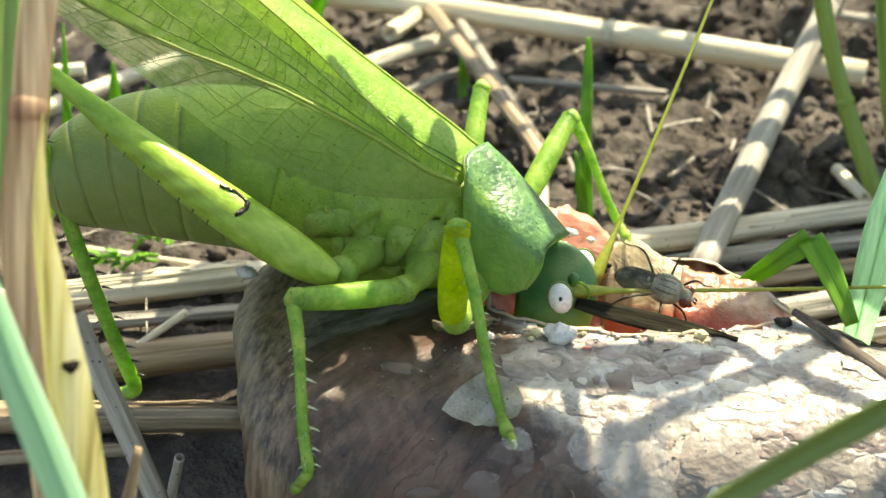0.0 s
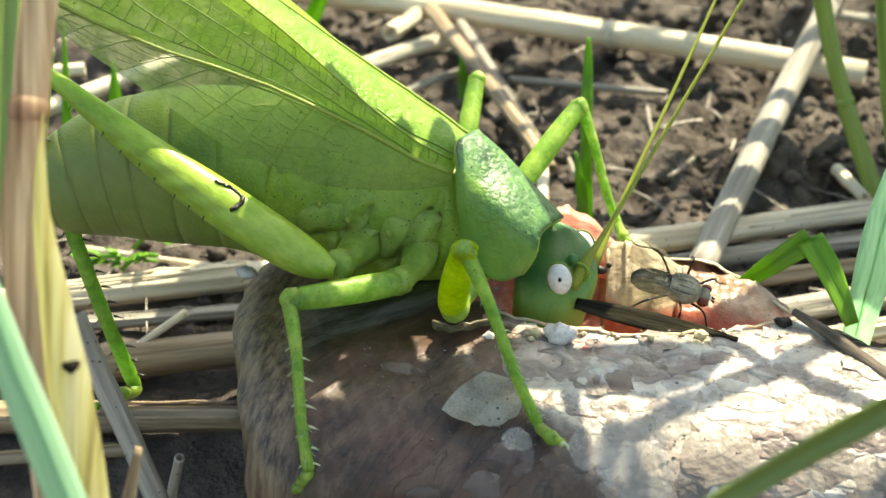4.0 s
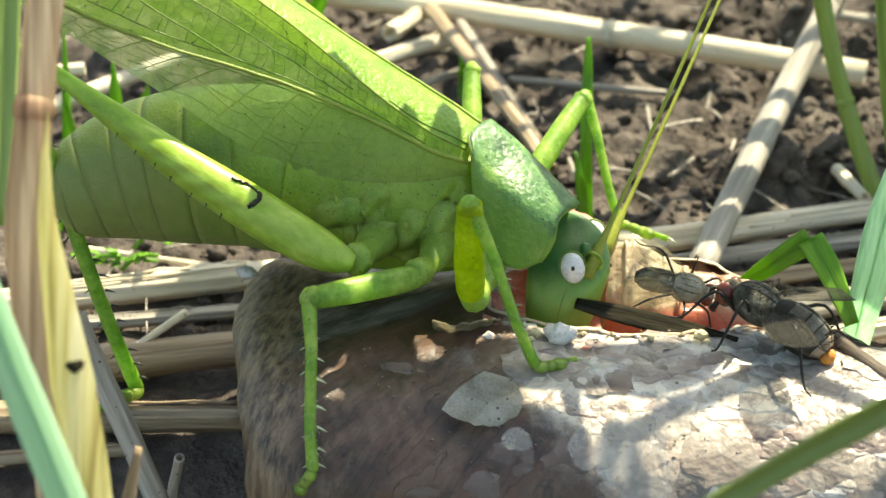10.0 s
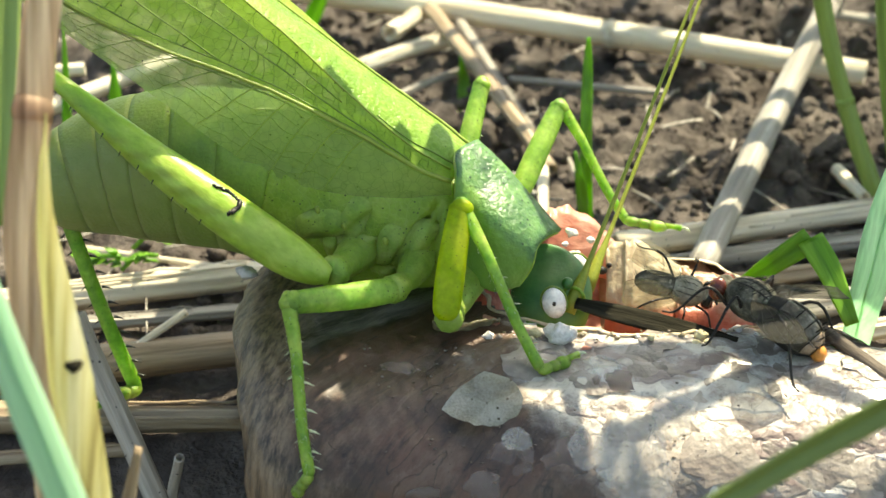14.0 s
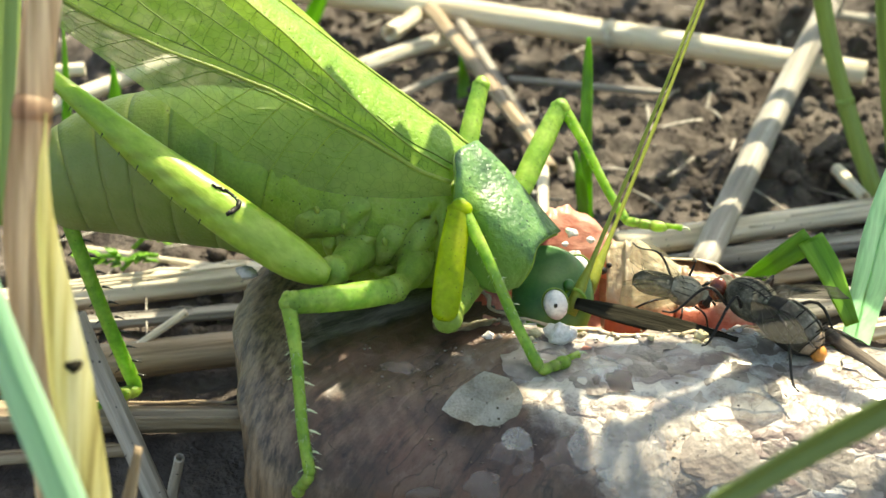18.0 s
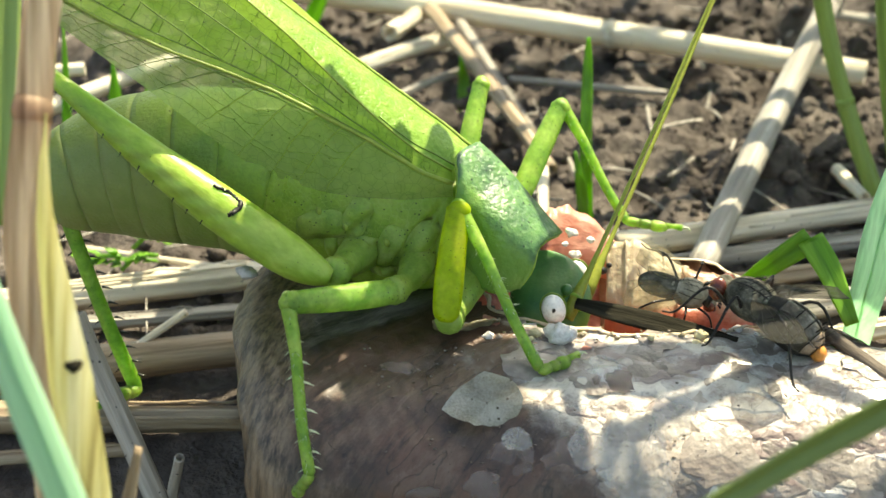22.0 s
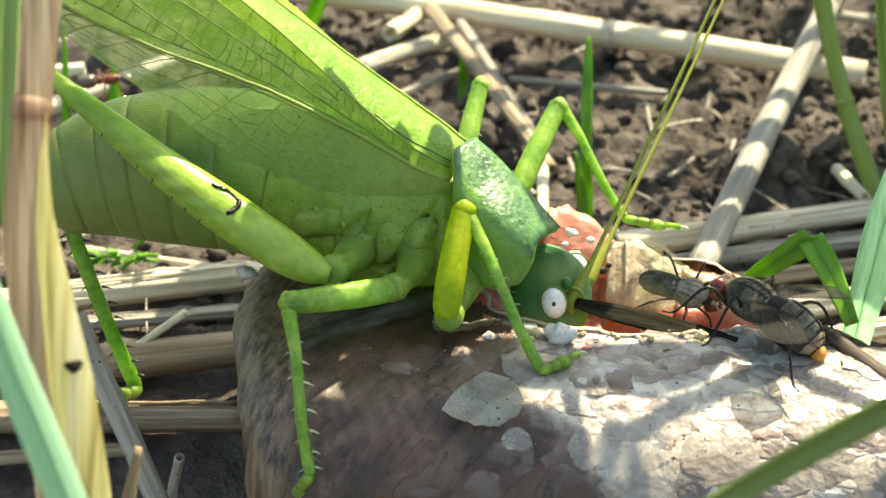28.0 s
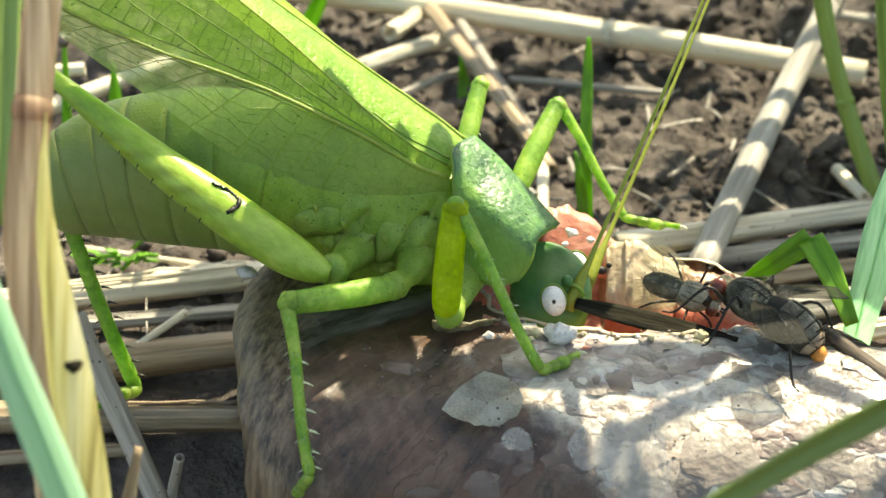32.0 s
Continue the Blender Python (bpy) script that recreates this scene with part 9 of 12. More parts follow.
    walk(middle_right["tibia"], [
        (0, pose(-0.00234, -0.01153, -0.00140, -79.0, 55.8, -77.3)),
        (0.5, pose(-0.00228, -0.01161, -0.00139, -79.4, 56.3, -77.8)),
        (1, pose(-0.00244, -0.01144, -0.00153, -79.6, 55.1, -78.0)),
        (1.2, pose(-0.00246, -0.01143, -0.00159, -79.7, 54.9, -78.1)),
        (1.4, pose(-0.00252, -0.01151, -0.00204, -81.6, 54.2, -80.3)),
        (1.6, pose(-0.00260, -0.01150, -0.00249, -83.4, 53.0, -82.5)),
        (1.8, pose(-0.00237, -0.01174, -0.00212, -83.0, 55.3, -81.9)),
        (2, pose(-0.00228, -0.01181, -0.00193, -82.6, 56.2, -81.4)),
        (2.2, pose(-0.00227, -0.01178, -0.00178, -81.7, 56.3, -80.4)),
        (2.5, pose(-0.00219, -0.01172, -0.00134, -79.3, 57.1, -77.7)),
        (3.5, pose(-0.00238, -0.01156, -0.00160, -80.5, 55.6, -79.0)),
        (5.4, pose(-0.00251, -0.01149, -0.00196, -85.3, 54.7, -84.6)),
        (5.5, pose(-0.00387, -0.00811, -0.00278, -99.3, 15.5, -97.8)),
        (5.6, pose(0.00108, -0.00750, 0.00405, -139.3, 56.8, -149.4)),
        (5.8, pose(0.00066, -0.00814, 0.00381, -122.5, 45.2, -128.0)),
        (6, pose(0.00050, -0.00807, 0.00392, -124.1, 43.7, -129.9)),
        (6.2, pose(0.00026, -0.00891, 0.00365, -123.5, 43.7, -129.1)),
        (6.3, pose(-0.00046, -0.00971, 0.00293, -116.8, 46.4, -121.0)),
        (6.4, pose(-0.00046, -0.01041, 0.00263, -115.8, 46.5, -119.8)),
        (6.5, pose(-0.00102, -0.01097, 0.00178, -111.3, 48.0, -114.5)),
        (6.6, pose(-0.00136, -0.01178, 0.00056, -106.8, 48.5, -109.2)),
        (6.7, pose(-0.00214, -0.01214, -0.00290, -97.5, 53.7, -98.6)),
        (6.8, pose(-0.00241, -0.01169, -0.00372, -95.6, 48.7, -96.3)),
        (6.9, pose(-0.00243, -0.01138, -0.00448, -98.0, 44.5, -98.9)),
        (7, pose(-0.00237, -0.01132, -0.00479, -100.1, 42.9, -101.2)),
        (7.3, pose(-0.00229, -0.01136, -0.00495, -100.1, 42.6, -101.1)),
        (7.5, pose(-0.00227, -0.01135, -0.00502, -99.7, 42.5, -100.7)),
        (7.8, pose(-0.00238, -0.01123, -0.00495, -98.3, 42.2, -99.2)),
        (8, pose(-0.00244, -0.01114, -0.00494, -97.1, 42.0, -97.8)),
        (8.5, pose(-0.00248, -0.01110, -0.00489, -96.5, 42.0, -97.2)),
        (8.7, pose(-0.00248, -0.01109, -0.00491, -96.8, 41.9, -97.5)),
        (9, pose(-0.00249, -0.01108, -0.00494, -96.4, 41.9, -97.0)),
        (9.5, pose(-0.00252, -0.01105, -0.00489, -95.5, 42.0, -96.0)),
        (9.7, pose(-0.00255, -0.01104, -0.00486, -95.0, 42.1, -95.5)),
        (9.8, pose(-0.00282, -0.01081, -0.00454, -92.4, 42.2, -92.6)),
        (9.9, pose(-0.00301, -0.01082, -0.00347, -90.5, 45.8, -90.6)),
        (10, pose(-0.00257, -0.01147, -0.00206, -91.8, 53.6, -92.1)),
        (10.2, pose(-0.00207, -0.01191, -0.00135, -86.9, 58.2, -86.5)),
        (10.5, pose(-0.00204, -0.01189, -0.00129, -80.5, 58.1, -79.0)),
        (11, pose(-0.00242, -0.01153, -0.00168, -77.0, 54.6, -75.0)),
        (11.5, pose(-0.00210, -0.01183, -0.00135, -77.3, 57.2, -75.3)),
        (12.5, pose(-0.00210, -0.01183, -0.00134, -76.9, 57.1, -74.8)),
        (13, pose(-0.00213, -0.01183, -0.00140, -77.8, 57.0, -75.8)),
        (13.5, pose(-0.00208, -0.01187, -0.00136, -77.5, 57.3, -75.5)),
        (14.5, pose(-0.00208, -0.01187, -0.00137, -77.9, 57.4, -76.0)),
        (16.5, pose(-0.00212, -0.01184, -0.00139, -77.6, 57.1, -75.7)),
        (17.5, pose(-0.00204, -0.01189, -0.00130, -76.7, 57.5, -74.6)),
        (18.5, pose(-0.00201, -0.01196, -0.00137, -77.0, 57.7, -75.0)),
        (19, pose(-0.00212, -0.01183, -0.00138, -77.3, 57.1, -75.3)),
        (20, pose(-0.00212, -0.01184, -0.00139, -77.6, 57.1, -75.7)),
        (21, pose(-0.00206, -0.01191, -0.00139, -76.7, 57.3, -74.6)),
        (22, pose(-0.00217, -0.01176, -0.00139, -76.6, 56.6, -74.4)),
        (22.5, pose(-0.00206, -0.01189, -0.00135, -77.1, 57.4, -75.1)),
        (23.5, pose(-0.00210, -0.01185, -0.00139, -77.4, 57.1, -75.4)),
        (25, pose(-0.00210, -0.01187, -0.00139, -77.5, 57.2, -75.5)),
        (28, pose(-0.00213, -0.01183, -0.00143, -77.6, 57.0, -75.7)),
        (29, pose(-0.00217, -0.01179, -0.00145, -77.3, 56.6, -75.3)),
        (30, pose(-0.00210, -0.01192, -0.00153, -77.7, 57.1, -75.7)),
        (31.5, pose(-0.00210, -0.01192, -0.00152, -78.5, 57.2, -76.7)),
        (32, pose(-0.00220, -0.01178, -0.00153, -78.5, 56.5, -76.7)),
    ])
    walk(middle_right["tarsus"], [
        (0, pose(-0.00112, -0.01696, -0.00959, -170.0, 58.5, 171.4)),
        (0.5, pose(-0.00112, -0.01698, -0.00963, -169.5, 58.4, 171.9)),
        (1, pose(-0.00126, -0.01697, -0.00965, -169.1, 58.6, 172.6)),
        (1.2, pose(-0.00129, -0.01700, -0.00969, -169.0, 58.6, 172.8)),
        (1.4, pose(-0.00154, -0.01722, -0.01007, -168.6, 57.7, 172.7)),
        (1.6, pose(-0.00182, -0.01741, -0.01040, -168.1, 56.6, 172.5)),
        (1.8, pose(-0.00158, -0.01732, -0.01026, -168.1, 57.0, 172.9)),
        (2, pose(-0.00146, -0.01726, -0.01015, -167.9, 57.3, 173.2)),
        (2.2, pose(-0.00136, -0.01719, -0.01002, -168.0, 57.7, 173.3)),
        (2.5, pose(-0.00104, -0.01698, -0.00966, -168.3, 58.8, 173.8)),
        (3, pose(-0.00116, -0.01702, -0.00972, -168.2, 58.4, 173.6)),
        (3.5, pose(-0.00132, -0.01704, -0.00977, -168.1, 57.9, 173.4)),
        (5.4, pose(-0.00197, -0.01720, -0.01003, -166.5, 55.6, 173.9)),
        (5.5, pose(-0.00516, -0.01756, -0.00543, -144.7, 11.3, -155.8)),
        (5.6, pose(-0.00358, -0.01025, -0.00424, -179.2, -58.5, -160.2)),
        (5.8, pose(-0.00363, -0.01363, -0.00322, -140.0, -46.0, 151.9)),
        (6, pose(-0.00410, -0.01356, -0.00292, -142.7, -43.7, 156.2)),
        (6.2, pose(-0.00425, -0.01447, -0.00319, -132.8, -30.5, 139.8)),
        (6.3, pose(-0.00398, -0.01556, -0.00424, -145.3, -8.9, 156.2)),
        (6.4, pose(-0.00384, -0.01633, -0.00455, -152.0, 12.9, 144.8)),
        (6.5, pose(-0.00376, -0.01699, -0.00558, -151.1, 9.2, 157.2)),
        (6.6, pose(-0.00351, -0.01797, -0.00685, -150.1, 3.4, 178.7)),
        (6.7, pose(-0.00302, -0.01794, -0.01088, -151.0, 17.0, -179.7)),
        (6.8, pose(-0.00313, -0.01818, -0.01116, -168.6, 45.8, 163.0)),
        (6.9, pose(-0.00353, -0.01836, -0.01142, -170.0, 46.0, 161.0)),
        (7, pose(-0.00379, -0.01843, -0.01153, -171.6, 46.7, 159.3)),
        (7.1, pose(-0.00377, -0.01846, -0.01156, -171.5, 47.0, 159.7)),
        (7.2, pose(-0.00370, -0.01849, -0.01162, -171.4, 47.4, 160.2)),
        (7.5, pose(-0.00363, -0.01853, -0.01170, -171.1, 48.5, 161.8)),
        (7.8, pose(-0.00355, -0.01846, -0.01161, -170.9, 50.0, 163.6)),
        (8, pose(-0.00344, -0.01843, -0.01156, -170.6, 51.1, 164.9)),
        (8.5, pose(-0.00340, -0.01840, -0.01150, -168.2, 51.5, 168.7)),
        (8.7, pose(-0.00343, -0.01839, -0.01152, -167.1, 51.7, 170.3)),
        (9, pose(-0.00339, -0.01839, -0.01155, -165.5, 52.0, 172.8)),
        (9.5, pose(-0.00330, -0.01837, -0.01151, -162.5, 52.3, 177.2)),
        (9.7, pose(-0.00325, -0.01836, -0.01150, -164.4, 51.8, 174.3)),
        (9.8, pose(-0.00316, -0.01813, -0.01119, -165.5, 53.0, 173.6)),
        (9.9, pose(-0.00308, -0.01772, -0.01057, -164.8, 54.0, 175.1)),
        (10, pose(-0.00278, -0.01734, -0.01003, -164.2, 55.4, 176.9)),
        (10.2, pose(-0.00175, -0.01712, -0.00977, -167.4, 57.5, 174.1)),
        (10.5, pose(-0.00105, -0.01703, -0.00969, -172.1, 58.6, 168.9)),
        (11, pose(-0.00094, -0.01707, -0.00975, -171.1, 59.9, 171.1)),
        (11.5, pose(-0.00074, -0.01703, -0.00967, -171.0, 59.8, 171.1)),
        (12.5, pose(-0.00070, -0.01702, -0.00965, -171.1, 59.9, 171.1)),
        (13, pose(-0.00081, -0.01705, -0.00971, -170.9, 59.4, 170.9)),
        (13.5, pose(-0.00075, -0.01704, -0.00969, -170.9, 59.5, 171.0)),
        (14.5, pose(-0.00079, -0.01705, -0.00970, -170.9, 59.4, 170.9)),
        (16.5, pose(-0.00079, -0.01705, -0.00970, -170.9, 59.4, 170.9)),
        (17.5, pose(-0.00064, -0.01702, -0.00965, -171.0, 59.9, 171.1)),
        (18.5, pose(-0.00065, -0.01707, -0.00974, -171.0, 59.6, 171.0)),
        (19, pose(-0.00075, -0.01704, -0.00969, -170.9, 59.5, 171.0)),
        (20, pose(-0.00079, -0.01705, -0.00970, -170.9, 59.4, 170.9)),
        (21, pose(-0.00064, -0.01706, -0.00973, -171.0, 59.7, 171.1)),
        (22, pose(-0.00071, -0.01702, -0.00965, -171.0, 59.9, 171.1)),
        (22.5, pose(-0.00069, -0.01704, -0.00969, -170.9, 59.5, 171.0)),
        (23.5, pose(-0.00075, -0.01705, -0.00970, -170.9, 59.3, 170.9)),
        (28, pose(-0.00080, -0.01706, -0.00973, -170.8, 59.1, 170.8)),
        (29, pose(-0.00079, -0.01706, -0.00972, -170.8, 59.2, 170.9)),
        (30, pose(-0.00077, -0.01713, -0.00984, -170.8, 59.0, 170.8)),
        (31.5, pose(-0.00087, -0.01713, -0.00985, -170.6, 58.6, 170.7)),
        (32, pose(-0.00094, -0.01709, -0.00979, -170.6, 58.6, 170.7)),
    ])
    walk(front_left["femur"], [
        (0, pose(0.01195, 0.00542, -0.00361, -62.0, -27.6, 60.9)),
        (0.5, pose(0.01195, 0.00542, -0.00361, -59.6, -28.9, 57.6)),
        (1, pose(0.01195, 0.00542, -0.00361, -59.0, -30.9, 56.3)),
        (1.2, pose(0.01195, 0.00542, -0.00361, -58.2, -31.0, 55.3)),
        (1.4, pose(0.01195, 0.00542, -0.00361, -55.7, -23.7, 54.3)),
        (1.6, pose(0.01195, 0.00542, -0.00361, -52.2, -17.5, 52.3)),
        (1.8, pose(0.01195, 0.00542, -0.00361, -51.8, -21.4, 49.9)),
        (2, pose(0.01195, 0.00542, -0.00361, -51.2, -24.3, 48.0)),
        (2.2, pose(0.01195, 0.00542, -0.00361, -51.9, -27.3, 48.0)),
        (2.5, pose(0.01195, 0.00542, -0.00361, -52.4, -37.5, 46.2)),
        (3.5, pose(0.01195, 0.00542, -0.00361, -52.3, -31.5, 47.4)),
        (5.5, pose(0.01195, 0.00542, -0.00361, -50.8, -22.1, 48.3)),
        (5.6, pose(0.01195, 0.00542, -0.00361, -50.7, -22.1, 48.1)),
        (6, pose(0.01195, 0.00542, -0.00361, -49.7, -21.8, 47.3)),
        (6.2, pose(0.01195, 0.00542, -0.00361, -48.8, -21.5, 46.1)),
        (6.3, pose(0.01195, 0.00542, -0.00361, -48.0, -20.5, 45.4)),
        (6.5, pose(0.01195, 0.00542, -0.00361, -45.0, -14.9, 44.0)),
        (6.7, pose(0.01195, 0.00542, -0.00361, -41.4, -10.6, 41.1)),
        (6.8, pose(0.01195, 0.00542, -0.00361, -36.4, -4.2, 37.1)),
        (6.9, pose(0.01195, 0.00542, -0.00361, -32.5, 0.7, 33.5)),
        (7, pose(0.01195, 0.00542, -0.00361, -30.9, 2.6, 31.1)),
        (7.3, pose(0.01195, 0.00542, -0.00361, -30.1, 3.5, 28.5)),
        (7.5, pose(0.01195, 0.00542, -0.00361, -30.0, 3.5, 27.6)),
        (8, pose(0.01195, 0.00542, -0.00361, -31.5, 0.5, 28.7)),
        (8.5, pose(0.01195, 0.00542, -0.00361, -32.2, -0.8, 29.2)),
        (8.7, pose(0.01195, 0.00542, -0.00361, -32.4, -0.8, 29.8)),
        (9, pose(0.01195, 0.00542, -0.00361, -32.9, -1.5, 30.6)),
        (9.5, pose(0.01195, 0.00542, -0.00361, -33.1, -1.5, 31.3)),
        (9.7, pose(0.01195, 0.00542, -0.00361, -33.9, -2.6, 32.5)),
        (9.8, pose(0.01195, 0.00542, -0.00361, -38.8, -6.5, 39.8)),
        (9.9, pose(0.01195, 0.00542, -0.00361, -46.4, -13.5, 47.3)),
        (10, pose(0.01195, 0.00542, -0.00361, -54.5, -22.7, 53.6)),
        (10.2, pose(0.01195, 0.00542, -0.00361, -57.6, -30.9, 54.6)),
        (10.5, pose(0.01195, 0.00542, -0.00361, -61.6, -31.5, 59.3)),
        (11, pose(0.01195, 0.00542, -0.00361, -64.4, -34.1, 62.2)),
        (11.5, pose(0.01195, 0.00542, -0.00361, -62.9, -35.3, 60.2)),
        (12.5, pose(0.01195, 0.00542, -0.00361, -64.3, -35.5, 61.8)),
        (13, pose(0.01195, 0.00542, -0.00361, -64.0, -32.6, 62.0)),
        (13.5, pose(0.01195, 0.00542, -0.00361, -63.9, -33.4, 61.7)),
        (14.5, pose(0.01195, 0.00542, -0.00361, -63.5, -32.7, 61.4)),
        (16.5, pose(0.01195, 0.00542, -0.00361, -63.1, -32.9, 60.9)),
        (17.5, pose(0.01195, 0.00542, -0.00361, -63.5, -35.7, 60.8)),
        (18.5, pose(0.01195, 0.00542, -0.00361, -62.5, -33.6, 60.1)),
        (19, pose(0.01195, 0.00542, -0.00361, -62.8, -33.7, 60.3)),
        (20, pose(0.01195, 0.00542, -0.00361, -62.5, -33.1, 60.1)),
        (21, pose(0.01195, 0.00542, -0.00361, -62.9, -34.4, 60.3)),
        (22, pose(0.01195, 0.00542, -0.00361, -63.9, -35.8, 61.3)),
        (22.5, pose(0.01195, 0.00542, -0.00361, -62.5, -34.1, 59.9)),
        (25, pose(0.01195, 0.00542, -0.00361, -62.5, -32.9, 60.2)),
        (28, pose(0.01195, 0.00542, -0.00361, -62.9, -32.5, 60.7)),
        (29, pose(0.01195, 0.00542, -0.00361, -63.4, -33.1, 61.2)),
        (30, pose(0.01195, 0.00542, -0.00361, -62.5, -30.8, 60.7)),
        (31.5, pose(0.01195, 0.00542, -0.00361, -62.0, -29.5, 60.4)),
        (32, pose(0.01195, 0.00542, -0.00361, -62.6, -30.2, 60.9)),
    ])
    walk(front_left["tibia"], [
        (0, pose(0.01548, 0.01177, 0.00018, -25.6, 63.2, -13.4)),
        (0.5, pose(0.01580, 0.01148, 0.00034, -28.7, 64.7, -17.6)),
        (1, pose(0.01585, 0.01127, 0.00060, -32.3, 65.6, -22.4)),
        (1.2, pose(0.01595, 0.01120, 0.00061, -34.3, 66.0, -24.9)),
        (1.4, pose(0.01633, 0.01151, -0.00031, -40.6, 66.3, -32.5)),
        (1.6, pose(0.01673, 0.01161, -0.00115, -74.0, 41.4, -72.2)),
        (1.8, pose(0.01686, 0.01126, -0.00063, -47.2, 66.8, -40.4)),
        (2, pose(0.01694, 0.01098, -0.00024, -48.1, 67.0, -41.5)),
        (2.2, pose(0.01682, 0.01084, 0.00015, -46.1, 67.2, -39.2)),
        (2.5, pose(0.01645, 0.01012, 0.00137, -39.3, 67.6, -31.3)),
        (3, pose(0.01656, 0.01037, 0.00102, -41.5, 67.5, -33.8)),
        (3.5, pose(0.01668, 0.01057, 0.00067, -43.7, 67.5, -36.5)),
        (5.5, pose(0.01700, 0.01109, -0.00053, -50.9, 67.0, -44.7)),
        (5.6, pose(0.01702, 0.01107, -0.00053, -50.8, 67.0, -44.7)),
        (5.8, pose(0.01709, 0.01107, -0.00064, -51.7, 67.1, -45.7)),
        (6, pose(0.01715, 0.01107, -0.00054, -52.2, 67.2, -46.3)),
        (6.2, pose(0.01729, 0.01098, -0.00059, -63.3, 63.4, -58.9)),
        (6.3, pose(0.01740, 0.01095, -0.00071, -71.5, 56.9, -68.6)),
        (6.4, pose(0.01755, 0.01098, -0.00106, -73.3, 57.3, -70.6)),
        (6.5, pose(0.01772, 0.01098, -0.00147, -75.2, 57.7, -72.9)),
        (6.6, pose(0.01791, 0.01089, -0.00176, -77.2, 58.1, -75.2)),
        (6.7, pose(0.01810, 0.01078, -0.00208, -79.4, 58.4, -77.8)),
        (6.8, pose(0.01853, 0.01040, -0.00302, -83.0, 58.8, -81.9)),
        (6.9, pose(0.01883, 0.00997, -0.00371, -86.4, 59.1, -85.8)),
        (7, pose(0.01899, 0.00966, -0.00400, -88.6, 59.2, -88.4)),
        (7.1, pose(0.01905, 0.00955, -0.00405, -88.9, 59.2, -88.8)),
        (7.2, pose(0.01911, 0.00945, -0.00408, -89.0, 59.2, -88.9)),
        (7.3, pose(0.01917, 0.00933, -0.00413, -89.4, 59.2, -89.3)),
        (7.5, pose(0.01923, 0.00922, -0.00412, -89.5, 59.2, -89.5)),
        (7.8, pose(0.01920, 0.00933, -0.00388, -89.2, 59.3, -89.1)),
        (8, pose(0.01919, 0.00938, -0.00368, -88.8, 59.3, -88.6)),
        (8.4, pose(0.01916, 0.00946, -0.00353, -88.9, 59.3, -88.7)),
        (8.5, pose(0.01916, 0.00945, -0.00350, -88.9, 59.3, -88.8)),
        (8.7, pose(0.01912, 0.00954, -0.00350, -89.0, 59.3, -88.9)),
        (9, pose(0.01906, 0.00964, -0.00340, -88.8, 59.3, -88.6)),
        (9.5, pose(0.01901, 0.00972, -0.00340, -88.3, 59.3, -88.0)),
        (9.7, pose(0.01892, 0.00985, -0.00325, -87.6, 59.3, -87.3)),
        (9.8, pose(0.01826, 0.01069, -0.00268, -82.4, 58.8, -81.2)),
        (9.9, pose(0.01741, 0.01135, -0.00168, -77.3, 58.1, -75.2)),
        (10, pose(0.01648, 0.01157, -0.00042, -71.5, 56.8, -68.5)),
        (10.2, pose(0.01604, 0.01119, 0.00062, -62.7, 53.6, -58.1)),
        (10.5, pose(0.01551, 0.01143, 0.00067, -54.5, 48.4, -47.9)),
        (11, pose(0.01511, 0.01142, 0.00099, -52.9, 47.3, -45.9)),
        (11.5, pose(0.01528, 0.01122, 0.00112, -52.6, 47.1, -45.6)),
        (12.5, pose(0.01510, 0.01130, 0.00115, -51.7, 46.2, -44.4)),
        (13, pose(0.01519, 0.01151, 0.00081, -51.8, 46.2, -44.6)),
        (13.5, pose(0.01519, 0.01145, 0.00090, -51.7, 46.2, -44.5)),
        (14.5, pose(0.01525, 0.01147, 0.00082, -52.0, 46.3, -44.8)),
        (16.5, pose(0.01529, 0.01144, 0.00083, -52.2, 46.5, -45.0)),
        (17.5, pose(0.01519, 0.01123, 0.00117, -51.7, 46.2, -44.4)),
        (18.5, pose(0.01536, 0.01134, 0.00092, -52.1, 46.5, -44.9)),
        (19, pose(0.01532, 0.01135, 0.00094, -52.3, 46.6, -45.1)),
        (20, pose(0.01537, 0.01138, 0.00086, -52.5, 46.8, -45.4)),
        (21, pose(0.01530, 0.01130, 0.00101, -52.0, 46.5, -44.8)),
        (22, pose(0.01514, 0.01125, 0.00118, -51.8, 46.3, -44.6)),
        (22.5, pose(0.01535, 0.01129, 0.00098, -52.2, 46.6, -45.1)),
        (23.5, pose(0.01534, 0.01136, 0.00090, -52.3, 46.6, -45.2)),
        (25, pose(0.01537, 0.01139, 0.00084, -52.4, 46.6, -45.2)),
        (28, pose(0.01533, 0.01145, 0.00079, -52.3, 46.6, -45.2)),
        (29, pose(0.01525, 0.01144, 0.00087, -52.1, 46.4, -45.0)),
        (30, pose(0.01540, 0.01156, 0.00059, -52.3, 46.6, -45.2)),
        (31.5, pose(0.01548, 0.01162, 0.00042, -52.7, 46.8, -45.7)),
        (32, pose(0.01539, 0.01161, 0.00051, -52.6, 46.7, -45.6)),
    ])
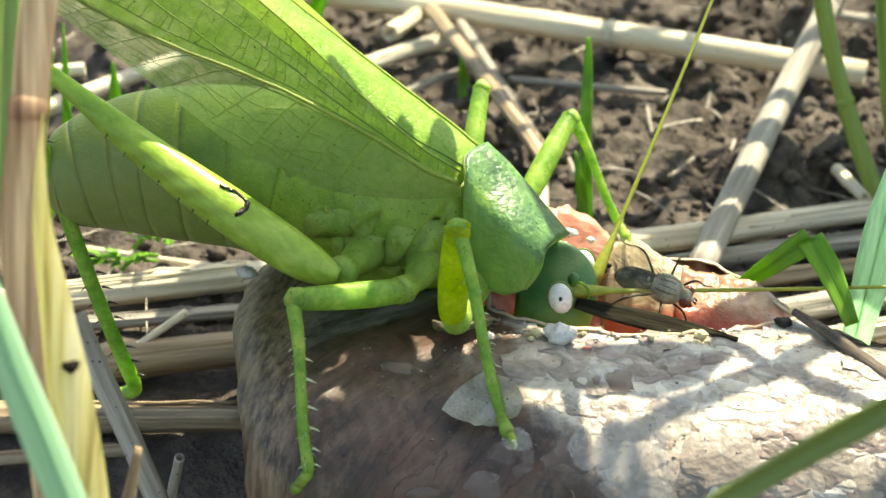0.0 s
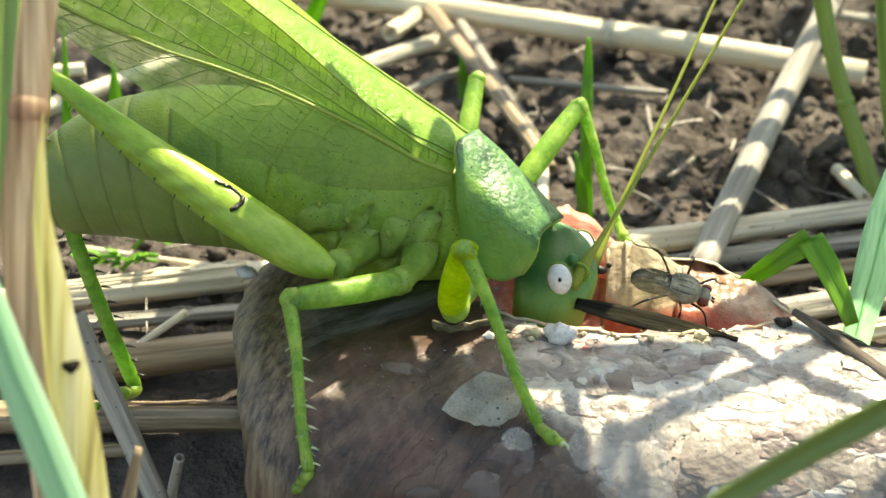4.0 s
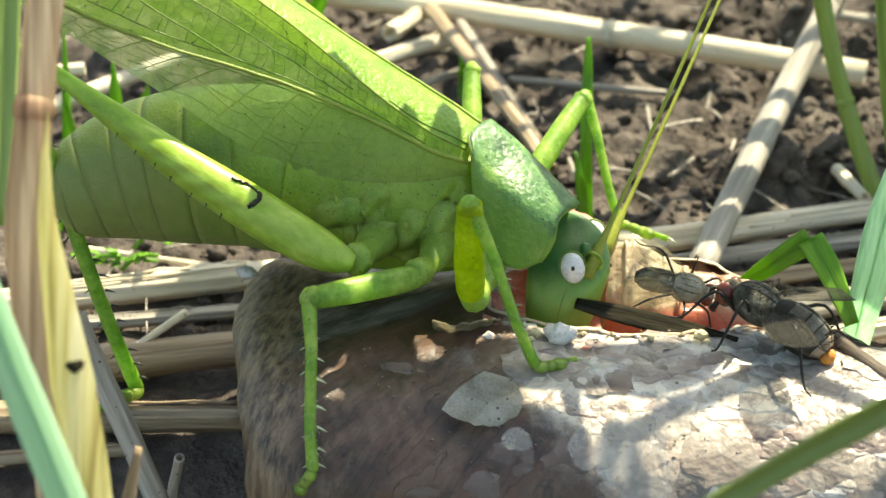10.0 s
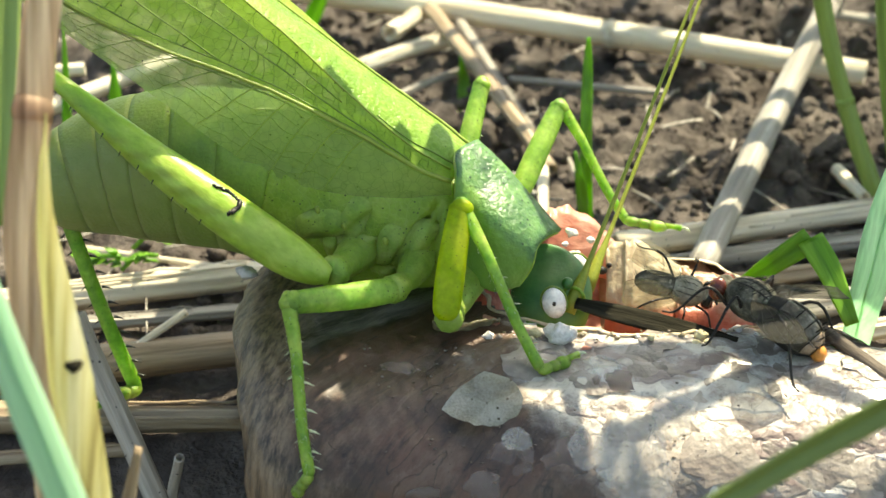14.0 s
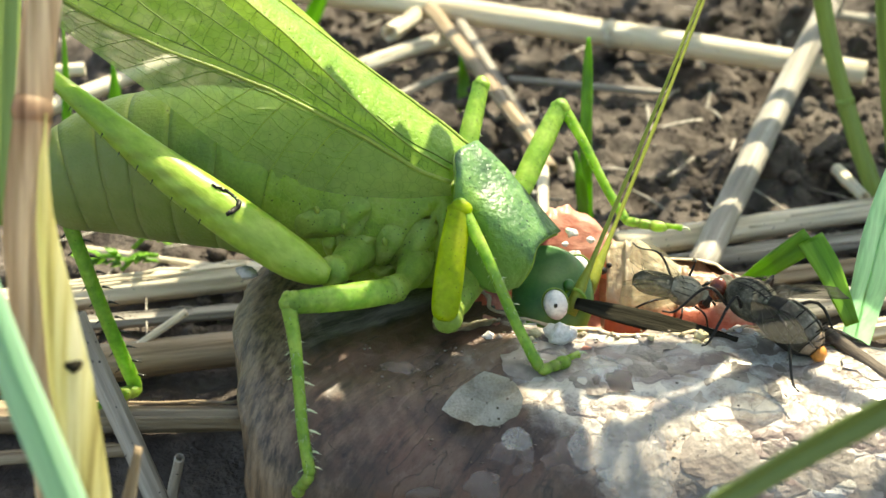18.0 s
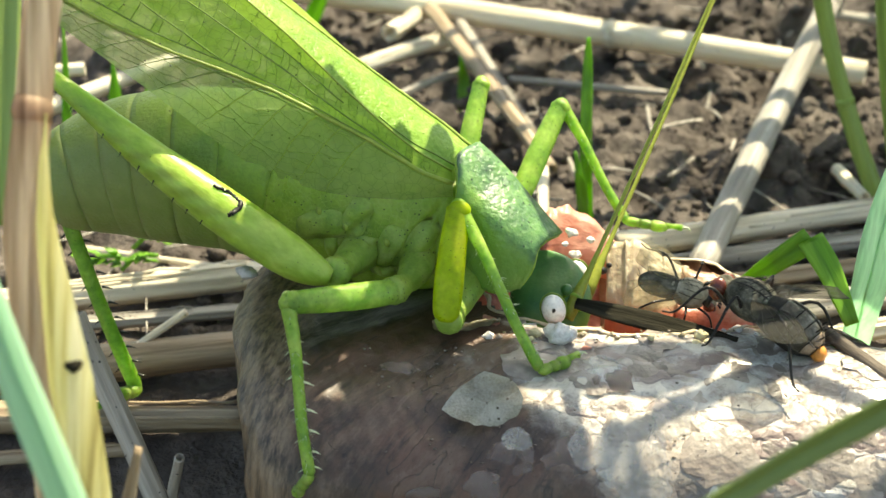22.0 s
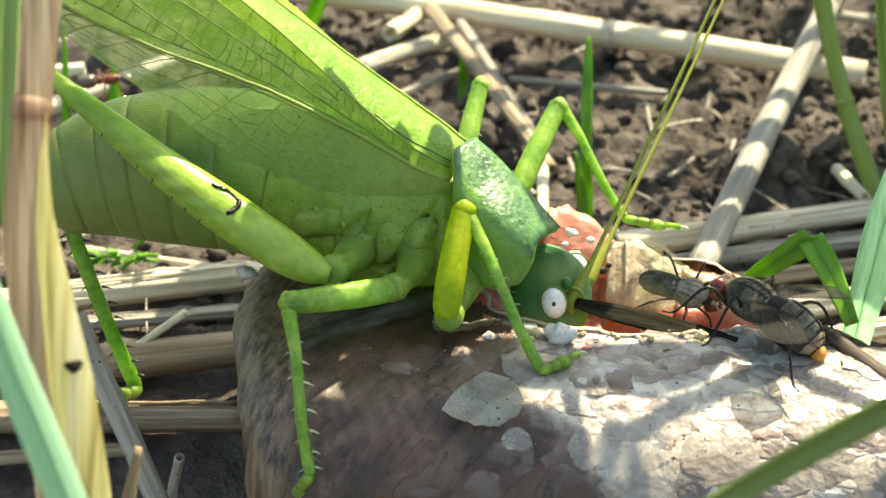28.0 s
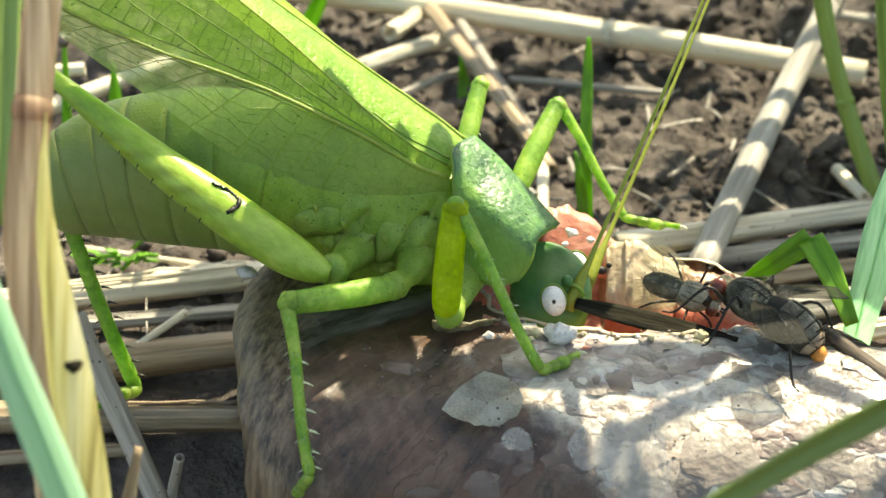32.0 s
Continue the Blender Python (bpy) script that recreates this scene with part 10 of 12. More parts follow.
    walk(front_left["tarsus"], [
        (0, pose(0.01969, 0.01077, -0.00839, -79.1, -9.7, -85.6)),
        (0.5, pose(0.01971, 0.01024, -0.00834, -80.6, -9.7, -86.2)),
        (1, pose(0.01951, 0.00976, -0.00815, -81.9, -9.9, -86.8)),
        (1.2, pose(0.01949, 0.00955, -0.00816, -82.5, -9.9, -87.0)),
        (1.4, pose(0.01958, 0.00944, -0.00910, -83.9, -9.8, -87.6)),
        (1.6, pose(0.01893, 0.00474, -0.00749, 30.9, 47.2, 63.7)),
        (1.8, pose(0.01974, 0.00881, -0.00945, -85.8, -9.8, -88.3)),
        (2, pose(0.01975, 0.00850, -0.00908, -86.3, -10.0, -88.5)),
        (2.2, pose(0.01971, 0.00848, -0.00870, -85.9, -10.1, -88.4)),
        (2.5, pose(0.01957, 0.00822, -0.00750, -84.9, -10.4, -88.0)),
        (3, pose(0.01961, 0.00832, -0.00785, -85.2, -10.5, -88.2)),
        (3.5, pose(0.01963, 0.00839, -0.00820, -85.7, -10.6, -88.3)),
        (5.5, pose(0.01967, 0.00845, -0.00937, -87.0, -11.0, -88.9)),
        (5.6, pose(0.01969, 0.00844, -0.00937, -87.0, -11.0, -88.9)),
        (5.8, pose(0.01970, 0.00840, -0.00949, -87.3, -11.1, -89.0)),
        (6, pose(0.01973, 0.00837, -0.00939, -87.5, -11.1, -89.1)),
        (6.2, pose(0.01951, 0.00729, -0.00917, -89.7, -11.8, -89.9)),
        (6.3, pose(0.01931, 0.00607, -0.00875, -90.9, -12.0, -90.3)),
        (6.4, pose(0.01927, 0.00609, -0.00915, -90.9, -10.3, -90.3)),
        (6.5, pose(0.01923, 0.00608, -0.00959, -91.1, -8.5, -90.5)),
        (6.6, pose(0.01921, 0.00599, -0.00991, -91.5, -6.9, -90.7)),
        (6.7, pose(0.01916, 0.00587, -0.01026, -92.2, -5.3, -91.1)),
        (6.8, pose(0.01923, 0.00548, -0.01123, -93.5, -3.5, -91.8)),
        (6.9, pose(0.01919, 0.00505, -0.01195, -94.9, -2.0, -92.6)),
        (7, pose(0.01913, 0.00475, -0.01225, -95.8, -0.7, -93.3)),
        (7.1, pose(0.01915, 0.00464, -0.01230, -95.8, -0.5, -93.3)),
        (7.2, pose(0.01921, 0.00454, -0.01232, -95.8, -0.2, -93.3)),
        (7.3, pose(0.01924, 0.00442, -0.01238, -95.9, -0.0, -93.4)),
        (7.5, pose(0.01928, 0.00431, -0.01237, -95.7, 0.6, -93.4)),
        (7.8, pose(0.01928, 0.00442, -0.01213, -95.2, 1.7, -93.1)),
        (8, pose(0.01931, 0.00447, -0.01194, -94.7, 2.4, -92.9)),
        (8.4, pose(0.01927, 0.00456, -0.01178, -94.3, 4.0, -92.8)),
        (8.5, pose(0.01927, 0.00456, -0.01176, -94.2, 4.4, -92.7)),
        (8.7, pose(0.01922, 0.00464, -0.01176, -94.0, 5.4, -92.7)),
        (9, pose(0.01918, 0.00474, -0.01165, -93.5, 6.7, -92.4)),
        (9.5, pose(0.01918, 0.00482, -0.01165, -88.5, 5.6, -89.0)),
        (9.7, pose(0.01915, 0.00496, -0.01150, -86.2, 5.1, -87.5)),
        (9.8, pose(0.01901, 0.00578, -0.01090, -67.2, 3.9, -74.3)),
        (9.9, pose(0.01870, 0.00644, -0.00982, -51.3, 3.0, -60.0)),
        (10, pose(0.01840, 0.00668, -0.00846, -39.7, 2.9, -42.6)),
        (10.2, pose(0.01905, 0.00635, -0.00710, -32.6, 7.9, -17.1)),
        (10.5, pose(0.01978, 0.00670, -0.00650, -31.2, 2.1, -14.6)),
        (11, pose(0.01964, 0.00675, -0.00607, -31.0, 1.3, -14.2)),
        (11.5, pose(0.01985, 0.00655, -0.00590, -31.1, 1.7, -14.4)),
        (12.5, pose(0.01985, 0.00665, -0.00578, -31.3, 2.4, -14.8)),
        (13, pose(0.01992, 0.00685, -0.00612, -31.6, 3.6, -15.5)),
        (13.5, pose(0.01994, 0.00679, -0.00603, -31.5, 3.3, -15.3)),
        (14.5, pose(0.01995, 0.00681, -0.00613, -31.5, 3.4, -15.4)),
        (16.5, pose(0.01997, 0.00677, -0.00613, -31.5, 3.1, -15.3)),
        (17.5, pose(0.01993, 0.00658, -0.00576, -31.3, 2.3, -14.8)),
        (18.5, pose(0.02004, 0.00667, -0.00604, -31.3, 2.6, -15.0)),
        (19, pose(0.01998, 0.00667, -0.00604, -31.4, 2.7, -15.0)),
        (20, pose(0.01998, 0.00670, -0.00613, -31.4, 2.7, -15.1)),
        (21, pose(0.01999, 0.00664, -0.00594, -31.3, 2.4, -14.9)),
        (22, pose(0.01986, 0.00660, -0.00576, -31.3, 2.3, -14.8)),
        (22.5, pose(0.02001, 0.00662, -0.00599, -31.4, 2.9, -15.1)),
        (23.5, pose(0.01999, 0.00668, -0.00608, -31.5, 3.2, -15.3)),
        (25, pose(0.02001, 0.00671, -0.00614, -31.6, 3.6, -15.5)),
        (28, pose(0.01998, 0.00677, -0.00618, -31.8, 4.2, -15.9)),
        (29, pose(0.01994, 0.00676, -0.00609, -31.7, 4.1, -15.8)),
        (30, pose(0.02005, 0.00687, -0.00638, -31.9, 4.7, -16.2)),
        (31.5, pose(0.02007, 0.00692, -0.00657, -32.1, 5.4, -16.6)),
        (32, pose(0.01999, 0.00691, -0.00648, -32.1, 5.4, -16.6)),
    ])
    walk(middle_left["femur"], [
        (0, pose(0.00785, 0.00527, -0.00287, -82.3, -36.6, 81.8)),
        (0.5, pose(0.00785, 0.00527, -0.00287, -80.9, -36.1, 80.3)),
        (1, pose(0.00785, 0.00527, -0.00287, -81.7, -36.5, 81.2)),
        (1.2, pose(0.00785, 0.00527, -0.00287, -81.5, -35.9, 81.0)),
        (1.4, pose(0.00785, 0.00527, -0.00287, -79.4, -28.9, 79.4)),
        (1.6, pose(0.00785, 0.00527, -0.00287, -76.6, -23.0, 77.5)),
        (1.8, pose(0.00785, 0.00527, -0.00287, -76.1, -25.6, 76.5)),
        (2, pose(0.00785, 0.00527, -0.00287, -75.8, -27.4, 76.0)),
        (2.2, pose(0.00785, 0.00527, -0.00287, -76.8, -30.2, 76.6)),
        (2.5, pose(0.00785, 0.00527, -0.00287, -78.9, -38.6, 78.0)),
        (5.5, pose(0.00785, 0.00527, -0.00287, -76.6, -32.1, 76.2)),
        (6, pose(0.00785, 0.00527, -0.00287, -75.6, -32.8, 75.0)),
        (6.2, pose(0.00785, 0.00527, -0.00287, -76.0, -32.7, 75.6)),
        (6.3, pose(0.00785, 0.00527, -0.00287, -76.0, -31.8, 75.8)),
        (6.5, pose(0.00785, 0.00527, -0.00287, -75.0, -26.8, 75.4)),
        (6.7, pose(0.00785, 0.00527, -0.00287, -73.0, -23.3, 74.1)),
        (6.8, pose(0.00785, 0.00527, -0.00287, -68.7, -17.2, 71.7)),
        (6.9, pose(0.00785, 0.00527, -0.00287, -65.0, -13.0, 69.8)),
        (7, pose(0.00785, 0.00527, -0.00287, -63.2, -11.2, 68.9)),
        (7.3, pose(0.00785, 0.00527, -0.00287, -61.4, -10.2, 67.7)),
        (7.5, pose(0.00785, 0.00527, -0.00287, -61.1, -10.2, 67.5)),
        (8, pose(0.00785, 0.00527, -0.00287, -63.8, -13.3, 68.7)),
        (8.5, pose(0.00785, 0.00527, -0.00287, -65.5, -15.1, 69.5)),
        (9, pose(0.00785, 0.00527, -0.00287, -67.6, -16.3, 71.0)),
        (9.5, pose(0.00785, 0.00527, -0.00287, -67.5, -15.8, 71.0)),
        (9.7, pose(0.00785, 0.00527, -0.00287, -68.4, -16.5, 71.7)),
        (9.8, pose(0.00785, 0.00527, -0.00287, -73.9, -19.6, 75.8)),
        (9.9, pose(0.00785, 0.00527, -0.00287, -80.3, -26.1, 80.8)),
        (10, pose(0.00785, 0.00527, -0.00287, -86.5, -34.1, 86.3)),
        (10.2, pose(0.00785, 0.00527, -0.00287, -82.1, -34.9, 81.7)),
        (10.5, pose(0.00785, 0.00527, -0.00287, -78.8, -39.2, 77.8)),
        (11, pose(0.00785, 0.00527, -0.00287, -79.9, -38.5, 79.0)),
        (11.5, pose(0.00785, 0.00527, -0.00287, -77.6, -39.7, 76.5)),
        (12.5, pose(0.00785, 0.00527, -0.00287, -77.8, -40.3, 76.6)),
        (13, pose(0.00785, 0.00527, -0.00287, -76.7, -38.1, 75.6)),
        (13.5, pose(0.00785, 0.00527, -0.00287, -76.8, -38.7, 75.6)),
        (14.5, pose(0.00785, 0.00527, -0.00287, -76.6, -38.1, 75.4)),
        (16.5, pose(0.00785, 0.00527, -0.00287, -76.6, -38.1, 75.5)),
        (17.5, pose(0.00785, 0.00527, -0.00287, -77.3, -40.3, 76.1)),
        (18.5, pose(0.00785, 0.00527, -0.00287, -76.5, -38.3, 75.4)),
        (19, pose(0.00785, 0.00527, -0.00287, -76.8, -38.6, 75.7)),
        (20, pose(0.00785, 0.00527, -0.00287, -76.7, -38.1, 75.6)),
        (21, pose(0.00785, 0.00527, -0.00287, -77.1, -38.8, 76.0)),
        (22, pose(0.00785, 0.00527, -0.00287, -78.1, -40.2, 76.9)),
        (22.5, pose(0.00785, 0.00527, -0.00287, -76.4, -38.7, 75.3)),
        (25, pose(0.00785, 0.00527, -0.00287, -76.1, -37.6, 75.0)),
        (28, pose(0.00785, 0.00527, -0.00287, -76.0, -37.0, 75.0)),
        (29, pose(0.00785, 0.00527, -0.00287, -76.5, -37.5, 75.4)),
        (30, pose(0.00785, 0.00527, -0.00287, -75.5, -35.2, 74.6)),
        (31.5, pose(0.00785, 0.00527, -0.00287, -74.7, -34.2, 73.9)),
        (32, pose(0.00785, 0.00527, -0.00287, -75.3, -35.0, 74.3)),
    ])
    walk(middle_left["tibia"], [
        (0, pose(0.00884, 0.01210, 0.00226, -107.2, 59.1, -109.9)),
        (0.5, pose(0.00902, 0.01212, 0.00220, -107.6, 59.0, -110.4)),
        (1, pose(0.00891, 0.01210, 0.00224, -107.4, 59.1, -110.2)),
        (1.2, pose(0.00894, 0.01215, 0.00217, -107.5, 59.0, -110.3)),
        (1.4, pose(0.00924, 0.01267, 0.00128, -109.3, 58.7, -112.4)),
        (1.6, pose(0.00957, 0.01300, 0.00050, -111.2, 58.2, -114.7)),
        (1.8, pose(0.00966, 0.01281, 0.00084, -110.7, 58.4, -114.0)),
        (2, pose(0.00970, 0.01268, 0.00109, -110.3, 58.5, -113.6)),
        (2.2, pose(0.00958, 0.01250, 0.00145, -109.5, 58.6, -112.6)),
        (2.5, pose(0.00926, 0.01185, 0.00249, -107.1, 59.1, -109.9)),
        (3.5, pose(0.00940, 0.01203, 0.00222, -108.2, 58.9, -111.1)),
        (5.5, pose(0.00959, 0.01234, 0.00170, -109.6, 58.6, -112.8)),
        (5.6, pose(0.00961, 0.01233, 0.00172, -109.6, 58.6, -112.8)),
        (6, pose(0.00974, 0.01233, 0.00186, -110.2, 58.5, -113.6)),
        (6.2, pose(0.00968, 0.01238, 0.00183, -109.6, 58.6, -112.8)),
        (6.3, pose(0.00968, 0.01246, 0.00172, -109.5, 58.6, -112.6)),
        (6.4, pose(0.00973, 0.01264, 0.00142, -109.8, 58.5, -113.0)),
        (6.5, pose(0.00982, 0.01282, 0.00107, -110.4, 58.4, -113.7)),
        (6.7, pose(0.01006, 0.01301, 0.00059, -111.7, 58.1, -115.3)),
        (6.8, pose(0.01049, 0.01321, -0.00028, -113.6, 57.6, -117.6)),
        (6.9, pose(0.01079, 0.01327, -0.00092, -115.3, 57.1, -119.5)),
        (7, pose(0.01092, 0.01326, -0.00117, -115.9, 56.9, -120.3)),
        (7.3, pose(0.01111, 0.01321, -0.00133, -116.0, 56.9, -120.4)),
        (7.5, pose(0.01114, 0.01319, -0.00133, -115.8, 56.9, -120.1)),
        (8, pose(0.01096, 0.01319, -0.00086, -114.3, 57.4, -118.3)),
        (8.4, pose(0.01083, 0.01319, -0.00063, -113.6, 57.6, -117.5)),
        (8.5, pose(0.01082, 0.01319, -0.00059, -113.5, 57.6, -117.4)),
        (8.7, pose(0.01073, 0.01322, -0.00055, -113.2, 57.7, -117.0)),
        (9, pose(0.01059, 0.01323, -0.00040, -112.4, 57.9, -116.1)),
        (9.5, pose(0.01059, 0.01325, -0.00049, -112.7, 57.8, -116.4)),
        (9.7, pose(0.01050, 0.01324, -0.00038, -112.4, 57.9, -116.1)),
        (9.8, pose(0.00987, 0.01326, 0.00007, -111.1, 58.2, -114.5)),
        (9.9, pose(0.00911, 0.01302, 0.00098, -109.7, 58.6, -112.9)),
        (10, pose(0.00832, 0.01247, 0.00201, -107.6, 59.0, -110.4)),
        (10.2, pose(0.00887, 0.01229, 0.00208, -108.1, 58.9, -111.1)),
        (10.5, pose(0.00926, 0.01178, 0.00257, -107.5, 59.0, -110.3)),
        (11, pose(0.00913, 0.01188, 0.00249, -107.5, 59.0, -110.3)),
        (11.5, pose(0.00940, 0.01170, 0.00263, -107.8, 59.0, -110.6)),
        (12.5, pose(0.00937, 0.01165, 0.00269, -107.5, 59.0, -110.3)),
        (13, pose(0.00953, 0.01182, 0.00244, -108.5, 58.9, -111.4)),
        (13.5, pose(0.00952, 0.01177, 0.00251, -108.2, 58.9, -111.1)),
        (14.5, pose(0.00955, 0.01182, 0.00244, -108.4, 58.9, -111.4)),
        (16.5, pose(0.00955, 0.01182, 0.00244, -108.4, 58.9, -111.3)),
        (17.5, pose(0.00943, 0.01164, 0.00269, -107.4, 59.1, -110.2)),
        (18.5, pose(0.00956, 0.01180, 0.00246, -107.9, 59.0, -110.7)),
        (19, pose(0.00951, 0.01178, 0.00250, -108.1, 58.9, -111.0)),
        (20, pose(0.00953, 0.01183, 0.00243, -108.3, 58.9, -111.2)),
        (21, pose(0.00948, 0.01178, 0.00252, -107.5, 59.0, -110.3)),
        (22, pose(0.00934, 0.01167, 0.00268, -107.3, 59.1, -110.0)),
        (22.5, pose(0.00956, 0.01176, 0.00250, -108.0, 59.0, -110.9)),
        (23.5, pose(0.00957, 0.01182, 0.00244, -108.2, 58.9, -111.1)),
        (25, pose(0.00962, 0.01185, 0.00238, -108.4, 58.9, -111.3)),
        (28, pose(0.00963, 0.01190, 0.00231, -108.5, 58.8, -111.5)),
        (29, pose(0.00957, 0.01187, 0.00237, -108.3, 58.9, -111.2)),
        (30, pose(0.00972, 0.01204, 0.00209, -108.7, 58.8, -111.7)),
        (31.5, pose(0.00983, 0.01210, 0.00196, -109.4, 58.7, -112.5)),
        (32, pose(0.00975, 0.01206, 0.00206, -109.3, 58.7, -112.5)),
    ])
    walk(middle_left["tarsus"], [
        (0, pose(0.00700, 0.00704, -0.00675, 176.5, 68.2, 162.9)),
        (0.5, pose(0.00714, 0.00706, -0.00680, -176.4, 68.3, 170.6)),
        (1, pose(0.00704, 0.00704, -0.00676, -169.9, 68.3, 177.8)),
        (1.2, pose(0.00707, 0.00709, -0.00683, -165.6, 68.0, -177.6)),
        (1.4, pose(0.00716, 0.00763, -0.00769, -147.6, 64.1, -158.0)),
        (1.6, pose(0.00726, 0.00798, -0.00843, -130.6, 54.4, -138.6)),
        (1.8, pose(0.00742, 0.00778, -0.00810, -134.4, 57.5, -143.1)),
        (2, pose(0.00750, 0.00764, -0.00786, -135.5, 58.5, -144.4)),
        (2.2, pose(0.00748, 0.00746, -0.00751, -138.2, 60.5, -147.4)),
        (2.5, pose(0.00742, 0.00678, -0.00652, -152.2, 66.4, -162.7)),
        (3, pose(0.00744, 0.00688, -0.00665, -141.0, 63.0, -150.3)),
        (3.5, pose(0.00745, 0.00697, -0.00677, -125.1, 52.0, -131.6)),
        (5.5, pose(0.00747, 0.00730, -0.00726, -124.9, 52.1, -131.4)),
        (5.6, pose(0.00749, 0.00728, -0.00724, -124.9, 52.1, -131.3)),
        (6, pose(0.00755, 0.00730, -0.00709, -125.1, 52.0, -131.6)),
        (6.2, pose(0.00755, 0.00734, -0.00713, -124.4, 52.4, -130.7)),
        (6.3, pose(0.00758, 0.00741, -0.00724, -124.0, 52.6, -130.3)),
        (6.4, pose(0.00759, 0.00760, -0.00754, -124.0, 52.6, -130.2)),
        (6.5, pose(0.00761, 0.00779, -0.00787, -124.1, 52.5, -130.4)),
        (6.7, pose(0.00769, 0.00799, -0.00832, -124.7, 52.2, -131.1)),
        (6.8, pose(0.00788, 0.00822, -0.00915, -125.7, 51.7, -132.4)),
        (6.9, pose(0.00798, 0.00830, -0.00973, -126.7, 51.1, -133.6)),
        (7, pose(0.00802, 0.00830, -0.00997, -127.0, 50.9, -134.1)),
        (7.3, pose(0.00820, 0.00826, -0.01012, -126.9, 51.0, -133.9)),
        (7.5, pose(0.00827, 0.00824, -0.01013, -126.7, 51.1, -133.6)),
        (7.8, pose(0.00825, 0.00823, -0.00988, -125.9, 51.5, -132.7)),
        (8, pose(0.00827, 0.00821, -0.00970, -125.4, 51.9, -131.9)),
        (8.5, pose(0.00823, 0.00820, -0.00946, -124.6, 52.3, -130.9)),
        (8.7, pose(0.00818, 0.00822, -0.00942, -124.3, 52.5, -130.5)),
        (9, pose(0.00813, 0.00822, -0.00930, -123.6, 52.8, -129.7)),
        (9.5, pose(0.00810, 0.00824, -0.00938, -123.8, 52.7, -130.0)),
        (9.7, pose(0.00804, 0.00823, -0.00927, -123.7, 52.8, -129.8)),
        (9.8, pose(0.00758, 0.00823, -0.00885, -123.3, 53.0, -129.3)),
        (9.9, pose(0.00698, 0.00798, -0.00798, -123.1, 53.1, -129.1)),
        (10, pose(0.00644, 0.00740, -0.00699, -122.7, 53.2, -128.6)),
        (10.2, pose(0.00692, 0.00723, -0.00691, -125.1, 52.0, -131.6)),
        (10.5, pose(0.00739, 0.00672, -0.00644, -146.2, 64.7, -156.2)),
        (11, pose(0.00726, 0.00681, -0.00652, -163.1, 68.0, -174.6)),
        (11.5, pose(0.00749, 0.00664, -0.00637, -166.9, 68.1, -178.9)),
        (12.5, pose(0.00750, 0.00659, -0.00631, -168.2, 68.3, 179.7)),
        (13, pose(0.00755, 0.00677, -0.00655, -163.8, 67.5, -175.7)),
        (13.5, pose(0.00757, 0.00672, -0.00649, -165.1, 67.8, -177.1)),
        (14.5, pose(0.00757, 0.00676, -0.00655, -164.0, 67.5, -175.9)),
        (16.5, pose(0.00757, 0.00677, -0.00655, -164.1, 67.6, -176.0)),
        (17.5, pose(0.00756, 0.00657, -0.00631, -168.9, 68.4, 178.9)),
        (18.5, pose(0.00764, 0.00674, -0.00654, -164.7, 67.9, -176.5)),
        (19, pose(0.00758, 0.00672, -0.00649, -165.4, 67.8, -177.4)),
        (20, pose(0.00757, 0.00677, -0.00656, -164.3, 67.6, -176.3)),
        (21, pose(0.00760, 0.00671, -0.00649, -165.8, 68.1, -177.7)),
        (22, pose(0.00749, 0.00660, -0.00633, -168.7, 68.4, 179.2)),
        (22.5, pose(0.00763, 0.00670, -0.00649, -166.0, 67.9, -178.1)),
        (23.5, pose(0.00762, 0.00676, -0.00656, -164.8, 67.6, -176.8)),
        (25, pose(0.00765, 0.00680, -0.00661, -164.0, 67.5, -176.0)),
        (28, pose(0.00764, 0.00685, -0.00667, -163.0, 67.3, -175.0)),
        (29, pose(0.00761, 0.00681, -0.00662, -164.0, 67.5, -175.9)),
        (30, pose(0.00771, 0.00699, -0.00689, -159.4, 66.8, -171.0)),
        (31.5, pose(0.00774, 0.00706, -0.00701, -157.7, 66.1, -169.3)),
        (32, pose(0.00767, 0.00701, -0.00691, -159.2, 66.3, -171.0)),
    ])
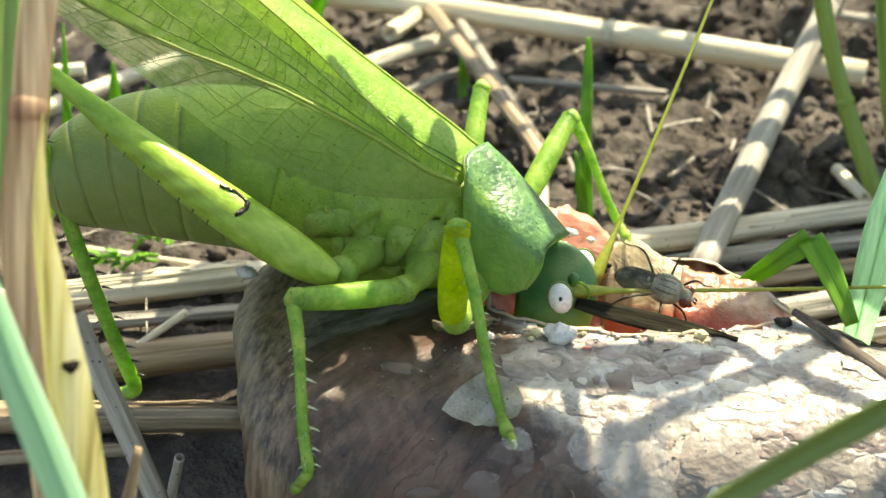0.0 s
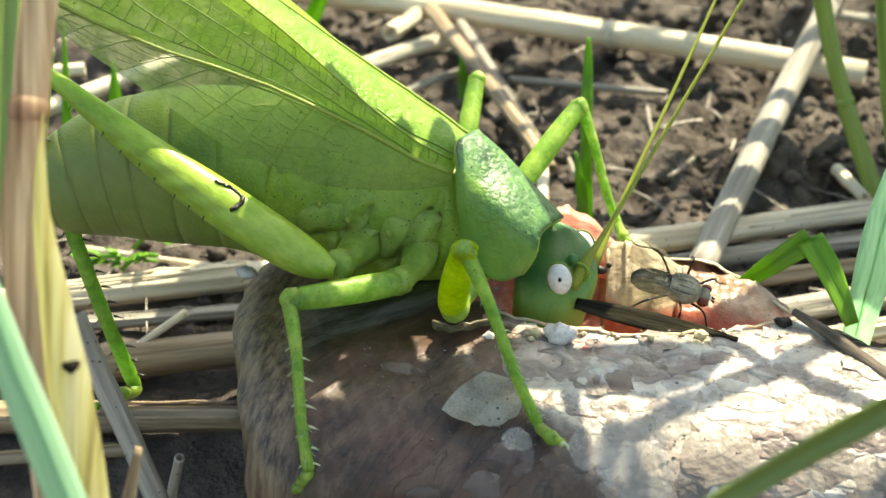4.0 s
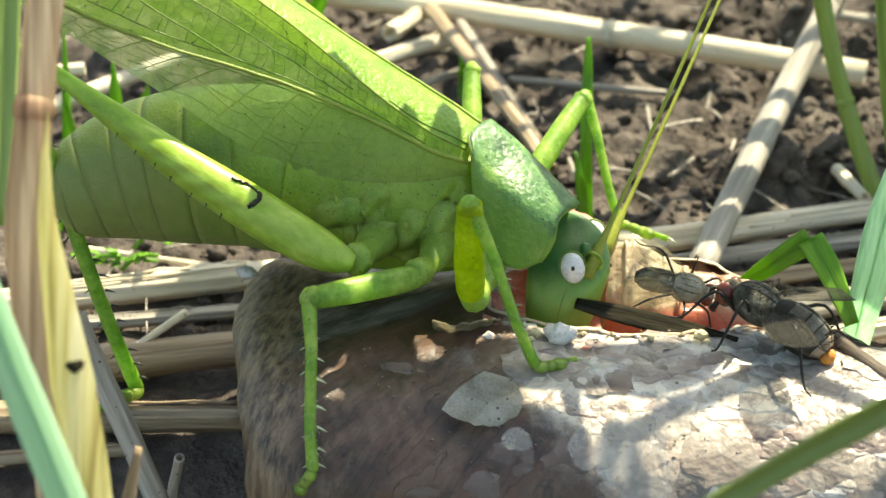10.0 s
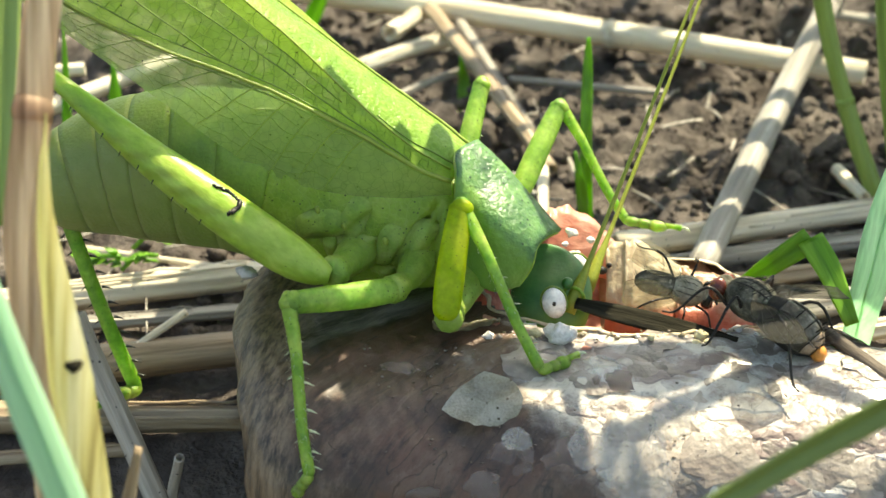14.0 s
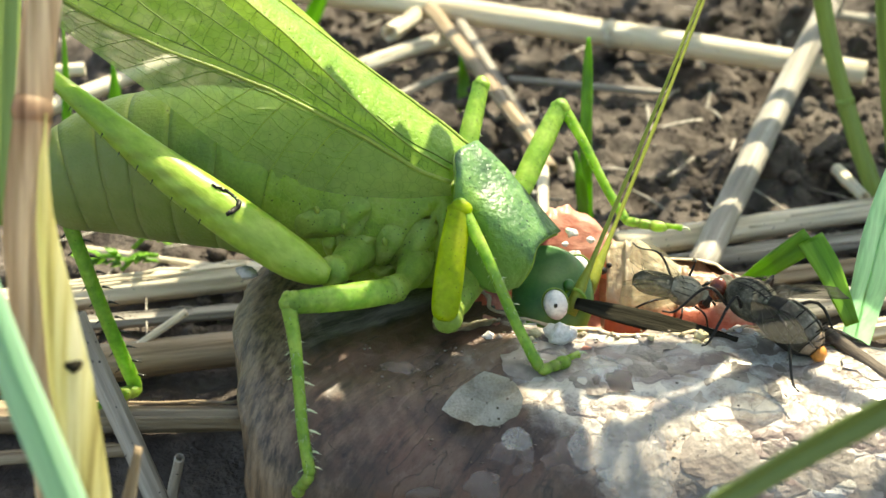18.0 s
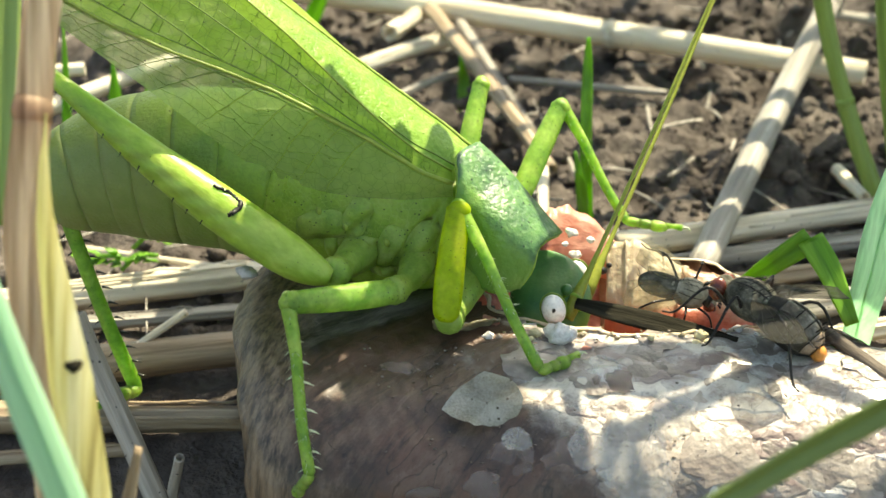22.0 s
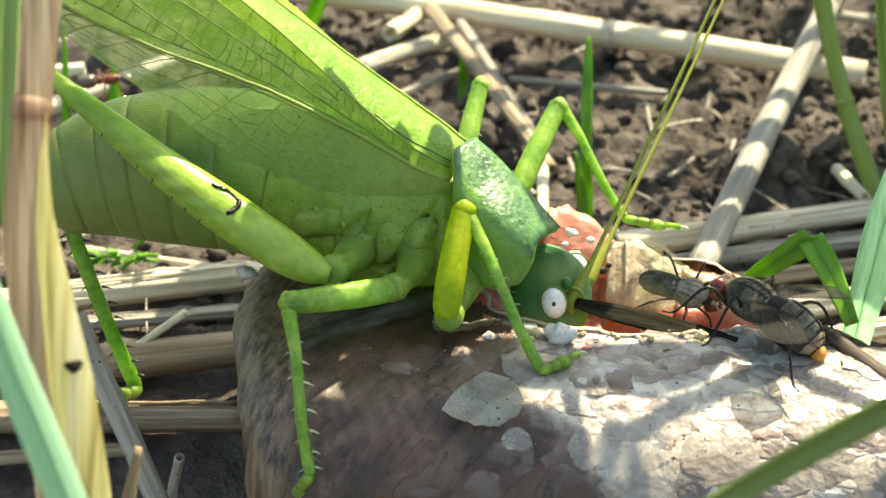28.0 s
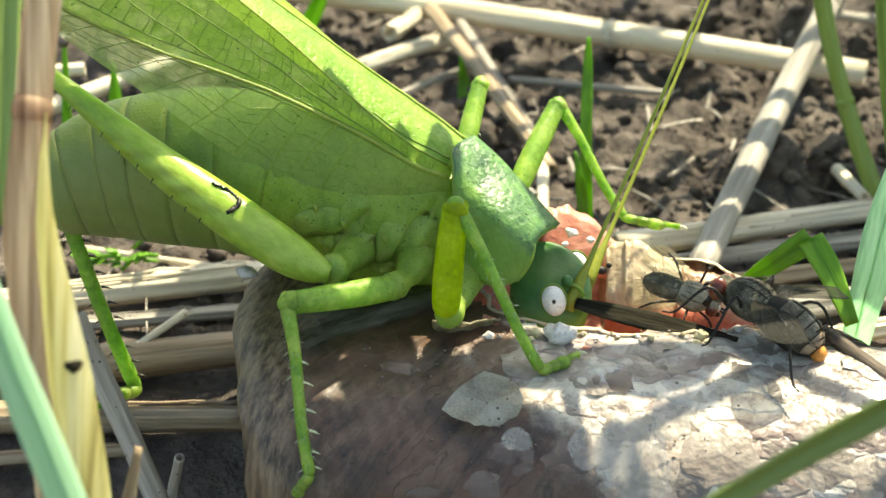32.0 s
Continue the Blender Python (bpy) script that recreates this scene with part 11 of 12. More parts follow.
    walk(hind_right["femur"], [
        (0, pose(0.00009, -0.00748, -0.00196, -144.8, -28.2, 160.7)),
        (0.5, pose(0.00009, -0.00748, -0.00196, -144.4, -28.2, 159.9)),
        (1.2, pose(0.00009, -0.00748, -0.00196, -144.5, -28.4, 160.0)),
        (1.6, pose(0.00009, -0.00748, -0.00196, -143.1, -27.6, 157.2)),
        (2, pose(0.00009, -0.00748, -0.00196, -142.9, -27.8, 156.7)),
        (2.5, pose(0.00009, -0.00748, -0.00196, -143.7, -28.2, 158.4)),
        (5.5, pose(0.00009, -0.00748, -0.00196, -142.8, -29.1, 156.6)),
        (6.3, pose(0.00009, -0.00748, -0.00196, -142.3, -29.4, 155.8)),
        (6.7, pose(0.00009, -0.00748, -0.00196, -141.2, -29.4, 153.7)),
        (6.8, pose(0.00009, -0.00748, -0.00196, -140.1, -28.7, 151.6)),
        (6.9, pose(0.00009, -0.00748, -0.00196, -139.3, -28.5, 150.1)),
        (7.5, pose(0.00009, -0.00748, -0.00196, -138.3, -27.6, 148.0)),
        (8.8, pose(0.00009, -0.00748, -0.00196, -138.7, -27.1, 148.8)),
        (9, pose(0.00009, -0.00748, -0.00196, -137.7, -24.0, 145.9)),
        (9.5, pose(0.00009, -0.00748, -0.00196, -139.1, -26.7, 149.3)),
        (9.7, pose(0.00009, -0.00748, -0.00196, -138.9, -26.3, 148.8)),
        (9.8, pose(0.00009, -0.00748, -0.00196, -140.2, -26.8, 151.4)),
        (10, pose(0.00009, -0.00748, -0.00196, -143.8, -29.5, 158.7)),
        (10.2, pose(0.00009, -0.00748, -0.00196, -142.9, -28.2, 156.8)),
        (10.5, pose(0.00009, -0.00748, -0.00196, -142.8, -27.9, 156.6)),
        (11, pose(0.00009, -0.00748, -0.00196, -144.2, -27.8, 159.4)),
        (11.5, pose(0.00009, -0.00748, -0.00196, -143.7, -27.9, 158.3)),
        (12.5, pose(0.00009, -0.00748, -0.00196, -143.7, -27.8, 158.4)),
        (14.5, pose(0.00009, -0.00748, -0.00196, -143.4, -28.0, 157.7)),
        (16.5, pose(0.00009, -0.00748, -0.00196, -143.4, -28.0, 157.7)),
        (17.5, pose(0.00009, -0.00748, -0.00196, -143.6, -27.7, 158.1)),
        (18.5, pose(0.00009, -0.00748, -0.00196, -143.3, -27.6, 157.5)),
        (20, pose(0.00009, -0.00748, -0.00196, -143.4, -28.0, 157.7)),
        (21, pose(0.00009, -0.00748, -0.00196, -143.4, -27.5, 157.8)),
        (22, pose(0.00009, -0.00748, -0.00196, -143.7, -27.9, 158.4)),
        (22.5, pose(0.00009, -0.00748, -0.00196, -143.3, -27.9, 157.6)),
        (25, pose(0.00009, -0.00748, -0.00196, -143.2, -28.0, 157.3)),
        (28, pose(0.00009, -0.00748, -0.00196, -143.2, -28.1, 157.3)),
        (29, pose(0.00009, -0.00748, -0.00196, -143.3, -28.1, 157.5)),
        (30, pose(0.00009, -0.00748, -0.00196, -142.9, -27.7, 156.8)),
        (31.5, pose(0.00009, -0.00748, -0.00196, -142.7, -28.0, 156.5)),
        (32, pose(0.00009, -0.00748, -0.00196, -142.9, -28.4, 156.8)),
    ])
    walk(hind_right["tibia"], [
        (0, pose(-0.02154, 0.00010, 0.01032, -8.5, 77.3, -1.4)),
        (0.5, pose(-0.02142, 0.00040, 0.01034, -10.0, 77.6, -3.1)),
        (1, pose(-0.02142, 0.00024, 0.01043, -9.0, 77.8, -2.2)),
        (1.2, pose(-0.02141, 0.00033, 0.01040, -9.5, 77.9, -2.7)),
        (1.4, pose(-0.02132, 0.00089, 0.01019, -13.4, 78.5, -7.1)),
        (1.6, pose(-0.02114, 0.00146, 0.01008, -17.7, 79.3, -12.1)),
        (1.8, pose(-0.02107, 0.00159, 0.01011, -18.0, 79.0, -12.2)),
        (2, pose(-0.02102, 0.00163, 0.01017, -17.9, 78.9, -12.1)),
        (2.2, pose(-0.02107, 0.00144, 0.01023, -16.4, 78.6, -10.3)),
        (2.5, pose(-0.02121, 0.00095, 0.01035, -12.8, 77.8, -6.1)),
        (3, pose(-0.02113, 0.00106, 0.01040, -13.4, 78.2, -6.9)),
        (3.5, pose(-0.02102, 0.00116, 0.01052, -13.9, 78.7, -7.7)),
        (5.5, pose(-0.02076, 0.00155, 0.01067, -17.0, 80.0, -11.6)),
        (5.6, pose(-0.02075, 0.00159, 0.01067, -17.2, 80.0, -11.9)),
        (5.8, pose(-0.02065, 0.00165, 0.01078, -17.6, 80.3, -12.4)),
        (6, pose(-0.02059, 0.00173, 0.01082, -18.1, 80.4, -13.1)),
        (6.2, pose(-0.02058, 0.00173, 0.01085, -19.2, 80.6, -14.2)),
        (6.3, pose(-0.02057, 0.00181, 0.01079, -20.5, 80.6, -15.7)),
        (6.4, pose(-0.02054, 0.00197, 0.01073, -23.0, 80.9, -18.4)),
        (6.5, pose(-0.02048, 0.00217, 0.01068, -26.0, 81.2, -21.7)),
        (6.6, pose(-0.02037, 0.00237, 0.01071, -29.2, 81.5, -25.1)),
        (6.7, pose(-0.02021, 0.00257, 0.01080, -32.7, 81.9, -29.0)),
        (6.8, pose(-0.01997, 0.00338, 0.01052, -44.0, 81.9, -40.9)),
        (6.9, pose(-0.01972, 0.00392, 0.01043, -53.2, 82.0, -50.7)),
        (7, pose(-0.01956, 0.00416, 0.01046, -58.0, 82.0, -55.8)),
        (7.1, pose(-0.01951, 0.00430, 0.01041, -59.3, 81.9, -57.1)),
        (7.2, pose(-0.01951, 0.00444, 0.01028, -59.9, 81.6, -57.7)),
        (7.3, pose(-0.01946, 0.00457, 0.01022, -61.1, 81.4, -58.9)),
        (7.5, pose(-0.01945, 0.00472, 0.01009, -61.7, 81.2, -59.5)),
        (7.8, pose(-0.01951, 0.00465, 0.01007, -60.1, 81.1, -57.8)),
        (8, pose(-0.01957, 0.00462, 0.00999, -58.6, 81.0, -56.2)),
        (8.4, pose(-0.01961, 0.00456, 0.00998, -58.0, 81.1, -55.6)),
        (8.5, pose(-0.01961, 0.00458, 0.00997, -58.1, 81.1, -55.7)),
        (8.7, pose(-0.01966, 0.00453, 0.00994, -58.0, 81.1, -55.5)),
        (8.8, pose(-0.01969, 0.00452, 0.00990, -57.6, 81.1, -55.1)),
        (9, pose(-0.01959, 0.00582, 0.00861, -57.7, 83.1, -55.8)),
        (9.5, pose(-0.01987, 0.00439, 0.00972, -54.5, 81.2, -51.9)),
        (9.7, pose(-0.01984, 0.00459, 0.00957, -54.9, 81.5, -52.3)),
        (9.8, pose(-0.02029, 0.00363, 0.00975, -42.6, 82.1, -39.5)),
        (9.9, pose(-0.02062, 0.00222, 0.01041, -24.9, 82.7, -21.3)),
        (10, pose(-0.02098, 0.00073, 0.01087, -7.6, 82.1, -3.1)),
        (10.2, pose(-0.02096, 0.00156, 0.01033, -11.8, 80.4, -6.4)),
        (10.5, pose(-0.02099, 0.00164, 0.01022, -13.4, 78.8, -7.3)),
        (11, pose(-0.02143, 0.00063, 0.01018, -10.4, 77.5, -3.3)),
        (11.5, pose(-0.02126, 0.00100, 0.01021, -12.1, 77.4, -5.1)),
        (12.5, pose(-0.02129, 0.00099, 0.01018, -12.0, 77.3, -5.0)),
        (13, pose(-0.02116, 0.00117, 0.01027, -12.9, 77.7, -6.2)),
        (13.5, pose(-0.02118, 0.00118, 0.01023, -13.0, 77.6, -6.2)),
        (14.5, pose(-0.02115, 0.00121, 0.01026, -13.1, 77.7, -6.4)),
        (16.5, pose(-0.02115, 0.00121, 0.01026, -13.1, 77.7, -6.4)),
        (17.5, pose(-0.02125, 0.00111, 0.01015, -12.7, 77.2, -5.7)),
        (18.5, pose(-0.02120, 0.00133, 0.01008, -14.0, 77.3, -7.2)),
        (19, pose(-0.02117, 0.00119, 0.01023, -13.0, 77.6, -6.3)),
        (20, pose(-0.02115, 0.00121, 0.01026, -13.1, 77.7, -6.4)),
        (21, pose(-0.02125, 0.00123, 0.01006, -13.6, 77.3, -6.6)),
        (22, pose(-0.02128, 0.00098, 0.01019, -12.0, 77.3, -5.0)),
        (22.5, pose(-0.02115, 0.00130, 0.01020, -13.6, 77.5, -6.8)),
        (23.5, pose(-0.02112, 0.00129, 0.01025, -13.5, 77.7, -6.8)),
        (25, pose(-0.02109, 0.00137, 0.01026, -13.9, 77.8, -7.3)),
        (28, pose(-0.02106, 0.00138, 0.01029, -14.0, 77.9, -7.4)),
        (29, pose(-0.02110, 0.00131, 0.01028, -13.6, 77.8, -6.9)),
        (30, pose(-0.02106, 0.00159, 0.01014, -15.5, 77.8, -9.0)),
        (31.5, pose(-0.02094, 0.00169, 0.01026, -16.0, 78.2, -9.6)),
        (32, pose(-0.02094, 0.00152, 0.01040, -14.7, 78.4, -8.5)),
    ])
    walk(hind_right["tarsus"], [
        (0, pose(-0.01548, -0.00005, -0.01660, -155.0, 27.2, 173.7)),
        (0.5, pose(-0.01548, 0.00009, -0.01661, -154.9, 26.7, 173.6)),
        (1, pose(-0.01559, 0.00002, -0.01655, -154.9, 26.6, 173.5)),
        (1.2, pose(-0.01561, 0.00005, -0.01658, -154.9, 26.5, 173.5)),
        (1.4, pose(-0.01588, 0.00021, -0.01686, -148.6, -14.2, -126.4)),
        (1.6, pose(-0.01614, 0.00039, -0.01704, -149.5, -14.7, -127.0)),
        (1.8, pose(-0.01592, 0.00047, -0.01698, -149.3, -14.6, -127.0)),
        (2, pose(-0.01581, 0.00051, -0.01691, -149.2, -14.5, -126.9)),
        (2.2, pose(-0.01571, 0.00046, -0.01683, -148.8, -14.3, -126.7)),
        (2.5, pose(-0.01540, 0.00033, -0.01663, -147.9, -13.7, -126.1)),
        (3, pose(-0.01551, 0.00037, -0.01661, -148.3, -13.9, -126.3)),
        (3.5, pose(-0.01564, 0.00043, -0.01654, -148.7, -14.2, -126.5)),
        (5.5, pose(-0.01606, 0.00059, -0.01651, -149.9, -15.1, -127.1)),
        (5.6, pose(-0.01605, 0.00060, -0.01651, -149.9, -15.1, -127.2)),
        (5.8, pose(-0.01610, 0.00065, -0.01642, -150.2, -15.3, -127.3)),
        (6, pose(-0.01613, 0.00069, -0.01640, -150.3, -15.4, -127.4)),
        (6.2, pose(-0.01619, 0.00062, -0.01638, -150.7, -15.8, -127.0)),
        (6.3, pose(-0.01624, 0.00059, -0.01644, -150.9, -16.1, -126.8)),
        (6.4, pose(-0.01638, 0.00059, -0.01652, -151.4, -16.5, -126.8)),
        (6.5, pose(-0.01654, 0.00060, -0.01659, -152.0, -16.9, -126.8)),
        (6.6, pose(-0.01666, 0.00064, -0.01659, -152.5, -17.4, -126.8)),
        (6.7, pose(-0.01682, 0.00069, -0.01652, -153.2, -17.9, -126.9)),
        (6.8, pose(-0.01704, 0.00084, -0.01681, -154.4, -18.8, -127.3)),
        (6.9, pose(-0.01729, 0.00095, -0.01690, -155.5, -19.6, -127.6)),
        (7, pose(-0.01740, 0.00098, -0.01687, -156.1, -20.1, -127.5)),
        (7.1, pose(-0.01739, 0.00102, -0.01692, -156.2, -20.2, -127.5)),
        (7.2, pose(-0.01735, 0.00102, -0.01702, -156.2, -20.2, -127.5)),
        (7.5, pose(-0.01730, 0.00107, -0.01718, -156.3, -20.3, -127.3)),
        (7.8, pose(-0.01725, 0.00105, -0.01720, -156.1, -20.1, -127.0)),
        (8, pose(-0.01717, 0.00103, -0.01727, -155.8, -20.0, -126.7)),
        (8.5, pose(-0.01719, 0.00104, -0.01729, -155.8, -20.0, -126.3)),
        (8.7, pose(-0.01724, 0.00102, -0.01733, -155.7, -20.0, -126.1)),
        (8.8, pose(-0.01724, 0.00101, -0.01736, -155.7, -20.0, -126.0)),
        (9, pose(-0.01773, 0.00309, -0.01879, -149.9, -18.3, -117.8)),
        (9.5, pose(-0.01726, 0.00107, -0.01755, -155.3, -19.7, -126.0)),
        (9.7, pose(-0.01735, 0.00136, -0.01772, -154.9, -19.3, -126.6)),
        (9.8, pose(-0.01735, 0.00121, -0.01759, -153.6, -18.4, -126.2)),
        (9.9, pose(-0.01737, 0.00095, -0.01697, -152.3, -17.5, -125.5)),
        (10, pose(-0.01718, 0.00053, -0.01647, -150.6, -16.5, -124.5)),
        (10.2, pose(-0.01638, 0.00104, -0.01688, -148.9, -15.0, -124.8)),
        (10.5, pose(-0.01567, 0.00097, -0.01685, -148.1, -14.2, -125.3)),
        (11, pose(-0.01544, 0.00028, -0.01677, -147.4, -13.4, -125.9)),
        (11.5, pose(-0.01527, 0.00046, -0.01673, -147.5, -13.4, -126.1)),
        (12.5, pose(-0.01523, 0.00046, -0.01675, -147.4, -13.3, -126.0)),
        (13, pose(-0.01533, 0.00054, -0.01670, -147.9, -13.6, -126.3)),
        (13.5, pose(-0.01528, 0.00054, -0.01673, -147.8, -13.5, -126.2)),
        (14.5, pose(-0.01531, 0.00056, -0.01670, -147.9, -13.6, -126.3)),
        (16.5, pose(-0.01531, 0.00056, -0.01670, -147.9, -13.6, -126.3)),
        (17.5, pose(-0.01518, 0.00050, -0.01677, -147.5, -13.3, -126.1)),
        (18.5, pose(-0.01520, 0.00058, -0.01685, -147.7, -13.4, -126.3)),
        (19, pose(-0.01528, 0.00055, -0.01672, -147.8, -13.5, -126.2)),
        (20, pose(-0.01531, 0.00056, -0.01670, -147.9, -13.6, -126.3)),
        (21, pose(-0.01520, 0.00053, -0.01686, -147.5, -13.3, -126.2)),
        (22, pose(-0.01524, 0.00046, -0.01674, -147.5, -13.3, -126.0)),
        (22.5, pose(-0.01523, 0.00059, -0.01675, -147.8, -13.5, -126.3)),
        (23.5, pose(-0.01528, 0.00059, -0.01672, -147.9, -13.6, -126.3)),
        (25, pose(-0.01529, 0.00062, -0.01672, -148.0, -13.6, -126.4)),
        (28, pose(-0.01532, 0.00063, -0.01670, -148.1, -13.7, -126.4)),
        (29, pose(-0.01532, 0.00060, -0.01670, -148.0, -13.7, -126.4)),
        (30, pose(-0.01532, 0.00068, -0.01684, -148.2, -13.7, -126.6)),
        (31.5, pose(-0.01539, 0.00074, -0.01675, -148.5, -14.0, -126.7)),
        (32, pose(-0.01544, 0.00070, -0.01663, -148.5, -14.0, -126.7)),
    ])
    walk(small_fly, [
        (0, pose(0.01411, 0.00187, 0.01185, 35.0, 14.0, -18.0)),
        (0.5, pose(0.01411, 0.00187, 0.01185, 35.0, 14.0, -18.0)),
        (1, pose(0.01441, 0.00165, 0.01146, 35.0, 14.0, -18.0)),
        (1.5, pose(0.01459, 0.00134, 0.01153, 35.0, 14.0, -18.0)),
        (2, pose(0.01472, 0.00144, 0.01190, 35.0, 14.0, -12.0)),
        (2.5, pose(0.01478, 0.00128, 0.01183, 35.0, 14.0, -12.0)),
        (3, pose(0.01504, 0.00143, 0.01209, 35.0, 14.0, -12.0)),
        (8, pose(0.01508, 0.00143, 0.01209, 35.0, 14.0, -12.0)),
        (9, pose(0.01530, 0.00147, 0.01215, 35.0, 14.0, -12.0)),
        (12.5, pose(0.01530, 0.00141, 0.01206, 35.0, 14.0, -12.0)),
        (14.5, pose(0.01530, 0.00136, 0.01196, 35.0, 14.0, -12.0)),
        (17, pose(0.01537, 0.00134, 0.01193, 35.0, 14.0, -12.0)),
        (18, pose(0.01515, 0.00136, 0.01196, 35.0, 14.0, -12.0)),
        (20, pose(0.01508, 0.00130, 0.01186, 35.0, 14.0, -13.0)),
        (20.5, pose(0.01549, 0.00139, 0.01202, 35.0, 14.0, -15.0)),
        (22, pose(0.01556, 0.00130, 0.01186, 35.0, 14.0, -16.0)),
        (27.5, pose(0.01564, 0.00132, 0.01189, 35.0, 14.0, -18.0)),
        (29.5, pose(0.01556, 0.00130, 0.01186, 35.0, 14.0, -20.0)),
        (30, pose(0.01582, 0.00126, 0.01180, 35.0, 14.0, -22.0)),
        (31.5, pose(0.01590, 0.00121, 0.01170, 35.0, 14.0, -24.0)),
        (32, pose(0.01590, 0.00121, 0.01170, 35.0, 14.0, -24.0)),
    ])
    walk(large_fly, [
        (0, pose(0.03396, -0.00850, 0.01170, 14.0, -0.0, 172.0)),
        (6.3, pose(0.03329, -0.00850, 0.01170, 14.0, -0.0, 172.0)),
        (6.6, pose(0.02717, -0.00879, 0.01265, 14.0, -0.0, 172.0)),
        (6.7, pose(0.02610, -0.00873, 0.01261, 14.0, -0.0, 172.0)),
        (6.9, pose(0.02629, -0.00875, 0.01262, 14.0, -0.0, 172.0)),
        (7.05, pose(0.02831, -0.00882, 0.01267, 14.0, -0.0, 172.0)),
        (7.3, pose(0.02897, -0.00882, 0.01267, 14.0, -0.0, 172.0)),
        (7.6, pose(0.02852, -0.00820, 0.01271, 14.0, -0.0, 168.0)),
        (7.75, pose(0.02471, -0.00620, 0.01269, 12.0, -4.0, 135.0)),
        (7.8, pose(0.02247, -0.00512, 0.01266, 12.0, -6.0, 140.0)),
        (8, pose(0.02184, -0.00488, 0.01265, 12.0, -6.0, 140.0)),
        (8.2, pose(0.02114, -0.00462, 0.01264, 12.0, -6.0, 140.0)),
        (8.5, pose(0.02029, -0.00440, 0.01262, 12.0, -6.0, 140.0)),
        (9, pose(0.01952, -0.00444, 0.01260, 12.0, -6.0, 142.0)),
        (10.5, pose(0.01937, -0.00449, 0.01260, 12.0, -6.0, 142.0)),
        (11.5, pose(0.01914, -0.00425, 0.01260, 12.0, -6.0, 140.0)),
        (13, pose(0.01904, -0.00406, 0.01260, 12.0, -6.0, 140.0)),
        (32, pose(0.01904, -0.00406, 0.01260, 12.0, -6.0, 140.0)),
    ])
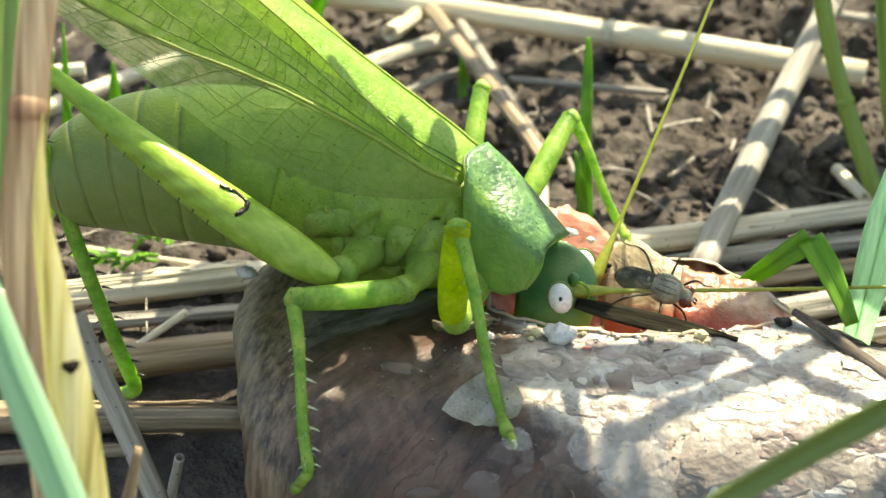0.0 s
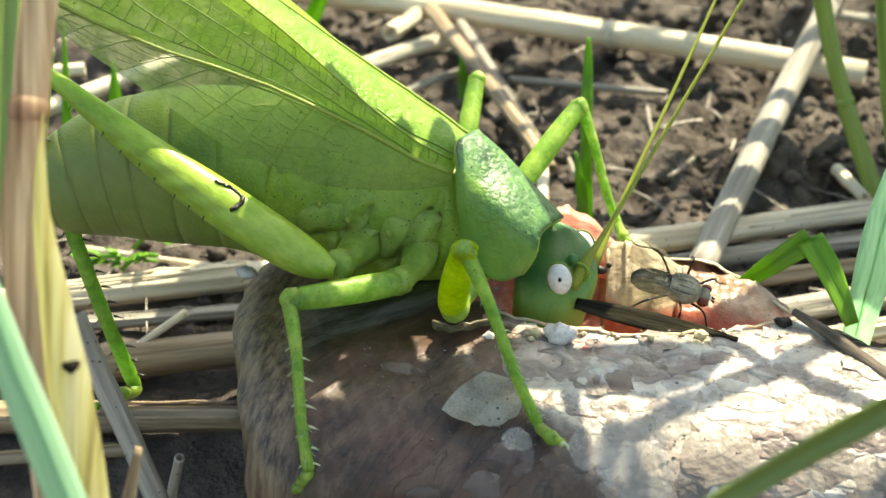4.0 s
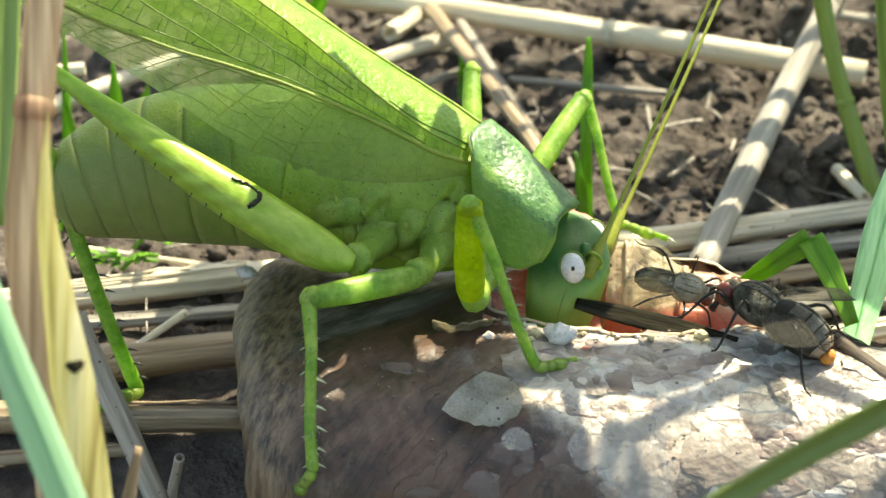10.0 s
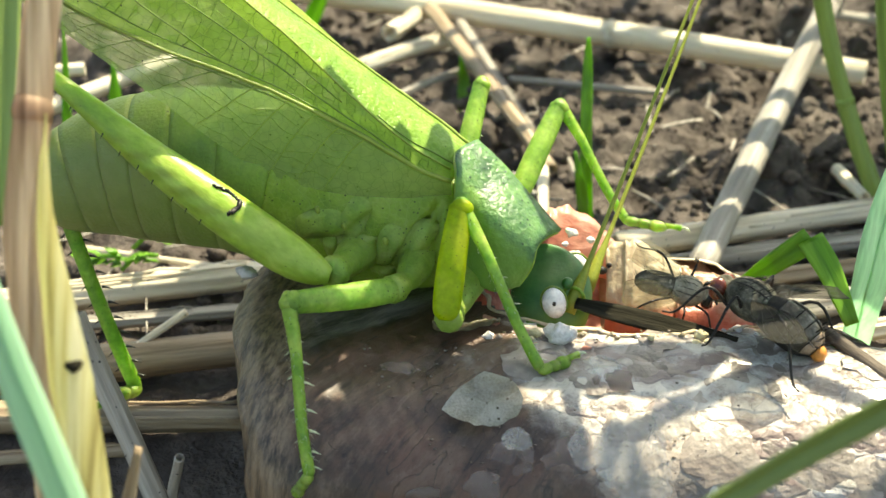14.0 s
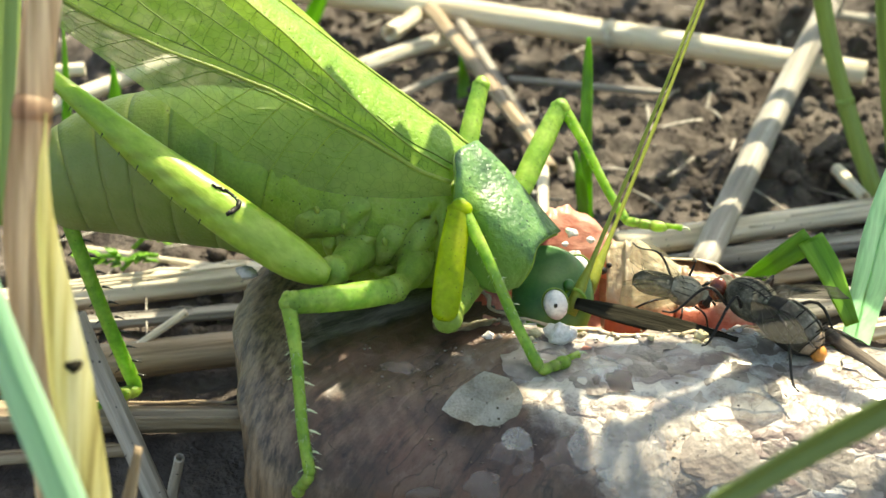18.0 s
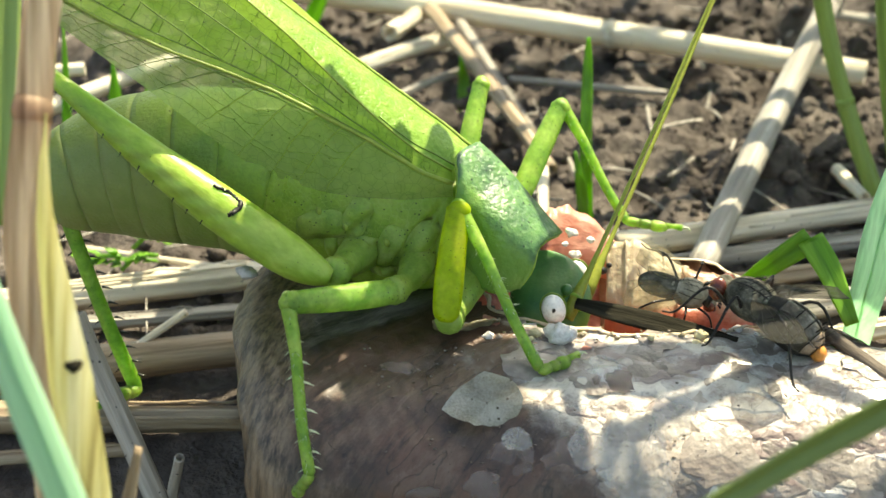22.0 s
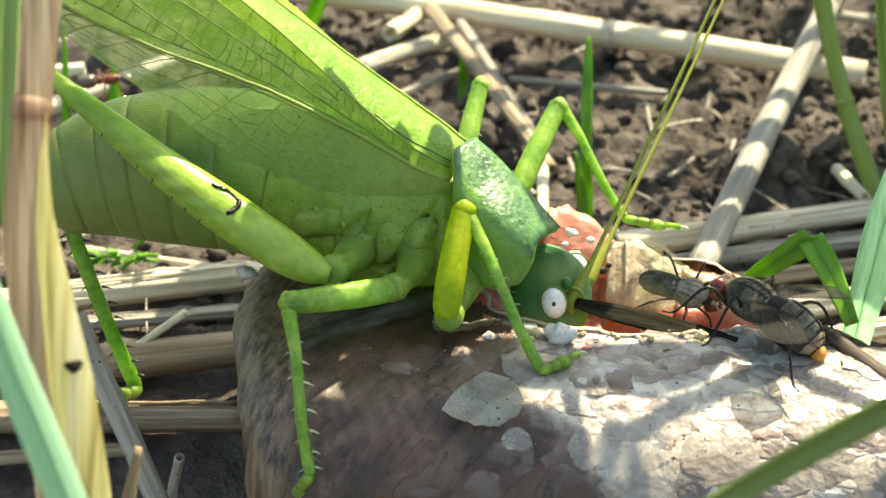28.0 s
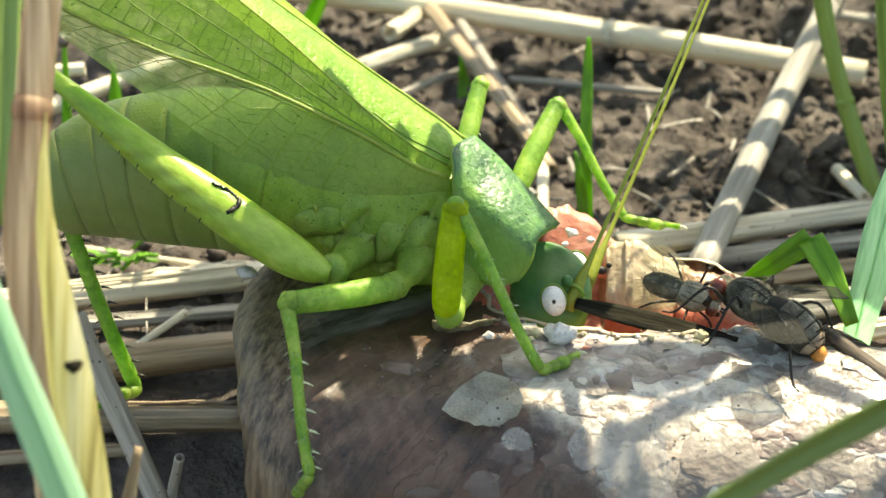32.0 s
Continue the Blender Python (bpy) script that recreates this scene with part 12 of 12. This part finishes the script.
    walk(red_ant, [
        (0, pose(0.00692, -0.01810, 0.00707, 55.0, -0.0, 100.0)),
        (0.3, pose(0.00796, -0.01643, 0.00796, 55.0, -0.0, 105.0)),
        (0.4, pose(0.00782, -0.01436, 0.00857, 52.0, -0.0, 110.0)),
        (0.6, pose(0.00782, -0.01265, 0.01041, 38.0, 8.0, 105.0)),
        (0.8, pose(0.00718, -0.01270, 0.01034, 38.0, 8.0, 130.0)),
        (1, pose(0.00686, -0.01275, 0.01029, 38.0, 8.0, 140.0)),
        (1.25, pose(0.00685, -0.01282, 0.01023, 38.0, 8.0, 140.0)),
        (1.4, pose(0.00713, -0.01189, 0.01082, 38.0, 8.0, 120.0)),
        (1.5, pose(0.00720, -0.01361, 0.00957, 45.0, 10.0, 60.0)),
        (1.65, pose(0.00672, -0.01674, 0.00743, 55.0, 10.0, -60.0)),
        (3.5, pose(0.00049, -0.01810, 0.00707, 55.0, -0.0, 180.0)),
        (5.5, pose(-0.00448, -0.01674, 0.00743, 55.0, -0.0, 90.0)),
        (5.9, pose(-0.00399, -0.01381, 0.00788, 48.0, -0.0, 60.0)),
        (6, pose(-0.00221, -0.01357, 0.00871, 45.0, -0.0, 40.0)),
        (6.1, pose(-0.00039, -0.01290, 0.00972, 42.0, -0.0, 40.0)),
        (6.3, pose(0.00019, -0.01297, 0.00969, 42.0, -0.0, 25.0)),
        (6.5, pose(0.00179, -0.01329, 0.00947, 42.0, -0.0, 15.0)),
        (6.7, pose(0.00307, -0.01330, 0.00956, 42.0, -0.0, 8.0)),
        (6.9, pose(0.00339, -0.01337, 0.00953, 42.0, -0.0, 10.0)),
        (7, pose(0.00115, -0.01355, 0.00911, 42.0, -0.0, 75.0)),
        (7.1, pose(0.00019, -0.01351, 0.00908, 45.0, -0.0, 150.0)),
        (7.4, pose(0.00236, -0.01612, 0.00850, 55.0, -0.0, 0.0)),
        (7.7, pose(0.00497, -0.01422, 0.00845, 50.0, -0.0, 0.0)),
        (8, pose(0.00672, -0.01643, 0.00796, 55.0, -0.0, -20.0)),
        (9, pose(0.00968, -0.01887, 0.00575, 60.0, -0.0, -20.0)),
        (32, pose(0.01121, -0.01963, 0.00442, 60.0, -0.0, -20.0)),
    ])
    walk(dark_ant, [
        (0, pose(-0.04994, 0.04219, 0.00551, 0.0, -0.0, 0.0)),
        (27, pose(-0.04663, 0.04261, 0.00623, 0.0, -0.0, 10.0)),
        (27.6, pose(-0.03661, 0.04213, 0.00940, 0.0, -0.0, 5.0)),
        (28, pose(-0.03254, 0.04218, 0.00949, 0.0, -0.0, 5.0)),
        (28.6, pose(-0.03091, 0.04204, 0.00926, 0.0, -0.0, 0.0)),
        (29.2, pose(-0.03281, 0.04213, 0.00940, 0.0, -0.0, 180.0)),
        (30, pose(-0.03492, 0.04093, 0.01133, 0.0, -0.0, 165.0)),
        (31, pose(-0.03614, 0.03985, 0.01345, 0.0, -0.0, 150.0)),
        (32, pose(-0.03562, 0.04058, 0.01472, 0.0, -0.0, 120.0)),
    ])
    walk(grass_stalk, [
        (0, pose(-0.01462, -0.03862, -0.00247, -0.0, -0.2, 0.1)),
        (2, pose(-0.01462, -0.03862, -0.00247, -0.0, -0.3, 0.2)),
        (6, pose(-0.01462, -0.03862, -0.00247, 0.0, -0.0, 0.0)),
        (8.5, pose(-0.01462, -0.03862, -0.00247, -0.0, 0.1, -0.0)),
        (9, pose(-0.01462, -0.03862, -0.00247, -0.0, 0.8, -0.4)),
        (9.5, pose(-0.01462, -0.03862, -0.00247, -0.0, 0.1, -0.1)),
        (12, pose(-0.01462, -0.03862, -0.00247, -0.0, 0.1, -0.0)),
        (14.5, pose(-0.01462, -0.03862, -0.00247, 0.0, -0.0, 0.0)),
        (32, pose(-0.01462, -0.03862, -0.00247, -0.0, -0.0, 0.0)),
    ])


motions()
